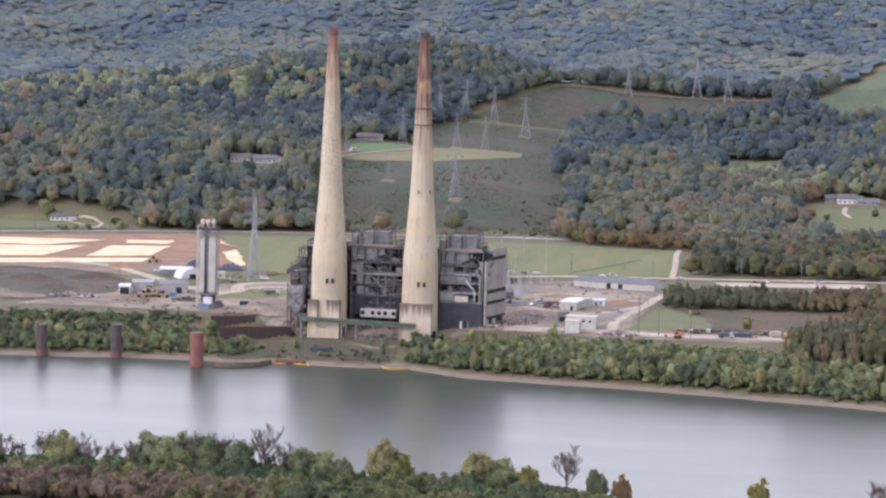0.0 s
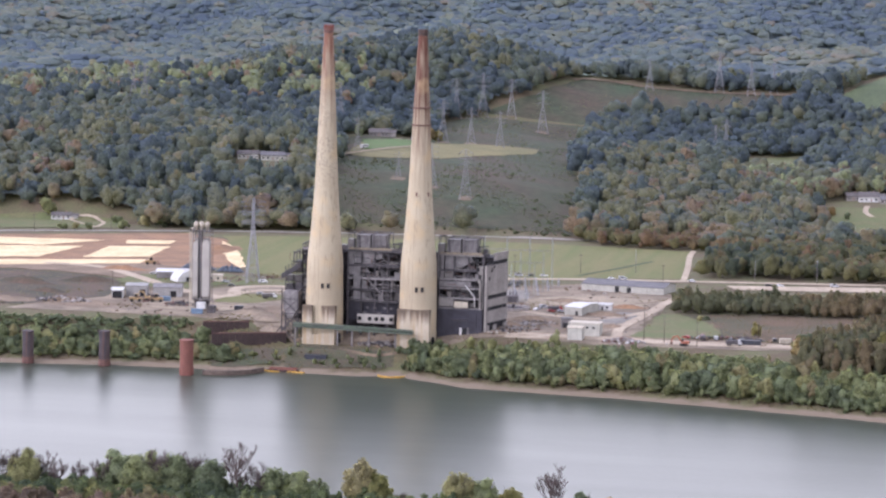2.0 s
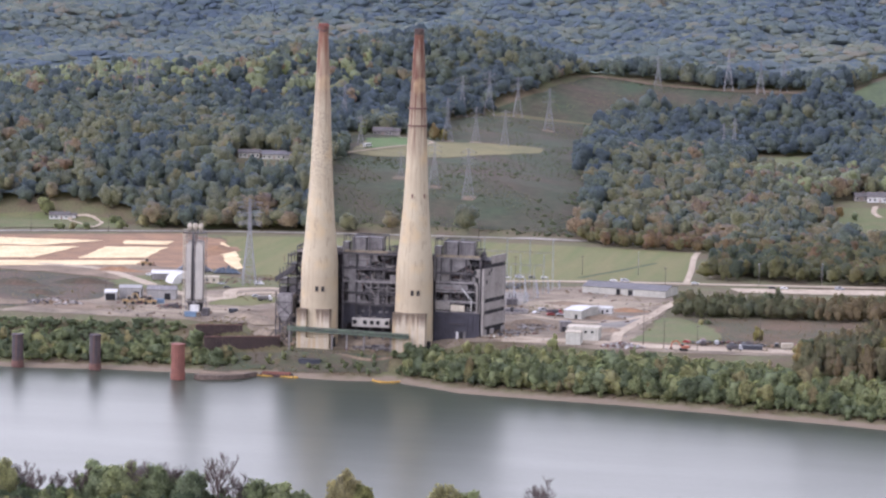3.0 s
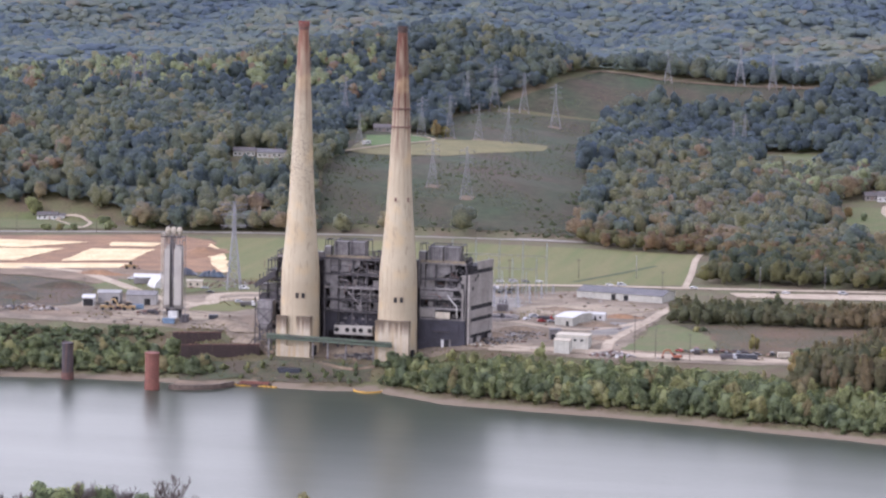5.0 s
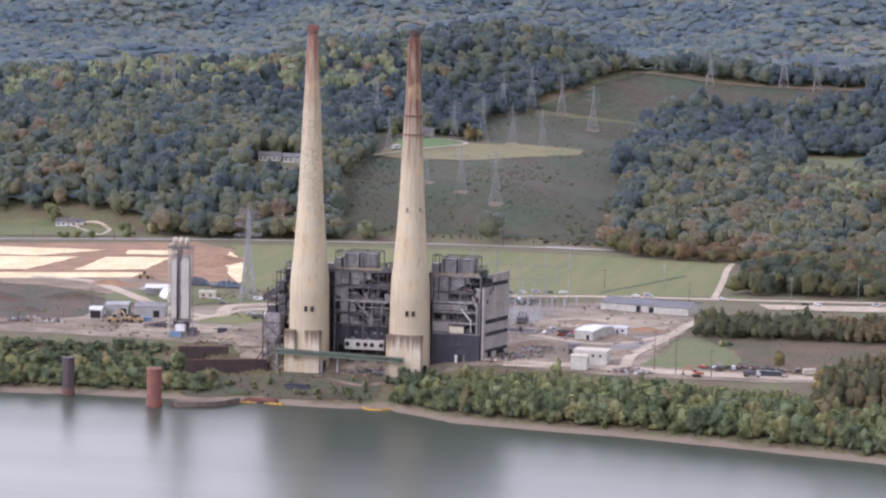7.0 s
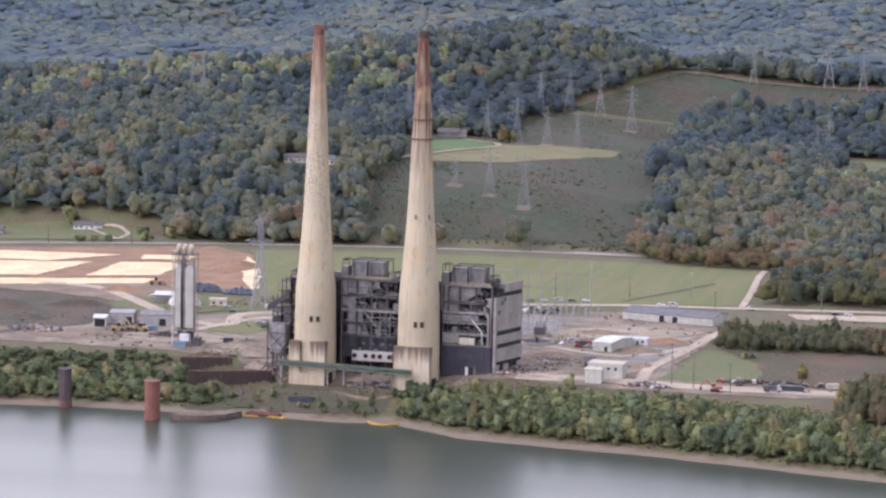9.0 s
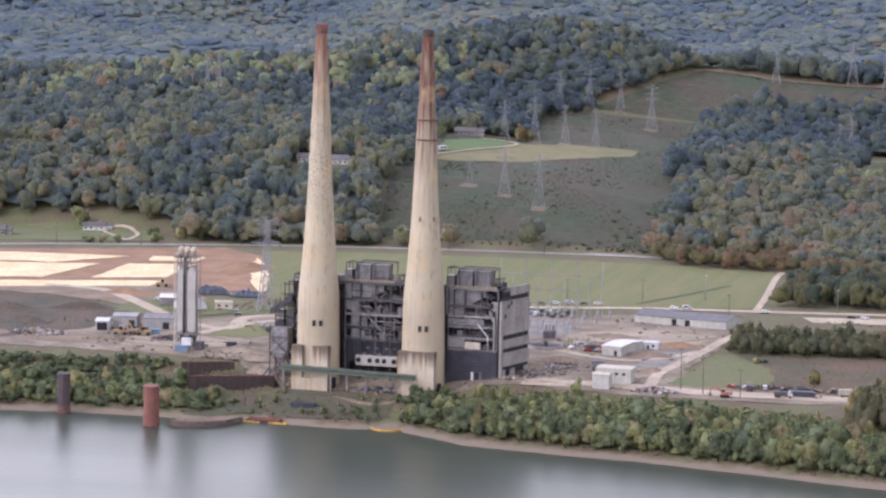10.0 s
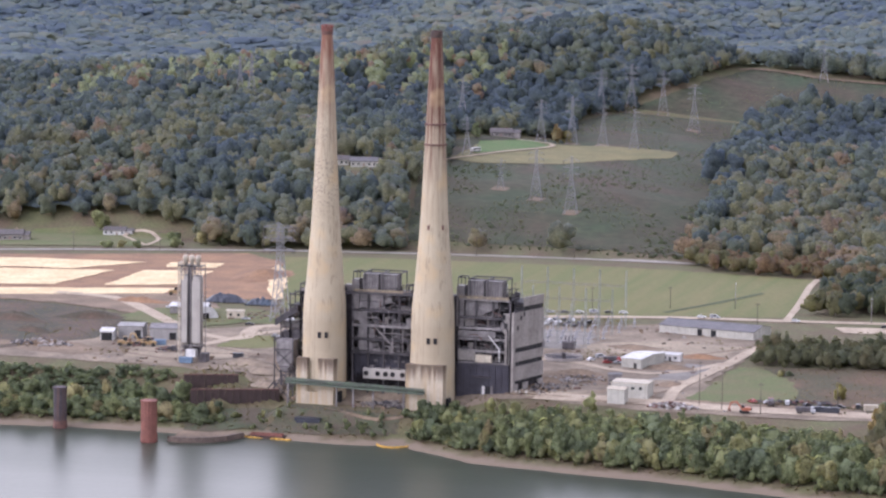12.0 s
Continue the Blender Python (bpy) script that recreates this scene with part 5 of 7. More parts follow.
# ---- twin silo tower ----
silo = thing("silo_tower", -80, 38, 0.6, "tall grey twin silo tower with cream filters on top", "silo")
for dx, r in ((-2.5, 2.0), (2.75, 2.55)):
    body = Shape().lathe([(r, 7.5), (r, 41.0), (r * 0.8, 41.8), (0.6, 42.2)], 28)
    sb = part("silo_body", body, M_SILO, silo, smooth=True, at=(dx, 0, 0))
    for z in np.arange(10, 41, 5.0):
        part("hoop", Shape().lathe([(r, z), (r + 0.08, z), (r + 0.08, z + 0.25), (r, z + 0.25)], 28, cap=False), M_SILO, sb)
    part("cone", Shape().lathe([(0.7, 2.6), (r * 0.97, 7.5)], 24), M_STEEL, silo, at=(dx, 0, 0))
for xa, xb in ((-4.2, -1.5), (1.0, 5.2)):
    panel = part("cladding_panel", box(xa, xb, -3.5, -3.3, 9.5, 40.0), M_SILO, silo, "pale sheet cladding")
    for x in np.arange(xa + 0.5, xb, 0.8):
        part("seam", box(x, x + 0.07, -3.54, -3.5, 9.5, 40.0), M_SILO, panel)
for k in range(5):
    part("downpipe", Shape().tube([(-1.3 + k * 0.5, -2.4 + 0.2 * abs(k - 2), 4), (-1.3 + k * 0.5, -2.4 + 0.2 * abs(k - 2), 47 - k % 2)], [0.22, 0.22], 8), M_STEEL, silo, smooth=True)
tower = Members("stair_tower_member", M_CREAM, silo, "cream lattice stair tower")
for x in (-6.3, -4.8):
    for y in (-2.6, 1.8):
        tower.beam((x, y, 0), (x, y, 48), 0.3)
for k in range(16):
    z = k * 3
    tower.beam((-6.3, -2.6, z), (-4.8, -2.6, z + 3), 0.2).beam((-6.3, -2.6, z + 3), (-4.8, -2.6, z + 3), 0.22).beam((-6.3, 1.8, z), (-6.3, -2.6, z + 3), 0.2)
    tower.box(-6.3, -4.8, -2.6, 1.8, z + 2.9, z + 3.0)
frame_ = Members("support_member", M_PALESTEEL, silo)
for x in (-4.6, 0.1, 5.5):
    for y in (-3, 3):
        frame_.beam((x, y, 0), (x, y, 46), 0.3)
for k in range(14):
    xx = -4.2 + k * 0.7
    frame_.beam((xx, -2.6, 41.5), (xx + rnd.uniform(-0.6, 0.6), -2.6, 46.4), 0.22)
for z in (8, 20, 32, 44.5):
    frame_.beam((5.5, -3, z), (5.5, 3, z), 0.4)
frame_.beam((-4.6, -3, 8), (5.5, -3, 8), 0.5).beam((-4.6, 3, 8), (5.5, 3, 8), 0.5).beam((-4.6, -3, 0), (0.1, -3, 8), 0.3).beam((5.5, -3, 0), (0.1, -3, 8), 0.3)
part("top_deck", box(-6.3, 5.7, -3.4, 3.2, 46.2, 46.5), M_STEEL, silo)
for y in (-3.4, 3.2):
    rail = Shape()
    rail.beam((-6.3, y, 47.7), (5.7, y, 47.7), 0.14)
    for k in range(10):
        rail.beam((-6.3 + k * 1.33, y, 46.5), (-6.3 + k * 1.33, y, 47.7), 0.12)
    part("top_rail", rail, M_PALESTEEL, silo)
for dx in (-3.2, 0.0, 3.2):
    fil = part("dust_filter", Shape().lathe([(0.9, 46.5), (0.9, 48.6), (1.35, 48.9), (1.35, 50.6), (1.1, 51.3), (0.4, 51.7)], 18), M_CREAM, silo, "cream domed dust filter", smooth=True, at=(dx, -0.6, 0))
    part("filter_rail", Shape().beam((-1.5, -1.5, 52.4), (1.5, -1.5, 52.4), 0.12).beam((-1.5, -1.5, 52), (-1.5, -1.5, 53), 0.12).beam((1.5, -1.5, 52), (1.5, -1.5, 53), 0.12), M_STEEL, fil)
part("control_cabin", box(-1.6, 3.4, -4.6, -1.2, 2.8, 6.4), M_WHITE, silo, "white control cabin")
part("pump_house", box(4.2, 8.0, -2.6, 2.4, 0, 4.4), M_STEEL, silo)
skip = thing("skip_container", -80.5, 31.0, ground_at(-80.5, 31), "blue steel container below the silo", "container", turn=4)
part("body", Shape().prism([(-3.0, 0.3), (3.0, 0.3), (3.3, 3.0), (-3.3, 3.0)], "y", -1.3, 1.3), M_BLUE, skip)
for x in (-2.4, -0.8, 0.8, 2.4):
    part("rib", box(x - 0.08, x + 0.08, -1.4, -1.3, 0.4, 2.9), M_BLUE, skip)
part("skid", box(-3, 3, -1.1, 1.1, -0.1, 0.3), M_STEEL, skip)

# ---- sheds ----


def shed(name, x, y, w, d, h, ridge, wall, roof, label, category="shed", turn=0.0, doors=(), group="", windows=()):
    """A sheet-metal building with a pitched roof; w along its front."""
    s = thing(name, x, y, min(ground_at(x - w / 2, y), ground_at(x + w / 2, y)) + 0.2, label, category, group, turn)
    part("wall", box(-w / 2, w / 2, 0, 0.25, -1, h), wall, s)
    part("wall", box(-w / 2, w / 2, d - 0.25, d, -1, h), wall, s)
    for sx in (-1, 1):
        xa, xb = sorted((sx * w / 2, sx * (w / 2 - 0.25)))
        if ridge:
            part("gable", Shape().prism([(0.25, -1), (d - 0.25, -1), (d - 0.25, h), (d / 2, h + ridge), (0.25, h)], "x", xa, xb), wall, s)
        else:
            part("gable", box(xa, xb, 0.25, d - 0.25, -1, h), wall, s)
    if ridge:
        for f in (0, 1):
            ya, yb = (-0.4, d / 2) if not f else (d + 0.4, d / 2)
            za = h - 0.4 * ridge / (d / 2)
            part("roof_slope", Shape().prism([(ya, za + 0.05), (yb, h + ridge + 0.05), (yb, h + ridge + 0.25), (ya, za + 0.25)], "x", -w / 2 - 0.4, w / 2 + 0.4), roof, s)
        part("ridge_cap", Shape().beam((-w / 2 - 0.4, d / 2, h + ridge + 0.3), (w / 2 + 0.4, d / 2, h + ridge + 0.3), 0.6, 0.15), roof, s)
    else:
        part("roof", box(-w / 2 - 0.2, w / 2 + 0.2, -0.2, d + 0.2, h, h + 0.3), roof, s)
        part("parapet", Shape().box(-w / 2 - 0.2, w / 2 + 0.2, -0.2, 0.05, h + 0.3, h + 0.7), wall, s)
    for a, b, z in doors:
        part("door", box(a, b, -0.08, 0.02, 0, z), M_HOLE, s, "dark open doorway")
    for a, z in windows:
        win = part("window", box(a, a + 1.4, -0.06, 0.02, z, z + 1.2), M_GLASS, s)
        part("sill", box(a - 0.1, a + 1.5, -0.16, 0.0, z - 0.15, z), wall, win)
    for k in range(1, int(w / 3)):
        xx = -w / 2 + k * w / int(w / 3)
        if not any(a - 0.3 < xx < b + 0.3 for a, b, z in doors):
            part("rib", box(xx - 0.06, xx + 0.06, -0.06, 0, -0.5, h - 0.1), wall, s)
    return s


shed("white_shed", 124.2, 90.0, 10.4, 25, 4.6, 1.0, M_PALEWALL, M_WHITE, "white sheet-metal shed with a low pitched roof", turn=-15, doors=((1.5, 3.0, 2.6),))
shed("site_trailer", 138, 116, 9.5, 4.0, 3.4, 0.6, M_WHITE, M_WHITE, "white office trailer beside the shed", "trailer", turn=-4, doors=((-1, 0, 2.2),), windows=((1.5, 1.2), (-4, 1.2)))
shed("pump_house", 141.8, 9.5, 17.0, 12, 6.8, 0, M_PALEWALL, M_CREAM, "two-storey white flat-roofed pump house", "building", turn=0, doors=((-7, -5.6, 2.4),), windows=((-5, 4.2), (1, 4.2), (4.5, 4.2)))
shed("white_annexe", 138.8, -4.0, 8.0, 6, 6.6, 0.6, M_PALEWALL, M_CREAM, "small cream-roofed white annexe", "building", turn=-4)
shed("equipment_shelter", 128.5, 38, 6, 8, 5.0, 0, M_SHEET, M_GREYROOF, "low grey lean-to shelter", "shed", turn=12, doors=((-2.2, 1.8, 3.0),))
shed("long_warehouse", 138.5, 198.5, 52, 24, 4.0, 2.0, M_PALEWALL, M_GREYROOF, "long pale warehouse with a grey metal roof and open bays", "warehouse", turn=-11, doors=((-4.8, -2.2, 3.6), (2.7, 5.6, 3.4)))
shed("white_garage", -142.0, 79.5, 6.4, 11, 4.6, 0.9, M_WHITE, M_WHITE, "white garage with a dark open front", "garage", turn=12, doors=((-2.8, 2.8, 4.0),))
shed("tall_grey_shed", -133.5, 90.0, 12.4, 13, 6.2, 0.8, M_PALEROOF, M_PALEROOF, "tall pale grey sheet-metal shed", "shed", turn=12, doors=((2.0, 5.2, 4.2),))
shed("low_grey_shed", -115.5, 92.5, 16.5, 15, 5.6, 1.4, M_PALEROOF, M_SHEET, "low grey workshop with a metal roof", "workshop", turn=12, doors=((1.8, 5.2, 3.6),))
shed("grey_barn", -136, 176, 20, 12, 4.0, 1.2, M_SHEET, M_WHITE, "low grey barn with a white roof", "barn", turn=12)
shed("tan_cabin", -107.5, 170, 9, 4, 4.0, 0.4, M_CREAM, M_CREAM, "cream site cabin beside the dome", "cabin", turn=12, windows=((-3, 1.5), (1, 1.5)))
dome = thing("fabric_dome", -122, 163, 1.9, "white arched fabric storage dome", "dome", turn=38)
prof = [(7.5 * math.cos(a), 6.4 * math.sin(a)) for a in np.linspace(0, math.pi, 15)]
part("cover", Shape().prism(prof, "y", 0, 12), M_WHITE, dome, smooth=False)
part("mouth", Shape().prism([(0.8 * x, 0.75 * z) for x, z in prof], "y", -0.1, 0.1), M_WHITE, dome, "white end panel")
part("mouth_door", box(-2.0, 2.4, -0.25, -0.1, 0, 3.0), M_HOLE, dome, "dark door")
for y in (0.2, 4, 8, 11.8):
    part("hoop", Shape().tube([(7.6 * math.cos(a), y, 6.5 * math.sin(a)) for a in np.linspace(0, math.pi, 15)], [0.16] * 15, 5), M_WHITE, dome)

def tarp_heap(x, y, long, wide, high, mat, label, turn):
    """A long heap under a sagging sheet, weighted at its hem."""
    t = thing("covered_heap", x, y, ground_at(x, y) + 0.2, label, "covered heap", turn=turn)
    n, k = 22, 9
    pts = []
    for i in range(n + 1):
        p = -1 + 2 * i / n
        for j in range(k + 1):
            q = -1 + 2 * j / k
            rise = max(0.0, (1 - abs(p) ** 2.5) * (1 - abs(q) ** 2))
            lump = 1 + 0.55 * noise.noise((x + p * 4.2, y + q * 1.5, 4)) + 0.25 * noise.noise((p * 11, q * 4, x))
            pts.append((p * long * (1 + 0.06 * noise.noise((q * 3, 1, x))), q * wide * (1 + 0.2 * noise.noise((p * 4, 2, y))), high * rise * lump))
    sheet = Shape().add(pts, [(i * (k + 1) + j, (i + 1) * (k + 1) + j, (i + 1) * (k + 1) + j + 1, i * (k + 1) + j + 1) for i in range(n) for j in range(k)])
    part("cover", sheet, mat, t)
    for i in range(9):
        p = -0.9 + 0.225 * i
        part("weight", Shape().box(p * long - 0.5, p * long + 0.5, -wide - 0.5, -wide + 0.3, 0, 0.5), M_TYRE, t)


tarp_heap(-134, 226, 11.5, 5.0, 4.2, M_TARP, "long heap under a dark blue-black sheet", 10)
tarp_heap(-112, 222, 8.5, 4.0, 3.4, M_BLUESHEET, "low heap under a faded blue sheet", 4)

ring = thing("round_clarifier", 87.5, 104, 1.2, "round concrete settling tank, nearly empty", "tank")
part("wall", Shape().lathe([(9.4, -0.5), (9.4, 2.0), (8.8, 2.0), (8.8, 0.6)], 40, cap=False), M_PANEL, ring)
part("floor", Shape().lathe([(8.9, 0.7), (0.4, 0.4)], 40), M_INNER, ring)
part("walkway", Shape().beam((-9.4, 0, 2.3), (9.4, 0, 2.3), 1.0, 0.25), M_PALESTEEL, ring)
part("hub", Shape().lathe([(1.0, 0.4), (1.0, 3.2), (0.3, 3.6)], 16), M_STEEL, ring)

# ---- vehicles and machines ----


def wheel(parent, x, y, r, w):
    t = part("wheel", Shape().lathe([(r * 0.55, -w / 2), (r * 0.95, -w / 2), (r, -w * 0.35), (r, w * 0.35), (r * 0.95, w / 2), (r * 0.55, w / 2)], 18), M_TYRE, parent)
    t.matrix_basis = pose(x, y, r, 90, 0, 0)
    rim = part("rim", Shape().lathe([(r * 0.2, -w * 0.42), (r * 0.55, -w * 0.3), (r * 0.55, w * 0.3), (r * 0.2, w * 0.42)], 14), M_GALV, t)
    return t


def car(paint, van=False):
    c = thing("parked_van" if van else "parked_car", 0, 0, 0, "", "van" if van else "car")
    L_, H_ = (5.4, 2.1) if van else (4.6, 1.5)
    if van:
        side = [(-L_ / 2, 0.4), (L_ / 2, 0.4), (L_ / 2, 1.1), (L_ / 2 - 1.0, 1.25), (L_ / 2 - 1.7, H_), (-L_ / 2, H_)]
    else:
        side = [(-L_ / 2, 0.35), (L_ / 2, 0.35), (L_ / 2, 0.8), (L_ / 2 - 1.2, 0.95), (L_ / 2 - 1.9, H_), (-L_ / 2 + 1.1, H_), (-L_ / 2 + 0.4, 1.0), (-L_ / 2, 0.9)]
    part("body", Shape().prism(side, "y", -0.9, 0.9), paint, c)
    part("window", box(-L_ / 2 + 1.3, L_ / 2 - 2.0, -0.93, 0.93, 0.62 * H_, 0.93 * H_), M_GLASS, c)
    part("windscreen", Shape().prism([(L_ / 2 - 1.15, 0.7 * H_), (L_ / 2 - 1.75, 0.96 * H_), (L_ / 2 - 1.85, 0.96 * H_), (L_ / 2 - 1.25, 0.7 * H_)], "y", -0.75, 0.75), M_GLASS, c)
    for sx in (-1, 1):
        for sy in (-0.85, 0.85):
            wheel(c, sx * L_ * 0.3, sy, 0.36, 0.25)
    return c


NAMES = ("white", "silver", "black", "red", "blue")


def wheel_loader(x, y, turn):
    m = thing("wheel_loader", x, y, ground_at(x, y) + 0.3, "yellow articulated wheel loader with a raised bucket", "wheel loader", turn=turn)
    part("rear_body", Shape().prism([(-4.2, 1.0), (-0.2, 1.0), (-0.2, 2.6), (-1.0, 2.9), (-4.2, 2.7)], "y", -1.2, 1.2), M_LOADER, m)
    cab = part("cab", Shape().prism([(-1.4, 2.6), (0.4, 2.6), (0.3, 4.5), (-1.2, 4.5)], "y", -0.85, 0.85), M_GLASS, m, "glazed operator cab")
    part("cab_roof", box(-1.5, 0.6, -0.95, 0.95, 4.5, 4.7), M_LOADER, cab)
    part("front_frame", box(0.0, 2.6, -0.9, 0.9, 1.0, 2.1), M_LOADER, m)
    for s in (-0.7, 0.7):
        part("lift_arm", Shape().beam((0.6, s, 2.4), (4.0, s, 1.6), 0.3, 0.5), M_LOADER, m)
    part("bucket", Shape().prism([(3.7, 0.3), (5.4, 0.2), (5.5, 0.4), (4.1, 0.6), (4.0, 1.8), (4.6, 2.3), (3.7, 2.0)], "y", -1.6, 1.6), M_CAP, m, "worn steel bucket")
    part("exhaust", Shape().tube([(-2.6, 0.4, 2.7), (-2.6, 0.4, 3.9)], [0.12, 0.12], 8), M_STEEL, m)
    for wx in (-2.9, 1.7):
        for wy in (-1.3, 1.3):
            wheel(m, wx, wy, 0.95, 0.7)


def excavator(x, y, turn, paint, label):
    m = thing("excavator", x, y, ground_at(x, y) + 0.4, label, "excavator", turn=turn)
    for s in (-1.3, 1.3):
        part("track", Shape().prism([(-2.2, 0.5), (-1.8, 0.0), (1.8, 0.0), (2.2, 0.5), (1.8, 1.0), (-1.8, 1.0)], "y", s - 0.35, s + 0.35), M_TYRE, m)
    part("undercarriage", box(-1.2, 1.2, -0.95, 0.95, 0.3, 1.1), M_STEEL, m)
    up = part("upper_body", Shape().prism([(-2.8, 1.2), (1.2, 1.2), (1.2, 1.9), (-0.6, 2.5), (-2.8, 2.5)], "y", -1.4, 1.4), paint, m)
    part("counterweight", box(-3.3, -2.8, -1.3, 1.3, 1.3, 2.3), M_STEEL, up)
    part("cab", Shape().prism([(-0.4, 1.9), (1.3, 1.9), (1.2, 3.2), (0.0, 3.3)], "y", -1.35, -0.4), M_GLASS, m)
    part("boom", Shape().beam((1.0, 0.2, 1.8), (3.6, 0.2, 5.2), 0.5, 0.7).beam((3.4, 0.2, 5.0), (6.0, 0.2, 4.6), 0.45, 0.6), paint, m)
    part("dipper", Shape().beam((5.8, 0.2, 4.8), (6.8, 0.2, 1.8), 0.4, 0.5), paint, m)
    part("bucket", Shape().prism([(6.2, 1.9), (7.2, 1.8), (7.3, 0.9), (6.5, 0.6), (5.9, 1.1)], "y", -0.5, 0.9), M_CAP, m)


wheel_loader(-126.5, 67.5, 6)
wheel_loader(-116.0, 70.0, 190)
wheel_loader(-168, 239, 20)
excavator(-122.0, 74.5, 160, M_LOADER, "yellow tracked excavator among scrap")
excavator(198, -9, 195, M_ORANGE, "orange tracked excavator on the haul road")

park = []
for k in range(7):
    park.append((36 + k * 7.5, 246 + k * 2.2, 12, k % 3))
park += [(124, 258, 8, 0), (131, 259, 8, 1), (174, 262, 8, 0), (222, 256, 10, 2), (229, 257, 10, 0), (262, 264, 14, 1), (101.5, 103, 60, 0), (110.5, 98, 15, 3), (116, 99, 20, 1), (104, 112, 30, 1),
         (-152, 190, 10, 0), (-100, 166, 15, 1), (-92, 150, 10, 2), (-78, 172, 10, 0), (-66, 118, 20, 1)]
for k in range(13):
    park.append((196 + k * 8.2 + rnd.uniform(-2, 2), 17 + 0.02 * k * k + rnd.uniform(-1.5, 1.5), rnd.uniform(0, 180), rnd.choice((2, 3, 2, 4, 2, 1, 2))))
for k in range(13):
    park.append((52 + (k % 5) * 5.2, 206 + (k // 5) * 9 + rnd.uniform(-1, 1), rnd.uniform(70, 110), rnd.choice((0, 0, 1, 2))))
masters = {}
for i, (x, y, turn, tone) in enumerate(park):
    key = (tone, i % 4 == 0)
    m = pose(x, y, ground_at(x, y) + 0.55, 0, 0, turn)
    label = "%s %s parked on gravel" % (NAMES[tone], "van" if key[1] else "saloon car")
    if key not in masters:
        masters[key] = car(CAR_PAINT[tone], key[1])
        masters[key].matrix_basis = m
        tagged(masters[key], label, group="vehicles in the yard")
    else:
        copy_thing(masters[key], m)


def dump_truck(x, y, turn, tone, label):
    d = thing("dump_truck", x, y, ground_at(x, y) + 0.5, label, "truck", turn=turn)
    part("cab", Shape().prism([(2.2, 0.8), (4.2, 0.8), (4.2, 1.9), (3.6, 2.2), (3.3, 3.1), (2.2, 3.1)], "y", -1.2, 1.2), CAR_PAINT[tone], d)
    part("windscreen", box(3.3, 3.75, -1.0, 1.0, 2.15, 2.9), M_GLASS, d)
    part("bed", Shape().prism([(-4.2, 1.2), (2.0, 1.2), (2.1, 3.0), (-4.5, 2.8)], "y", -1.25, 1.25), M_STEEL if tone != 0 else M_SHEET, d)
    part("chassis", box(-4.0, 4.0, -0.7, 0.7, 0.7, 1.1), M_STEEL, d)
    for wx in (-3.2, -2.0, 3.2):
        for wy in (-1.1, 1.1):
            wheel(d, wx, wy, 0.5, 0.4)


dump_truck(112.5, 101, 12, 3, "dark red dump truck by the white shed")
dump_truck(224, -2, 5, 1, "grey dump truck on the haul road")
dump_truck(206, 12, 100, 3, "red dump truck at the yard edge")
dump_truck(-57, 104, 20, 0, "white tipper truck in the yard")


def container(x, y, turn, mat, label, w=6.1):
    c = thing("container", x, y, ground_at(x, y) + 0.3, label, "container", turn=turn)
    part("body", box(-w / 2, w / 2, -1.2, 1.2, 0, 2.6), mat, c)
    for k in range(int(w / 0.8)):
        part("rib", box(-w / 2 + 0.4 + k * 0.8, -w / 2 + 0.55 + k * 0.8, -1.28, -1.2, 0.15, 2.45), mat, c)
    part("door_bar", box(w / 2, w / 2 + 0.08, -0.1, 0.1, 0.1, 2.5), M_GALV, c)


container(-61.7, 52, 10, M_TARP, "dark steel container on the yard", 5.0)
container(-112, 76, 12, M_BLUE, "blue steel container near the workshop", 6.1)
container(-120, 80, 5, M_BROWNWALL, "rust-brown container near the workshop", 6.1)
container(140, 14, 12, M_GREEN, "green steel container beside the annexe", 6.1)
container(232, 4, 0, M_TARP, "black flat container on the haul road", 12.0)
container(250, 16, 20, M_CREAM, "cream container at the yard edge", 6.1)

# spoil heaps: low uneven mounds of earth
def spoil_heap(x, y, rx, ry, h, mat, label, turn=0.0):
    n, k = 26, 12
    pts, faces = [(0, 0, h)], []
    for i in range(1, k + 1):
        q = i / k
        for j in range(n):
            a = j * math.tau / n
            bump_ = 1 + 0.25 * noise.noise((x + 2.2 * math.cos(a), y + 2.2 * math.sin(a), q * 2))
            px, py = rx * q * bump_ * math.cos(a), ry * q * bump_ * math.sin(a)
            pz = h * (0.5 + 0.5 * math.cos(math.pi * q)) + 0.35 * h * noise.noise((px * 0.35, py * 0.35, x)) * (1 - q)
            pts.append((px, py, pz - 0.35 * (q > 0.95)))
    faces += [(0, 1 + j, 1 + (j + 1) % n) for j in range(n)]
    faces += [(1 + (i - 1) * n + j, 1 + i * n + j, 1 + i * n + (j + 1) % n, 1 + (i - 1) * n + (j + 1) % n) for i in range(1, k) for j in range(n)]
    ob = new("earth_mound", Shape().add(pts, faces).mesh("earth_mound", mat, True))
    ob.matrix_basis = pose(x, y, ground_at(x, y) + 0.25, 0, 0, turn)
    tagged(ob, label, "spoil heap")


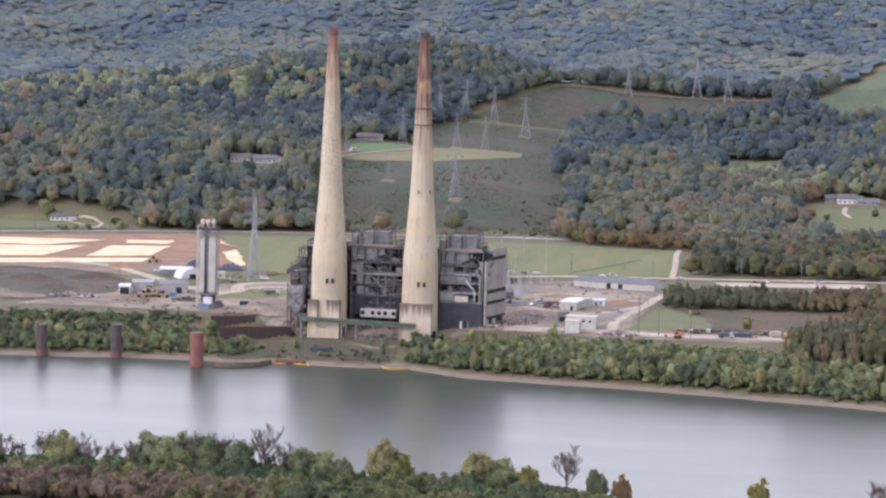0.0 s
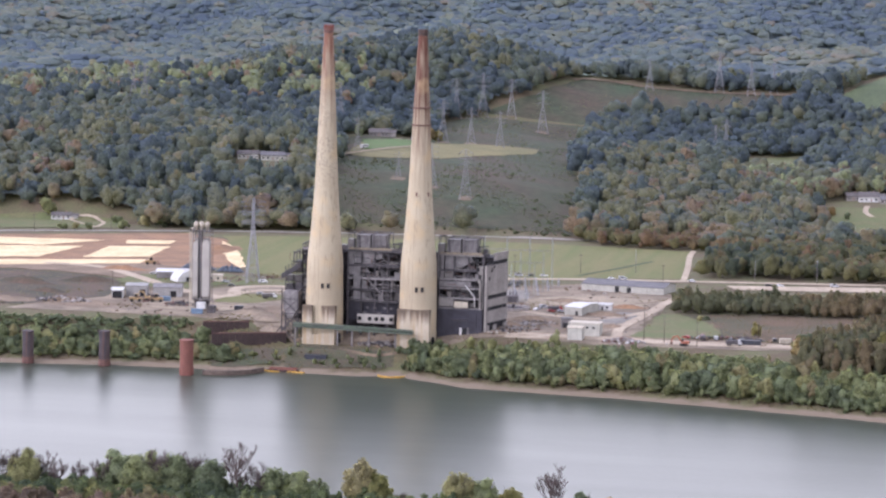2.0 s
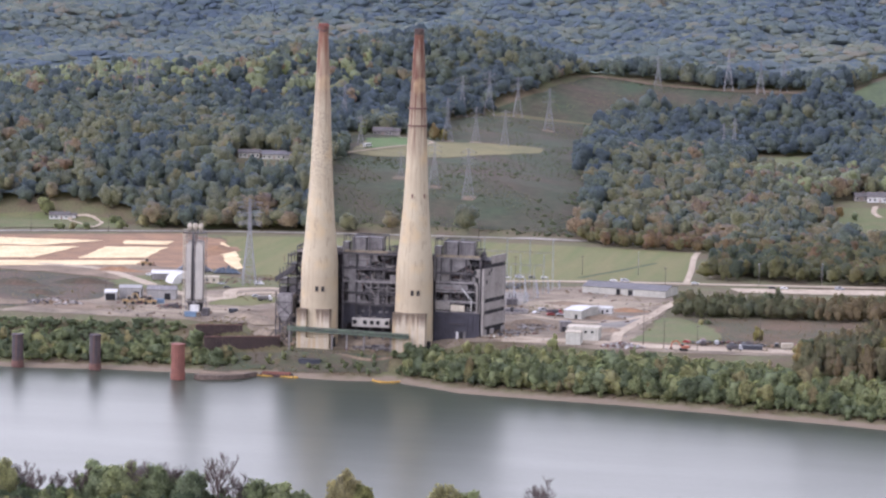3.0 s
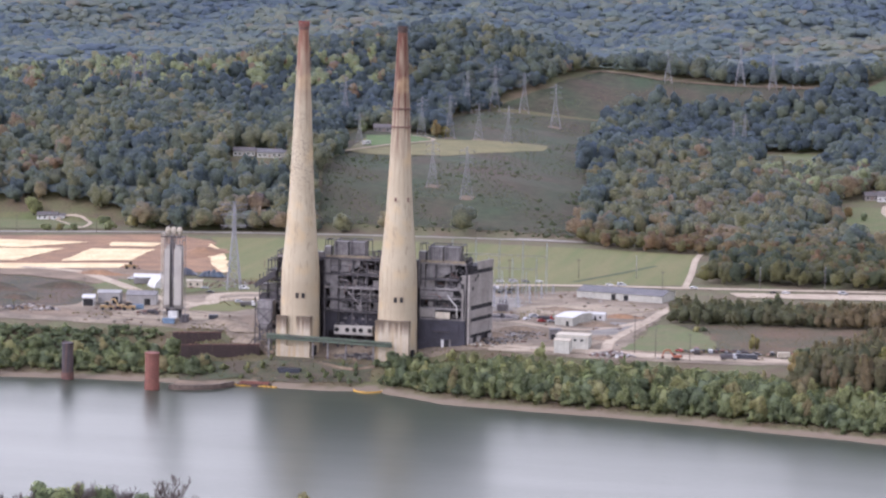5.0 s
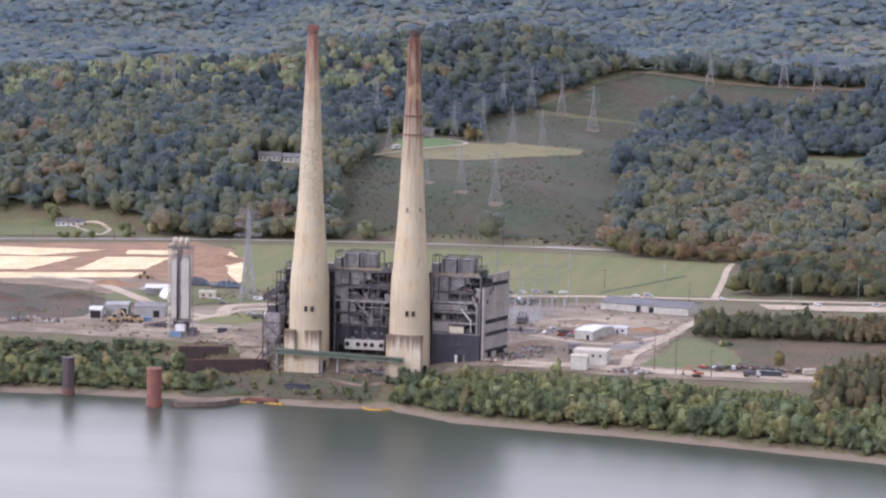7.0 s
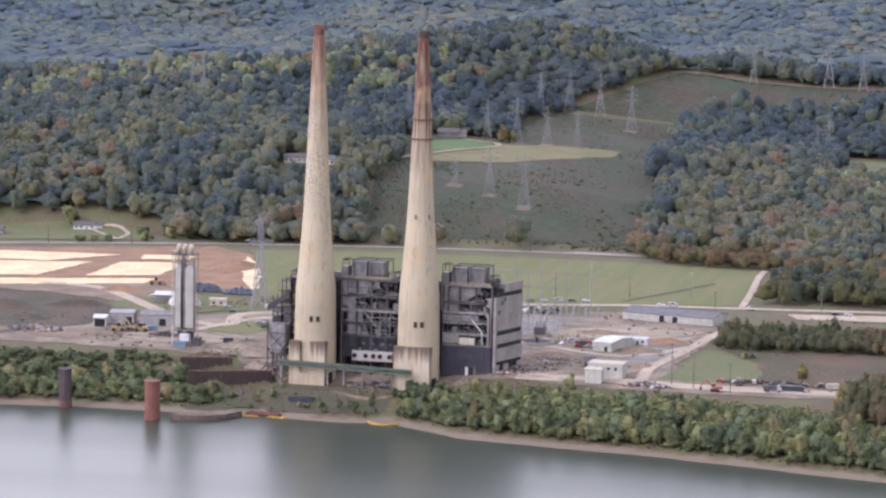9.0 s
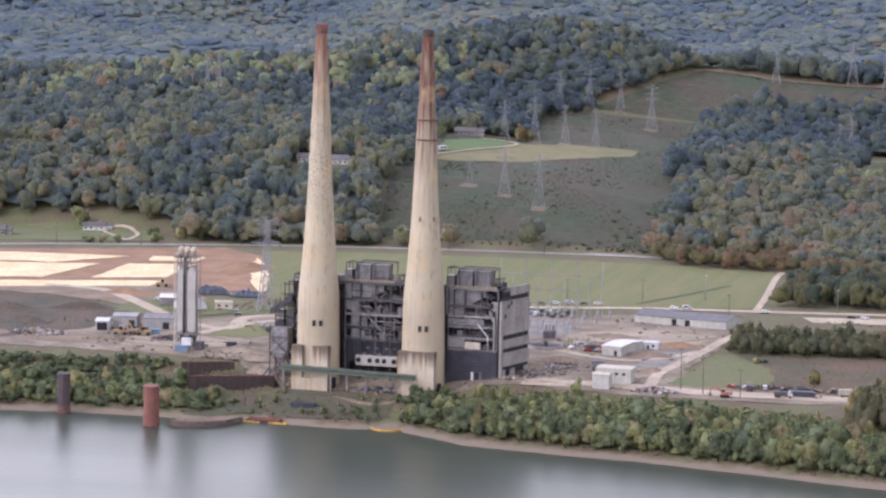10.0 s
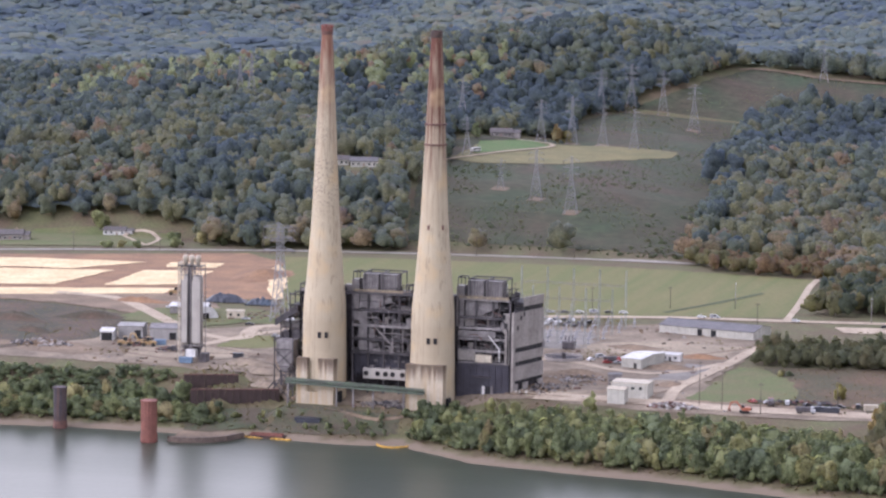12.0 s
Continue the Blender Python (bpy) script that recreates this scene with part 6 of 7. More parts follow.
for x, y, rx, ry, h, mat, tone in ((-52, 40, 16, 9, 2.6, M_YARD, "grey-brown"), (-40, 24, 14, 8, 2.0, M_YARD, "grey-brown"), (-30, 6, 9, 7, 2.2, M_YARD, "grey-brown"), (104, 66, 16, 7, 2.2, M_DIRT, "brown"), (142, 96, 18, 7, 2.0, M_DIRT, "brown"),
                                   (150, 132, 13, 6, 1.8, M_EARTH, "reddish"), (126, 58, 14, 5, 1.6, M_YARD, "grey-brown"), (152, 52, 7, 9, 1.4, M_DIRT, "brown"), (112, 150, 16, 8, 1.6, M_DIRT, "brown"), (-178, 210, 20, 8, 2.4, M_EARTH, "reddish"),
                                   (-190, 96, 16, 7, 2.4, M_WEEDS, "weedy dark"), (-215, 130, 26, 9, 3.6, M_WEEDS, "weedy dark"), (-180, 148, 22, 8, 3.4, M_WEEDS, "weedy dark"), (-260, 150, 30, 10, 4.0, M_WEEDS, "weedy dark"), (-230, 80, 20, 7, 1.6, M_DIRT, "brown"), (96, 40, 10, 8, 2.4, M_DIRT, "brown"), (-150, 330, 16, 30, 4.0, M_EARTH, "reddish"),
                                   (22, 0, 9, 5, 1.8, M_YARD, "grey-brown")):
    spoil_heap(x, y, rx, ry, h, mat, "low %s heap of earth and rubble" % tone, rnd.uniform(-20, 20))

# scrap and rubble: broken slabs heaped loosely
def rubble(name, x, y, rx, ry, n, mats, label, size=1.6, high=2.5):
    h = thing(name, x, y, ground_at(x, y) + 0.2, label, "rubble heap")
    for mat, share in mats:
        s = Shape()
        for _ in range(int(n * share)):
            a, q = rnd.uniform(0, math.tau), rnd.random() ** 0.6
            px, py = q * rx * math.cos(a), q * ry * math.sin(a)
            pz = (1 - q) * high + ground_at(x + px, y + py) - ground_at(x, y)
            w = rnd.uniform(0.3, 1) * size
            m = Matrix.Translation((px, py, pz)) @ Euler([rnd.uniform(-0.7, 0.7) for _ in range(3)]).to_matrix().to_4x4()
            b = Shape().box(-w, w, -w * 0.6, w * 0.6, -0.3 * w, 0.3 * w)
            s.add([m @ Vector(v) for v in b.v], b.f)
        tagged(part("debris", s, mat, h), kind="stuff")


rubble("rubble_heap", -168, 58, 16, 7, 160, ((M_PANEL, 0.45), (M_DIRT, 0.35), (M_STEEL, 0.2)), "heap of broken grey concrete")
rubble("scrap_heap", -98, 62, 12, 4, 110, ((M_STEEL, 0.5), (M_CAP, 0.3), (M_PALESTEEL, 0.2)), "scattered rusty scrap steel", 1.2)
rubble("rubble_heap", 34, -6, 14, 5, 130, ((M_PANEL, 0.5), (M_STEEL, 0.5)), "grey rubble below the building", 1.3, 1.5)
rubble("scrap_heap", 98, 22, 13, 16, 220, ((M_STEEL, 0.2), (M_PANEL, 0.35), (M_DIRT, 0.45)), "demolition debris beside the end wall", 1.0, 1.4)
rubble("scrap_heap", 108, 48, 14, 14, 110, ((M_PANEL, 0.4), (M_STEEL, 0.2), (M_YARD, 0.4)), "scattered grey demolition debris", 1.3, 1.2)
rubble("rubble_heap", 165, -5, 12, 3, 140, ((M_WHITE, 0.2), (M_PANEL, 0.5), (M_CAP, 0.3)), "mixed pale and rusty rubble", 1.1)
rubble("rubble_heap", 94, 6, 9, 2.5, 50, ((M_PALEWALL, 0.25), (M_YARD, 0.75)), "pale broken concrete slabs", 1.4, 0.8)
rubble("scrap_heap", 222, 22, 26, 4, 110, ((M_STEEL, 0.45), (M_CAP, 0.25), (M_DIRT, 0.3)), "scrap and parts at the yard edge", 1.3, 1.5)
rubble("rubble_heap", -84, -30, 8, 4, 60, ((M_PANEL, 1.0),), "pale stone rubble on the bank", 1.2, 0.6)

# ---- transmission towers, poles and switchyard ----


def transmission_tower(h, spread, arms, label, mat=None):
    """A lattice tower h metres tall with pairs of crossarms."""
    mat = mat or M_PYLON
    t = thing("transmission_tower", 0, 0, 0, label, "transmission tower")
    waist = 0.62 * h
    k = max(0.19, h * 0.0058)

    def half(z):
        return spread / 2 * (1 - z / waist) + 0.9 * z / waist if z < waist else 0.9 - 0.35 * (z - waist) / (h - waist)
    body = Shape()
    zs = [waist * q for q in (0, 0.3, 0.52, 0.7, 0.86, 1.0)] + [waist + (h - waist) * q for q in (0.25, 0.5, 0.75, 1.0)]
    corners = ((-1, -1), (1, -1), (1, 1), (-1, 1))
    for z0, z1 in zip(zs, zs[1:]):
        a, b = half(z0), half(z1)
        for (cx, cy), (dx, dy) in zip(corners, corners[1:] + corners[:1]):
            body.beam((cx * a, cy * a, z0), (cx * b, cy * b, z1), k)
            body.beam((cx * a, cy * a, z0), (dx * b, dy * b, z1), k * 0.6)
            body.beam((dx * a, dy * a, z0), (cx * b, cy * b, z1), k * 0.6)
            body.beam((cx * b, cy * b, z1), (dx * b, dy * b, z1), k * 0.6)
    part("lattice", body, mat, t)
    for q in arms:
        z = h * q
        w = 0.145 * h
        arm = Shape().prism([(-w, z), (w, z), (w, z + k), (-w, z + k)], "y", -k * 0.5, k * 0.5)
        a = part("crossarm", arm, mat, t)
        for s in (-1, 1):
            part("arm_stay", Shape().beam((s * 0.4, 0, z + 2.2), (s * w, 0, z + k), k * 0.7), mat, a)
            part("insulator", Shape().tube([(s * w, 0, z), (s * w, 0, z - 1.8)], [0.14, 0.14], 6), M_STEEL, a)
    for cx, cy in corners:
        part("footing", box(cx * spread / 2 - 0.7, cx * spread / 2 + 0.7, cy * spread / 2 - 0.7, cy * spread / 2 + 0.7, -3, 0.5), M_PANEL, t)
    return t


GROUP = "power line across the hill"
tall = transmission_tower(36, 8.5, (0.68, 0.8, 0.92), "grey lattice transmission tower on the cleared hill")
tagged(tall, group=GROUP)
places = [(-24.6, 561.8, 36), (-55.2, 589.5, 33), (-84.5, 609.1, 20), (-100, 1060.4, 39), (-74.3, 1062.2, 35), (-36.8, 1005.7, 37), (-120.7, 1041, 36), (-117, 837.2, 32), (-95.8, 847, 35), (-71.9, 845.9, 30),
          (-46.1, 836.3, 30), (-372.8, 913.6, 40), (-385.1, 921, 36), (126, 989.9, 32), (117, 990.3, 26), (98.8, 1202.8, 38), (128.8, 1198.8, 32), (148.5, 1214.9, 28), (34.6, 1190.8, 30), (-193, 890.2, 38), (-141.3, 724.1, 27)]
for i, (x, y, h) in enumerate(places):
    s = h / 36
    m = pose(x, y, ground_at(x, y), 0, 0, 12)
    ob = tall if i == 0 else copy_thing(tall, m)
    ob.matrix_basis = m @ Matrix.Diagonal((s, s, s, 1))
    if i < 11:
        drape("bare_soil", [(x - 5, y - 7), (x + 5, y - 7), (x + 6, y + 3), (x - 5, y + 4)], M_SOIL, "bare orange soil round a tower foot", "soil", lift=0.5, cell=10, ragged=1.5)
for x, y, h in ((-84.5, 172, 52), (-92, 200, 46)):
    front = transmission_tower(h, 8.0, (0.72, 0.84, 0.95), "tall grey lattice transmission tower in the meadow", M_PYLON)
    front.matrix_basis = pose(x, y, ground_at(x, y), 0, 0, 20)


def pole(x, y, h, label, lamp=False, base=None):
    p = thing("utility_pole", x, y, ground_at(x, y) if base is None else base, label, "pole", "poles round the works")
    part("shaft", Shape().tube([(0, 0, -1), (0, 0, h)], [0.22, 0.15], 8), M_PALESTEEL if lamp else M_BARK, p, smooth=True)
    if lamp:
        part("lamp_head", box(-0.5, 0.5, -0.2, 0.2, h, h + 0.25), M_WHITE, p)
    else:
        part("crossarm", box(-1.3, 1.3, -0.12, 0.12, h - 1.0, h - 0.75), M_BARK, p)


for x, y, h, lamp in ((134, 300, 14, True), (100, 290, 12, False), (60, 275, 12, False), (160, 225, 15, False), (187, -4, 18, False), (212, 274, 13, True), (250, 280, 14, True), (175, 5, 20, False), (236, 10, 16, False), (-190, 440, 12, False),
                      (-150, 452, 12, False), (-60, 466, 12, False), (0, 474, 12, False), (-250, 418, 12, False), (-300, 400, 12, False), (-45, 205, 10, True), (20, 262, 14, False), (-150, 96, 14, False)):
    pole(x, y, h, "pale lamp post beside the road" if lamp else "brown wooden utility pole with a crossarm", lamp)
pole(205, -8, 14, "brown wooden utility pole with a crossarm")

yard = thing("switchyard", 66, 178, 1.8, "grey steel switchyard gantries and equipment", "switchyard")
for r, y in enumerate((-34, -14, 8, 30)):
    for k in range(5):
        x = -34 + k * 14 + r * 2
        h = (15, 19, 24, 31)[r]
        s = Shape()
        for dx in (-0.5, 0.5):
            for dy in (-0.5, 0.5):
                s.beam((x + dx, y + dy, 0), (x + dx * 0.5, y + dy * 0.5, h), 0.11)
        for q in range(6):
            z0, z1 = h * q / 6, h * (q + 1) / 6
            s.beam((x - 0.5, y - 0.5, z0), (x + 0.45, y - 0.5, z1), 0.09)
        part("gantry_mast", s, M_GALVANISED, yard)
        if k < 4:
            b = Shape()
            for dz in (0, 0.9):
                b.beam((x, y, h * 0.72 + dz), (x + 14, y, h * 0.72 + dz), 0.16)
            for q in range(7):
                b.beam((x + 2 * q, y, h * 0.72), (x + 2 * q + 1, y, h * 0.72 + 0.9), 0.1)
            part("gantry_beam", b, M_PALESTEEL, yard)
    for k in range(9):
        x = -34 + k * 7 + r * 3
        part("breaker", Shape().lathe([(0.35, 0), (0.35, 2.2), (0.75, 2.4), (0.75, 3.4), (0.25, 3.6), (0.25, 5.0), (0.4, 5.1), (0.2, 5.6)], 10).box(x * 0 - 0.9, 0.9, -0.5, 0.5, 0, 0.8), M_GALV, yard, at=(x, y + 8, 0))
for k in range(3):
    tr = part("transformer", box(-3, 3, -2, 2, 0, 4.2), M_PALESTEEL, yard, at=(-16 + k * 16, -42, -0.2))
    for j in range(3):
        part("bushing", Shape().lathe([(0.3, 4.2), (0.4, 4.6), (0.22, 5.4), (0.35, 5.6), (0.15, 6.8)], 10), M_STEEL, tr, at=(-1.8 + 1.8 * j, 0, 0))
    part("radiator", box(-2.6, 2.6, -3.2, -2.0, 0.6, 3.6), M_STEEL, tr)

# ---- houses ----


def house(x, y, w, d, h, pitch, wall, roof, label, turn=0.0, wing=0.0, chimney_=True):
    z = ground_at(x, y) + 0.4
    s = thing("house", x, y, z, label, "house", turn=turn)
    for a in (0, d - 0.3):
        part("wall", box(-w / 2, w / 2, a, a + 0.3, -3, h), wall, s)
    for sx in (-1, 1):
        xa, xb = sorted((sx * w / 2, sx * (w / 2 - 0.3)))
        part("gable", Shape().prism([(0.3, -3), (d - 0.3, -3), (d - 0.3, h), (d / 2, h + pitch), (0.3, h)], "x", xa, xb), wall, s)
    for f in (0, 1):
        ya, yb = (-0.7, d / 2) if not f else (d + 0.7, d / 2)
        za = h - 0.7 * pitch / (d / 2)
        r = part("roof", Shape().prism([(ya, za + 0.05), (yb, h + pitch + 0.05), (yb, h + pitch + 0.3), (ya, za + 0.3)], "x", -w / 2 - 0.6, w / 2 + 0.6), roof, s)
        if chimney_ and not f:
            part("chimney_stack", box(w * 0.2, w * 0.2 + 0.9, d / 2 - 0.5, d / 2 + 0.5, h, h + pitch + 1.2), M_BRICK, r)
    n = max(2, int(w / 3.2))
    for k in range(n):
        xx = -w / 2 + (k + 0.5) * w / n
        if k == n // 2:
            part("door", box(xx - 0.5, xx + 0.5, -0.06, 0.05, 0, 2.1), M_BRICK, s)
        else:
            win = part("window", box(xx - 0.7, xx + 0.7, -0.05, 0.05, 0.9, 2.2), M_GLASS, s)
            part("frame", Shape().box(xx - 0.8, xx - 0.7, -0.09, 0.02, 0.8, 2.3).box(xx + 0.7, xx + 0.8, -0.09, 0.02, 0.8, 2.3).box(xx - 0.7, xx + 0.7, -0.09, 0.02, 2.2, 2.3), M_WHITE, win)
    if wing:
        part("wing", box(w / 2 + 0.02, w / 2 + wing, 1, d - 1, -3, h - 0.3), wall, s)
        part("wing_roof", Shape().prism([(0.4, h - 0.3), (d / 2, h + pitch * 0.7), (d - 0.4, h - 0.3)], "x", w / 2 + 0.62, w / 2 + wing + 0.5), roof, s)
    return s


house(-306, 478, 14, 9, 3.0, 1.8, M_WHITE, M_SHINGLE, "white bungalow with a grey roof beside the road", 12, 5)
house(-207, 632, 16, 9, 3.6, 2.2, M_PALEWALL, M_SHINGLE, "pale house with a wide grey roof among trees", 14)
house(-187, 630, 18, 10, 3.6, 2.2, M_PALEWALL, M_GREYROOF, "long pale house among trees on the hill", 14, 5)
house(-150, 846, 16, 9, 3.2, 2.6, M_PANEL, M_SHINGLE, "grey-walled house above a lawn", 10, 6)
house(262, 712, 15, 10, 4.0, 3.0, M_WHITE, M_SHINGLE, "white house with steep grey gables among trees", 8, 5)
house(250, 716, 10, 8, 3.4, 2.2, M_PANEL, M_SHINGLE, "grey house beside a driveway", 20)
house(279, 706, 16, 9, 3.0, 2.0, M_PANEL, M_GREYROOF, "low grey house among trees", 2)
house(-356, 428, 16, 10, 3.6, 2.4, M_PANEL, M_SHINGLE, "grey house with a low roof by the road", 16, 4)
house(-430, 700, 14, 9, 3.6, 2.2, M_WHITE, M_SHINGLE, "small white house in the woods", 10)
b = thing("bus", -139, 738, ground_at(-139, 738) + 1.3, "pale green and white bus parked on the hill drive", "bus", turn=70)
part("body", Shape().prism([(-4.5, 0.5), (4.5, 0.5), (4.5, 2.7), (4.2, 3.0), (-4.4, 3.0), (-4.5, 2.7)], "y", -1.2, 1.2), M_WHITE, b)
part("window", box(-4.0, 4.0, -1.23, 1.23, 1.6, 2.4), M_GLASS, b)
for wx in (-2.8, 3.0):
    for wy in (-1.1, 1.1):
        wheel(b, wx, wy, 0.5, 0.3)

# ---- trees ----
rng = np.random.default_rng(11)


def tufts(base, radius, tall, tint, leaves, size, lobes=5):
    """Points, faces, tints and normals of many low plants: loose leaf sprays, with no wood."""
    n = len(base)
    ang = rng.uniform(0, math.tau, (n, lobes))
    off = np.stack([np.cos(ang), np.sin(ang), rng.uniform(-0.55, 0.75, (n, lobes))], -1) * rng.uniform(0.25, 0.62, (n, lobes, 1))
    off[:, 0] = rng.uniform(-0.15, 0.15, (n, 3)) + [0, 0, 0.45]
    big = rng.uniform(0.42, 0.68, (n, lobes))
    pick = rng.integers(0, lobes, (n, leaves))
    d = rng.normal(size=(n, leaves, 3))
    d[..., 2] = np.abs(d[..., 2]) * 1.05 - 0.55
    d /= np.linalg.norm(d, axis=-1, keepdims=True)
    row = np.arange(n)[:, None]
    unit = off[row, pick] + d * (big[row, pick] * rng.uniform(0.74, 1.2, (n, leaves)))[..., None]
    scale = np.stack([radius, radius, tall], -1)[:, None]
    centre = base[:, None] + unit * scale
    face = 0.38 * d + 0.62 * unit / np.linalg.norm(unit, axis=-1, keepdims=True) + [0, 0, 0.12] + rng.normal(scale=0.07, size=d.shape)
    face = np.repeat((face / np.linalg.norm(face, axis=-1, keepdims=True)).reshape(-1, 3), 4, 0)
    nrm = d + rng.normal(scale=0.22, size=d.shape)
    nrm /= np.linalg.norm(nrm, axis=-1, keepdims=True)
    a = np.cross(nrm, rng.normal(size=nrm.shape))
    a /= np.linalg.norm(a, axis=-1, keepdims=True)
    b = np.cross(nrm, a)
    s = size * radius[:, None, None] * rng.uniform(0.6, 1.3, (n, leaves, 1))
    k = rng.uniform(0.6, 1.0, (n, leaves, 1))
    pts = np.stack([centre - a * s - b * s * k * 0.6, centre + a * s * 0.7 - b * s * k, centre + a * s + b * s * k * 0.7, centre - a * s * 0.6 + b * s * k], 2).reshape(-1, 3)
    return pts, np.arange(len(pts)).reshape(-1, 4), np.repeat(tint, leaves), face


def ico():
    """Corners and faces of a twenty-sided ball."""
    g = (1 + 5 ** 0.5) / 2
    v = np.array([(-1, g, 0), (1, g, 0), (-1, -g, 0), (1, -g, 0), (0, -1, g), (0, 1, g), (0, -1, -g), (0, 1, -g), (g, 0, -1), (g, 0, 1), (-g, 0, -1), (-g, 0, 1)], float)
    far = np.linalg.norm(v[:, None] - v[None], axis=-1)
    f = [(a, b, c) for a, b, c in itertools.combinations(range(12), 3) if max(far[a, b], far[b, c], far[a, c]) < 2.1]
    v /= np.linalg.norm(v[0])
    f = [t if np.dot(np.cross(v[t[1]] - v[t[0]], v[t[2]] - v[t[0]]), v[t[0]]) > 0 else t[::-1] for t in f]
    return v, np.array(f)


BALL, BALL_FACES = ico()


def clumps(base, radius, tall, tint, lobes, leaves, big=(0.17, 0.33), leaf=0.07, low=-0.75, heart=0.68, rough=0.24, reach=(0.52, 0.80), soft=0.34, up=0.36, shell=(0.92, 1.16), ruffle=0.22):
    """Points, faces, tints and normals of many crowns: boughs of foliage massed round a heart, with loose sprays of leaves on them."""
    n = len(base)
    z = rng.uniform(low, 1.0, (n, lobes))
    ang = rng.uniform(0, math.tau, (n, lobes))
    flat = np.sqrt(1 - z * z)
    off = np.stack([np.cos(ang) * flat, np.sin(ang) * flat, z], -1) * rng.uniform(*reach, (n, lobes, 1))
    size = rng.uniform(*big, (n, lobes))
    off[:, 0], size[:, 0] = rng.uniform(-0.08, 0.08, (n, 3)), heart
    scale = np.stack([radius * rng.uniform(0.86, 1.14, n), radius * rng.uniform(0.86, 1.14, n), tall], -1)
    unit = off[:, :, None] + BALL * (size[..., None, None] * rng.uniform(1 - rough, 1 + rough, (n, lobes, 12, 1)))
    pts = (base[:, None, None] + unit * scale[:, None, None]).reshape(-1, 3)
    out = unit / np.linalg.norm(unit, axis=-1, keepdims=True)
    nrm = soft * BALL + (1 - soft) * out + [0, 0, up]
    nrm = (nrm / np.linalg.norm(nrm, axis=-1, keepdims=True)).reshape(-1, 3)
    f = (BALL_FACES[None] + (np.arange(n * lobes) * 12)[:, None, None]).reshape(-1, 3)
    shade = np.repeat(np.clip(tint[:, None] + rng.normal(scale=0.03, size=(n, lobes)), 0, 1).ravel(), 20)
    # the side of a bough that is sunk in the heart is left open
    outer = off / np.maximum(np.linalg.norm(off, axis=-1, keepdims=True), 1e-6)
    shown = np.einsum("nlk,fk->nlf", outer, BALL[BALL_FACES].mean(1)) > -0.3
    shown[:, 0] = True
    loops, shade = np.c_[f, f[:, 2]][shown.ravel()], shade[shown.ravel()]
    if leaves:
        pick = rng.integers(1, lobes, (n, leaves))
        row = np.arange(n)[:, None]
        o = off[row, pick]
        d = rng.normal(size=(n, leaves, 3)) + 1.1 * o / np.linalg.norm(o, axis=-1, keepdims=True)
        d /= np.linalg.norm(d, axis=-1, keepdims=True)
        at = o + d * (size[row, pick] * rng.uniform(*shell, (n, leaves)))[..., None]
        a = np.cross(d + rng.normal(scale=0.5, size=d.shape), rng.normal(size=d.shape))
        a /= np.linalg.norm(a, axis=-1, keepdims=True)
        b = np.cross(d + rng.normal(scale=0.4, size=d.shape), a)
        w = leaf * radius[:, None, None] * rng.uniform(0.6, 1.4, (n, leaves, 1))
        c = base[:, None] + at * scale[:, None]
        quad = np.stack([c - a * w - b * w * 0.5, c + a * w * 0.7 - b * w * 0.8, c + a * w + b * w * 0.6, c - a * w * 0.6 + b * w * 0.8], 2).reshape(-1, 3)
        face = 0.5 * d + 0.5 * at / np.linalg.norm(at, axis=-1, keepdims=True) + [0, 0, up]
        face += rng.normal(scale=ruffle, size=face.shape)
        face = np.repeat((face / np.linalg.norm(face, axis=-1, keepdims=True)).reshape(-1, 3), 4, 0)
        loops = np.concatenate([loops, np.arange(len(quad)).reshape(-1, 4) + len(pts)])
        pts, nrm = np.concatenate([pts, quad]), np.concatenate([nrm, face])
        shade = np.concatenate([shade, np.clip(np.repeat(tint, leaves) + rng.normal(scale=0.03, size=n * leaves), 0, 1)])
    return pts, loops, shade, nrm


def leafy_mesh(name, leafage, mat):
    """A mesh from the points, four-cornered faces (a repeated last corner makes three), tints and normals of foliage."""
    P, F, T, U = leafage
    three = F[:, 2] == F[:, 3]
    count = np.where(three, 3, 4)
    start = np.concatenate([[0], np.cumsum(count)[:-1]])
    flat = F.ravel()[np.stack([np.ones_like(three), np.ones_like(three), np.ones_like(three), ~three], -1).ravel()]
    data = bpy.data.meshes.new(name)
    data.vertices.add(len(P))
    data.vertices.foreach_set("co", P.astype(np.float32).ravel())
    data.loops.add(len(flat))
    data.loops.foreach_set("vertex_index", flat.astype(np.int32))
    data.polygons.add(len(F))
    data.polygons.foreach_set("loop_start", start.astype(np.int32))
    layer = data.attributes.new("tint", "FLOAT", "FACE")
    layer.data.foreach_set("value", T.astype(np.float32))
    data.update(calc_edges=True)
    data.shade_smooth()
    data.normals_split_custom_set_from_vertices(U.tolist())
    data.materials.append(mat)
    return data


def inside(poly, x, y):
    """Which of the points x, y lie within a closed outline."""
    hit = np.zeros(len(x), bool)
    for (x0, y0), (x1, y1) in zip(poly, poly[1:] + poly[:1]):
        cross = (y0 > y) != (y1 > y)
        hit ^= cross & (x < (x1 - x0) * (y - y0) / (y1 - y0 + 1e-9) + x0)
    return hit


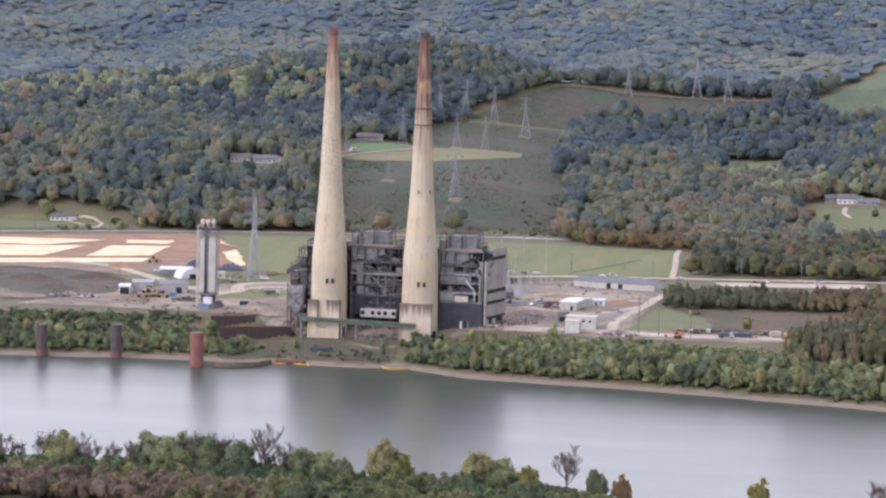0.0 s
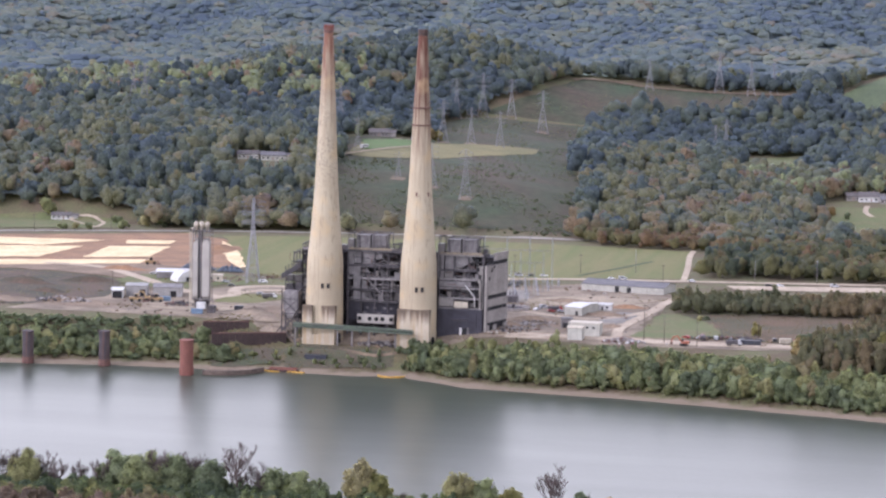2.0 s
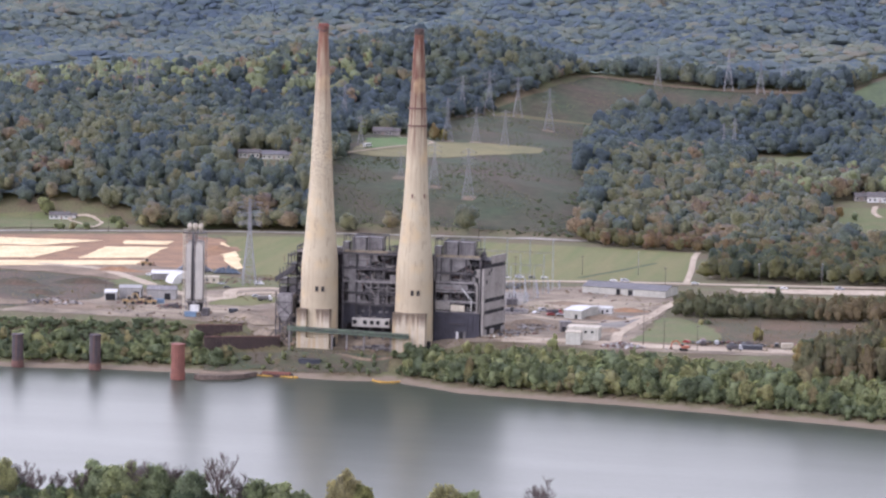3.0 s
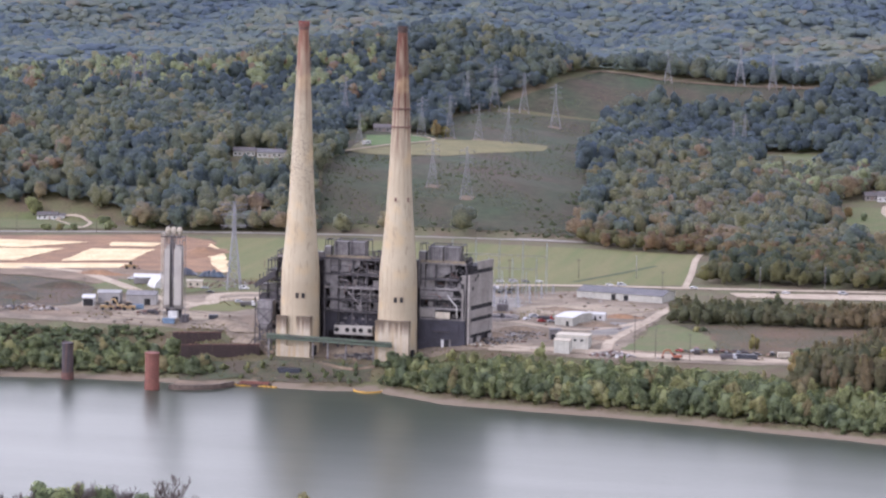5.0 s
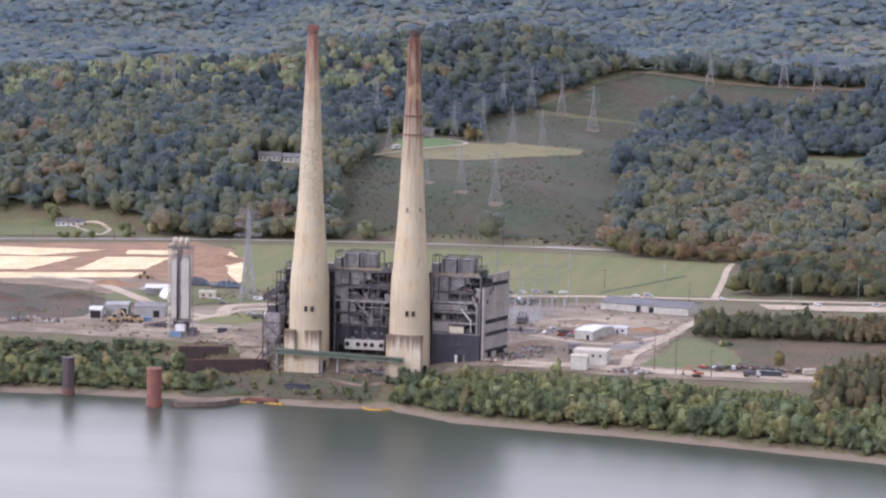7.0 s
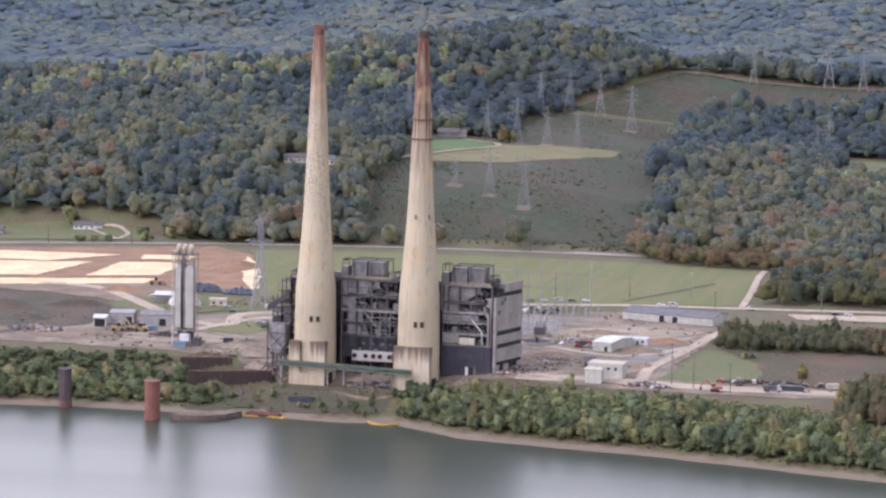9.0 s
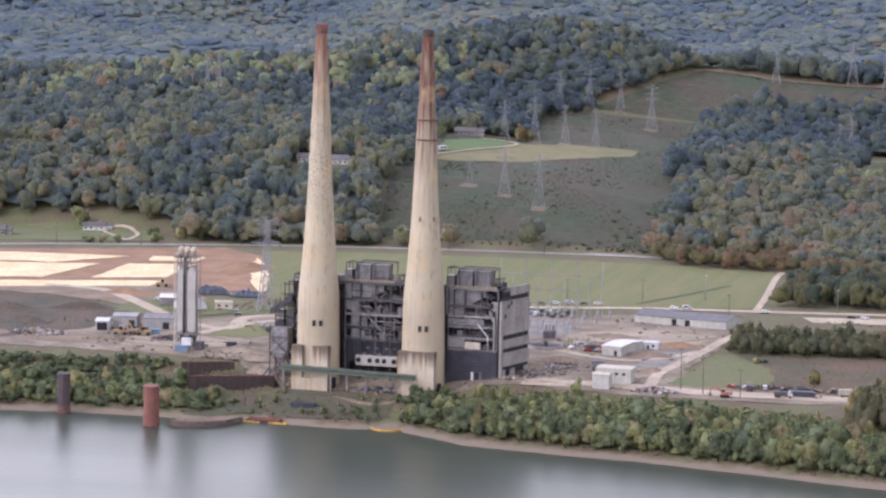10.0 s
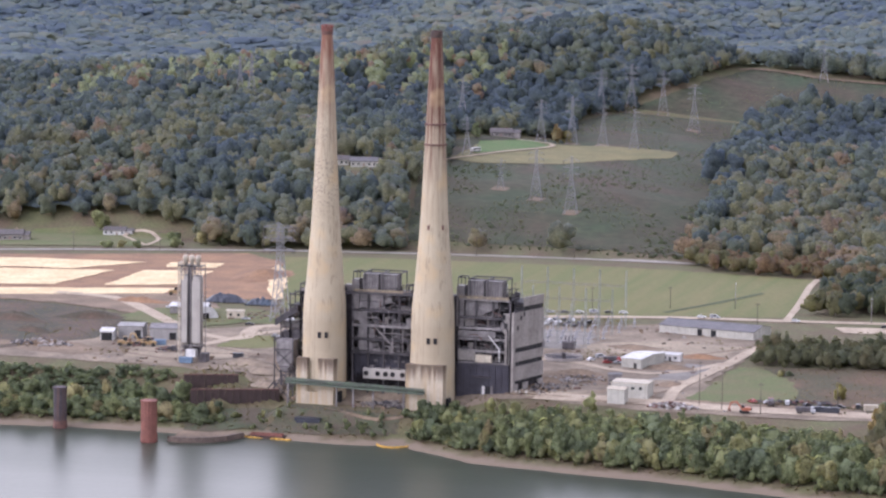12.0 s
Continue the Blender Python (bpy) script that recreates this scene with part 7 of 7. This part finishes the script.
OPEN_LAND = [
    [(-112, 484), (-122, 530), (-140, 604), (-145, 687), (-176, 792), (-165, 848), (-105, 864), (-127, 1004), (-100, 1064), (-60, 1121), (-32, 1224),
     (30, 1205), (86, 1203), (170, 1207), (170, 1150), (95, 1130), (33, 1095), (2, 1062), (0, 982), (18, 806), (52, 647), (60, 570), (64, 484)],
    [(-420, 390), (-420, 483), (-319, 500), (-258, 484), (-240, 430)],
    [(-206, 566), (-214, 646), (-170, 646), (-168, 566)],
    [(224, 684), (240, 732), (300, 732), (312, 702), (400, 704), (400, 540), (238, 546)],
    [(132, 985), (206, 990), (200, 790), (166, 800)],
    [(205, 1190), (234, 1137), (300, 1150), (420, 1180), (420, 1420), (310, 1400), (255, 1290)],
    [(-420, 120), (-420, 470), (-250, 478), (-240, 446), (-198, 447), (-112, 468), (-60, 480), (60, 486), (150, 486), (160, 440), (172, 436), (174, 255), (420, 312), (420, 270), (170, 250), (100, 100)],
]


def scatter(x0, x1, y0, y1, gap):
    """Uneven rows of places, about gap apart."""
    xs, ys = np.meshgrid(np.arange(x0, x1, gap), np.arange(y0, y1, gap))
    return (xs + rng.uniform(-0.48, 0.48, xs.shape) * gap).ravel(), (ys + rng.uniform(-0.48, 0.48, ys.shape) * gap).ravel()


def understorey(name, x0, x1, y0, y1, cell, lift, mat, label, west):
    """The lower canopy that closes the gaps between the crowns, west of a slanting line left open."""
    xs, ys = np.meshgrid(np.arange(x0, x1, cell), np.arange(y0, y1, cell))
    x = (xs + rng.uniform(-0.3, 0.3, xs.shape) * cell).ravel()
    y = (ys + rng.uniform(-0.3, 0.3, ys.shape) * cell).ravel()
    grown_over = (x > 400 - west * (y + 1279)) & (x < 372)
    for dx, dy in ((-6, 0), (6, 0), (0, -6), (0, 6)):
        for poly in OPEN_LAND:
            grown_over &= ~inside(poly, x + dx, y + dy)
    z = height(x, y) + lift + 0.16 * cell * rng.normal(size=len(x))
    idx = np.arange(len(x)).reshape(xs.shape)
    quads = np.stack([idx[:-1, :-1], idx[:-1, 1:], idx[1:, 1:], idx[1:, :-1]], -1).reshape(-1, 4)
    quads = quads[grown_over[quads].all(1)]
    up = rng.normal(scale=0.25, size=(len(x), 3)) + [0, 0, 1]
    up /= np.linalg.norm(up, axis=-1, keepdims=True)
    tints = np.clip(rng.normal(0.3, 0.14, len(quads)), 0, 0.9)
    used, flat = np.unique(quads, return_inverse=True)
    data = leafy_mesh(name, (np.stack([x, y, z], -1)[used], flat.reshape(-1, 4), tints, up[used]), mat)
    return tagged(new(name, data), label, "undergrowth", kind="stuff")


def woodland(name, x, y, radius, tall, lobes, leaves, label, shift=0.0, mat=None, open_land=True, **form):
    for poly in OPEN_LAND if open_land else []:
        keep = ~inside(poly, x, y)
        x, y = x[keep], y[keep]
    n = len(x)
    grove = np.array([noise.noise((a * 0.016, b * 0.016, 5)) for a, b in zip(x, y)])
    stand = np.array([noise.noise((a * 0.0035, b * 0.0035, 15)) for a, b in zip(x, y)])
    tint = np.clip(0.31 + shift + 0.34 * grove + 0.47 * stand + 0.24 * np.clip((x - 10) / 90, 0, 1) * (y < 800) + 0.07 * (y < 640) * (x < 0) + rng.normal(scale=0.17, size=n), 0, 0.9)
    # sunlit crest painted as paler yellow-green trees; the eastern group is pale itself
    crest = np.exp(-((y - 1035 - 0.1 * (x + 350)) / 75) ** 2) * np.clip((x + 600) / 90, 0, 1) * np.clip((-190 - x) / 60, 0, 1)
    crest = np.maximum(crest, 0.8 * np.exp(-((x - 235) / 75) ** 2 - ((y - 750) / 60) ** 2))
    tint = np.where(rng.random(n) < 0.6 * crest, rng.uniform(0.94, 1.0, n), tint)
    grow = rng.uniform(0.66, 1.0, n) + 0.4 * rng.random(n) ** 4
    r = radius * grow
    low = 1 - 0.3 * (x > 215) * (y > 470) * (y < 560)
    h = tall * grow ** 0.6 * rng.uniform(0.88, 1.15, n) * (1 + 0.35 * np.array([noise.noise((a * 0.012, b * 0.012, 25)) for a, b in zip(x, y)])) * low
    base = np.stack([x, y, height(x, y) + h * 0.92], -1)
    ob = new(name, leafy_mesh(name, clumps(base, r, h, tint, lobes, leaves, **form), mat or M_FOREST))
    return tagged(ob, label, "woodland", kind="stuff")


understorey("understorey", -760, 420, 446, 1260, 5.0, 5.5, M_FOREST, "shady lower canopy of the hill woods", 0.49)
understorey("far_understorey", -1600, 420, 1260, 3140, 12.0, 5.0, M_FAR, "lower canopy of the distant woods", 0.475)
x, y = scatter(-760, 420, 446, 1260, 12.0)
keep = (x > 400 - 0.49 * (y + 1279)) & (x < 380)
slope = keep & (y < 800)
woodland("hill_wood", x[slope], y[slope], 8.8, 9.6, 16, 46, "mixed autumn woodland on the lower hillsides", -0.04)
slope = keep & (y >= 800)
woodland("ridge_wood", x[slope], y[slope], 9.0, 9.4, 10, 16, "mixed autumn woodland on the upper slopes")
x, y = scatter(-1100, 420, 1300, 2040, 32)
keep = (x > 400 - 0.49 * (y + 1279)) & (x < 400)
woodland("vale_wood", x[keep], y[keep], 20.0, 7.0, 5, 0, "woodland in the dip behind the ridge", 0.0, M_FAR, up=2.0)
x, y = scatter(-1600, 420, 2040, 3120, 18)
keep = (x > 410 - 0.475 * (y + 1279)) & (x < 330)
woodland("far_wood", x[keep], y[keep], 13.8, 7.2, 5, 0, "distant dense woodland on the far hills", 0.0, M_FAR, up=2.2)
x, y = scatter(168, 420, 296, 486, 10.0)
keep = x > 175 + 0.02 * (y - 296)
woodland("valley_wood", x[keep], y[keep], 7.2, 7.2, 16, 50, "autumn wood beyond the gravel road", 0.02, M_VALLEY)

x, y = scatter(58, 182, 441, 484, 8.0)
keep = (y > 452 - 0.22 * (x - 58)) & (x > 60 + 0.9 * (484 - y))
woodland("roadside_wood", x[keep], y[keep], 5.6, 5.6, 14, 44, "low autumn wood hiding the end of the road", 0.10, M_VALLEY, False)


# single trees along both banks: a few grown forms, each used many times
def limb_wood(h, r, twigs, seed, bare):
    """Trunk and limbs; a bare tree also carries its twigs."""
    rd = random.Random(seed)
    s = Shape()
    top = (rd.uniform(-0.4, 0.4), rd.uniform(-0.4, 0.4), h * (0.8 if bare else 0.62))
    s.tube([(0, 0, -2), (0.1, 0.1, h * 0.25), (top[0] * 0.6, top[1] * 0.6, h * 0.5), top], [0.045 * r + 0.16, 0.04 * r + 0.1, 0.03 * r + 0.06, 0.06], 7)
    for k in range(twigs):
        z0 = h * rd.uniform(0.22, 0.62)
        a = k * 2.4 + rd.uniform(-0.5, 0.5)
        reach = r * rd.uniform(0.5, 0.95)
        z1 = z0 + h * rd.uniform(0.18, 0.4)
        mid = (reach * 0.5 * math.cos(a), reach * 0.5 * math.sin(a), z0 + (z1 - z0) * 0.4)
        end = (reach * math.cos(a + 0.2), reach * math.sin(a + 0.2), min(z1, h))
        s.tube([(0, 0, z0), mid, end], [0.13, 0.1, 0.05], 5)
        if bare:
            for j in range(9):
                t = rd.uniform(0.2, 1.0)
                p = Vector(mid).lerp(Vector(end), t)
                q = p + Vector((rd.uniform(-1, 1), rd.uniform(-1, 1), rd.uniform(0.4, 1.6))) * r * 0.28
                s.tube([p, q], [0.06, 0.03], 3)
                for i in range(6):
                    u = q + Vector((rd.uniform(-1, 1), rd.uniform(-1, 1), rd.uniform(0.2, 1.3))) * r * 0.14
                    s.tube([p.lerp(q, rd.uniform(0.3, 0.9)), u], [0.035, 0.02], 3)
    return s


def grown(h, r, leaves, lobes=13, leaf=0.115):
    base = np.array([[0, 0, h * 0.50]])
    return clumps(base, np.array([r]), np.array([h * 0.52]), np.array([0.5]), lobes, leaves, big=(0.2, 0.34), leaf=leaf, low=-0.85, heart=0.70, rough=0.34, reach=(0.5, 0.8), soft=0.3, up=0.6, shell=(0.8, 1.4), ruffle=0.42)


FORMS = []
for k in range(7):
    h, r = (12.5, 11.0, 14.0, 9.5, 12.0, 10.5, 13.0)[k], (4.6, 4.8, 4.4, 4.2, 5.2, 5.0, 4.0)[k]
    FORMS.append((limb_wood(h, r, 8, k, False).mesh("trunk", M_BARK), leafy_mesh("crown", grown(h, r, 540), M_TREE), h))
BUSHY = [(limb_wood(6.0, 4.0, 5, 50 + k, False).mesh("trunk", M_BARK), leafy_mesh("crown", grown(6.0, 4.2, 460, 12), M_TREE), 6.0) for k in range(3)]
FALL = [(limb_wood(11.0, 4.6, 8, 70 + k, False).mesh("trunk", M_BARK), leafy_mesh("crown", grown(11.0, 4.6, 600), M_AUTUMN), 11.0) for k in range(3)]
CLOSE = [(limb_wood(h, r, 8, 30 + h, False).mesh("trunk", M_BARK), leafy_mesh("crown", grown(h, r, 2200, 40, 0.056), M_TREE), h) for h, r in ((12.5, 4.8), (10.5, 5.2), (14.0, 4.4))]
BARE = [(limb_wood(13.0, 4.4, 15, 90 + k, True).mesh("branches", M_TWIG), None, 13.0) for k in range(4)]


def plant(forms, x, y, tall, label, category="tree", group="", wide=1.0, name="tree"):
    trunk, crown, h = rnd.choice(forms)
    s = tall / h
    t = thing(name, x, y, ground_at(x, y) - 0.2, label, category, group)
    t.matrix_basis = pose(x, y, ground_at(x, y) - 0.2, 0, 0, rnd.uniform(0, 360)) @ Matrix.Diagonal((s * wide, s * wide, s, 1))
    part("trunk" if crown else "bare_crown", trunk, None, t)
    if crown:
        part("crown", crown, None, t)
    return t


def bank_row(x0, x1, gap, near, far, tall, group, label, forms):
    x = x0
    while x < x1:
        d = rnd.uniform(near, far)
        y = float(far_shore(x)) + d
        plant(forms, x, y, tall * rnd.uniform(0.75, 1.2), label, group=group, wide=rnd.uniform(0.82, 1.1))
        x += gap * rnd.uniform(0.7, 1.3)


RIGHT, LEFT = "trees along the river bank", "bushes along the river bank"
bank_row(58, 110, 6.4, 10, 16, 9.5, RIGHT, "leafy green tree on the river bank", FORMS)
bank_row(54, 108, 6.4, 18, 27, 9.6, RIGHT, "leafy green tree on the river bank", FORMS)
bank_row(110, 345, 5.2, 10, 16, 11.5, RIGHT, "leafy green tree on the river bank", FORMS)
bank_row(108, 345, 5.2, 20, 28, 12.4, RIGHT, "leafy green tree on the river bank", FORMS)
bank_row(112, 345, 5.8, 31, 41, 11.2, RIGHT, "leafy green tree on the river bank", FORMS)
bank_row(84, 345, 6.0, 43, 52, 7.0, RIGHT, "leafy green tree on the river bank", FORMS)
bank_row(262, 345, 8.0, 58, 72, 13.0, RIGHT, "autumn-tinted tree on the river bank", FALL)
bank_row(-215, -38, 5.6, 12, 19, 8.4, LEFT, "low green bushy tree on the river bank", BUSHY + FORMS)
bank_row(-215, -64, 6.4, 24, 36, 8.4, LEFT, "low green bushy tree on the river bank", BUSHY + FORMS)
bank_row(-215, -45, 9.0, 9, 13, 3.6, LEFT, "low green bush at the water's edge", BUSHY)

# the hither bank, seen from above
NEAR = "trees on the near bank"
for x, top, forms, lab in ((-30, 15, BARE, 0), (-23, 13, BARE, 0), (-10, 18.5, BARE, 0), (-4, 18, CLOSE, 1), (2, 15, BARE, 0), (9, 13.5, BARE, 0), (17, 13, BARE, 0), (27, 15.5, BARE, 0), (33, 17, CLOSE, 1), (42, 17.5, CLOSE, 1),
                           (49, 21, BARE, 0), (56, 18, CLOSE, 1), (62, 20, BARE, 0), (70, 17, CLOSE, 1), (80, 22.5, BARE, 0), (88, 17, BARE, 0), (95, 15, CLOSE, 1), (103, 13.5, CLOSE, 1), (112, 12, CLOSE, 1), (127, 20, CLOSE, 1), (133, 15, FALL, 2),
                           (143, 9, BARE, 0), (166, 17, CLOSE, 1), (173, 14, CLOSE, 1), (184, 12, FALL, 2), (200.6, 20, BARE, 0), (212, 12.5, CLOSE, 1), (222, 9.5, FALL, 2), (275.5, 11, FALL, 2), (321, 13.5, BARE, 0)):
    yy = -490 + rnd.uniform(-4, 4)
    plant(forms, x, yy, top - ground_at(x, yy) + 0.6, ("bare leafless tree on the near bank", "leafy green tree on the near bank", "russet autumn tree on the near bank")[lab], group=NEAR, wide=0.85 if forms is BARE else 1.0)
x, y = scatter(-70, 262, -552, -486, 6.2)
line = 2.6 * np.exp(-((x - 58) / 38) ** 2) - 1.0 + 216.4 - (y + 1623) * (0.1775 + 0.009 * np.clip((x - 110) / 100, 0, 2) ** 1.5)
tall = np.minimum(rng.uniform(6.5, 11.5, len(x)), line - height(x, y) - 0.8)
keep = tall > 3
x, y, tall = x[keep], y[keep], tall[keep]
grove = np.array([noise.noise((p * 0.025, q * 0.025, 3)) for p, q in zip(x, y)])
base = np.stack([x, y, height(x, y) + tall * 0.5], -1)
tint = np.clip(0.22 + 0.5 * np.clip((-508 - y) / 20, 0, 1) * np.clip((125 - x) / 70, 0.1, 1) + 0.45 * grove + rng.normal(scale=0.10, size=len(x)), 0, 1)
tagged(new("near_wood", leafy_mesh("near_wood", clumps(base, rng.uniform(4.2, 6.4, len(x)), tall * 0.52, tint, 8, 190, big=(0.2, 0.36), leaf=0.09, heart=0.62, rough=0.34, shell=(0.8, 1.4), ruffle=0.42), M_NEARWOOD)), "dense green and brown wood on the near bank", "woodland", kind="stuff")

# hedges, lawn trees and thickets on the plain
x, y = scatter(180, 330, 118, 156, 5.6)
woodland("hedge_trees", x, y + 0.08 * (x - 180), 4.0, 6.6, 14, 70, "dense hedgerow trees beside the meadow", 0.15, M_HEDGE, False, leaf=0.14, ruffle=0.4, shell=(0.8, 1.4))
x, y = scatter(246, 372, -60, 150, 6.0)
keep = (y > far_shore(x) + 44) & (x > 262) & (y < -8 + 2.0 * (x - 277))
woodland("corner_wood", x[keep], y[keep], 5.0, 8.2, 14, 60, "yellowing green wood at the meadow's end", 0.10, M_HEDGE, False, leaf=0.14, ruffle=0.4, shell=(0.8, 1.4))
for x, y, t, f in ((196, 92, 3.5, BUSHY), (200, 94, 3, BUSHY), (232, 40, 8, FALL), (130, -15, 8, FORMS), (258, -14, 9, FORMS),
                   (262, -8, 10, FORMS), (274, 8, 11, FALL), (-318, 484, 14, FORMS), (-262, 470, 6, BUSHY), (-246, 436, 7, BUSHY), (-285, 418, 5, BUSHY), (-277, 421, 5, BUSHY), (-268, 424, 5, BUSHY), (-236, 452, 9, FORMS), (-224, 456, 10, FORMS),
                   (-160, 640, 12, FORMS), (238, 640, 8, FALL), (250, 626, 7, FORMS), (286, 652, 9, FORMS), (300, 640, 8, FORMS), (-160, 815, 12, FORMS), (-108, 846, 11, FORMS), (-100, 850, 10, FALL), (-106, 846, 13, FALL)):
    plant(f, x, y, t, "small tree standing on open ground", group="")

# low brush scattered over the cleared hill, weeds on the bank
def noise_edge(x, y):
    """One near the eastern side of the clearing, where the wood creeps back."""
    return np.clip(1 - (np.interp(y, [484, 570, 647, 806, 982, 1062], [64, 60, 52, 18, 0, 2]) - x) / 22, 0, 1) * (y < 1060)


x, y = scatter(-170, 170, 490, 1220, 4.6)
keep = inside(OPEN_LAND[0], x, y)
for poly in ([(-150, 688), (-155, 795), (-129, 840), (-14, 853), (-10, 812), (-71, 727), (-122, 690)],):
    keep &= ~inside(poly, x, y)
keep &= np.array([noise.noise((a * 0.02, b * 0.02, 2)) > -0.12 for a, b in zip(x, y)])
x, y = x[keep], y[keep]
r = rng.uniform(0.4, 1.1, len(x)) * (1 + 0.4 * (y < 690)) * (1 + 1.2 * (rng.random(len(x)) < 0.10 + 0.5 * (noise_edge(x, y))))
base = np.stack([x, y, height(x, y) + 0.3], -1)
tint = np.clip(0.45 + 0.3 * np.array([noise.noise((a * 0.03, b * 0.03, 8)) for a, b in zip(x, y)]) + rng.normal(scale=0.15, size=len(x)), 0, 1)
tagged(new("hill_brush", leafy_mesh("hill_brush", clumps(base, r, r * 0.7, tint, 2, 6, leaf=0.22, rough=0.3), M_BRUSH)), "low green and brown brush on the cleared hill", "brush", kind="stuff")
x, y = scatter(-330, 340, -100, 30, 3.0)
d = y - far_shore(x)
keep = (d > 6) & (d < 62) & ~((x > -22) & (x < 62) & (d > 30))
x, y = x[keep], y[keep]
r = rng.uniform(0.35, 0.9, len(x))
base = np.stack([x, y, height(x, y) + 0.2], -1)
tagged(new("bank_weeds", leafy_mesh("bank_weeds", tufts(base, r, r * 0.6, np.clip(rng.normal(0.6, 0.2, len(x)), 0, 1), 9, 0.42), M_DRY)), "rank weeds and shrubs on the river bank", "weeds", kind="stuff")
x, y = scatter(-420, 330, 30, 190, 4.0)
keep = inside([(-420, 60), (-420, 148), (-252, 190), (-200, 180), (-160, 158), (-150, 84), (-180, 40), (-260, 30)], x, y) | inside([(206, 26), (206, 76), (184, 112), (240, 128), (330, 130), (330, 30), (262, 20)], x, y)
x, y = x[keep], y[keep]
r = rng.uniform(0.3, 0.8, len(x))
base = np.stack([x, y, height(x, y) + 0.2], -1)
tagged(new("dry_weeds", leafy_mesh("dry_weeds", tufts(base, r, r * 0.5, np.clip(rng.normal(0.66, 0.16, len(x)), 0, 1), 8, 0.4), M_DRY)), "dry brown weeds on rough ground", "weeds", kind="stuff")

# undergrowth that knits the bank trees together
x, y = scatter(-330, 350, -120, 20, 4.3)
d = y - far_shore(x)
keep = (((x > 52) & (d > 8.5) & (d < np.where(x > 100, 54, 46))) | ((x < -33) & (d > 9) & (d < np.where(x < -44, 28, 23)) & (x > -330)) | ((x < -66) & (d > 20) & (d < 40) & (x > -330)) | ((x < -66) & (d >= 40) & (d < 60) & (x < -78) & (rng.random(len(x)) < 0.85)) | ((x > -30) & (x < 52) & (d > 7) & (d < 24) & (rng.random(len(x)) < 0.4)))
x, y = x[keep], y[keep]
r = np.where((x > -30) & (x < 52), rng.uniform(1.0, 2.0, len(x)), rng.uniform(2.3, 4.4, len(x)))
t = np.where((x > -30) & (x < 52), rng.uniform(0.5, 1.1, len(x)), 1.0) * np.where(x > 110, rng.uniform(2.4, 4.8, len(x)), np.where(x > 0, rng.uniform(1.8, 3.4, len(x)), rng.uniform(1.4, 2.8, len(x)) * np.where(d[keep] > 30, 0.75, 1)))
base = np.stack([x, y, height(x, y) + t * 0.8], -1)
grove = np.array([noise.noise((p * 0.03, q * 0.05, 6)) for p, q in zip(x, y)])
tagged(new("bank_thicket", leafy_mesh("bank_thicket", clumps(base, r, t, np.clip(0.42 - 0.3 * ((x < 0) & (y - far_shore(x) > 28)) + 0.4 * grove + rng.normal(scale=0.18, size=len(x)), 0, 1), 5, 80, big=(0.22, 0.38), leaf=0.18, heart=0.6, rough=0.34, shell=(0.8, 1.5), ruffle=0.42), M_THICKET)), "dense green thicket along the river bank", "thicket", kind="stuff")

# ---- small litter and weeds over the yard ----
lit = random.Random(31)
YARD = [[(-175, 40), (-160, 92), (-60, 70), (-30, 30), (-60, 8), (-150, 26)], [(92, 0), (92, 70), (130, 110), (168, 150), (164, 60), (200, 8), (250, 14), (250, -6), (150, -10)], [(-20, -12), (60, -12), (60, 6), (-20, 6)],
        [(60, 80), (60, 180), (110, 220), (168, 190), (120, 120), (96, 84)], [(-112, 196), (-80, 205), (-60, 180), (-110, 168)]]
names = (("broken_concrete", M_PANEL, "small pale lumps of broken concrete"), ("rusty_scrap", M_CAP, "small rusty scraps of steel"), ("timber_litter", M_BARK, "dark timber and dirt clods"), ("clods", M_DIRT, "brown clods of earth"))
for name, mat, label in names:
    s = Shape()
    for k in range(170):
        poly = lit.choice(YARD)
        xs, ys = [p[0] for p in poly], [p[1] for p in poly]
        x, y = lit.uniform(min(xs), max(xs)), lit.uniform(min(ys), max(ys))
        if not inside(poly, np.array([x]), np.array([y]))[0] or noise.noise((x * 0.03, y * 0.03, 40)) < -0.05:
            continue
        a, w, d, h = lit.uniform(0, math.tau), lit.uniform(0.3, 1.5), lit.uniform(0.25, 0.7), lit.uniform(0.2, 0.7)
        if name == "rusty_scrap":
            w, d = w * 1.6, d * 0.4
        z = ground_at(x, y)
        corner = [(w * math.cos(a) * p - d * math.sin(a) * q, w * math.sin(a) * p + d * math.cos(a) * q) for p, q in ((-1, -1), (1, -1), (0.8, 1), (-0.7, 0.9))]
        low = [(x + p, y + q, z - 0.3) for p, q in corner]
        high = [(x + p * 0.7, y + q * 0.7, z + 0.5 + h * lit.uniform(0.5, 1.2)) for p, q in corner]
        s.add(low + high, [(0, 1, 5, 4), (1, 2, 6, 5), (2, 3, 7, 6), (3, 0, 4, 7), (4, 5, 6, 7)])
    tagged(new(name, s.mesh(name, mat)), label + " strewn over the yard", "debris", kind="stuff")
x, y = scatter(-190, 260, -12, 240, 3.2)
keep = np.array([noise.noise((a * 0.02, b * 0.02, 60)) + 0.5 * noise.noise((a * 0.11, b * 0.11, 61)) > 0.42 for a, b in zip(x, y)]) & ~((x > -26) & (x < 92) & (y > -12) & (y < 62)) & (y > far_shore(x) + 52)
x, y = x[keep], y[keep]
r = rng.uniform(0.3, 0.9, len(x))
base = np.stack([x, y, height(x, y) + 0.45], -1)
tagged(new("yard_weeds", leafy_mesh("yard_weeds", tufts(base, r, r * 0.5, np.clip(rng.normal(0.6, 0.25, len(x)), 0, 1), 9, 0.4), M_DRY)), "sparse weeds growing through the yard gravel", "weeds", kind="stuff")
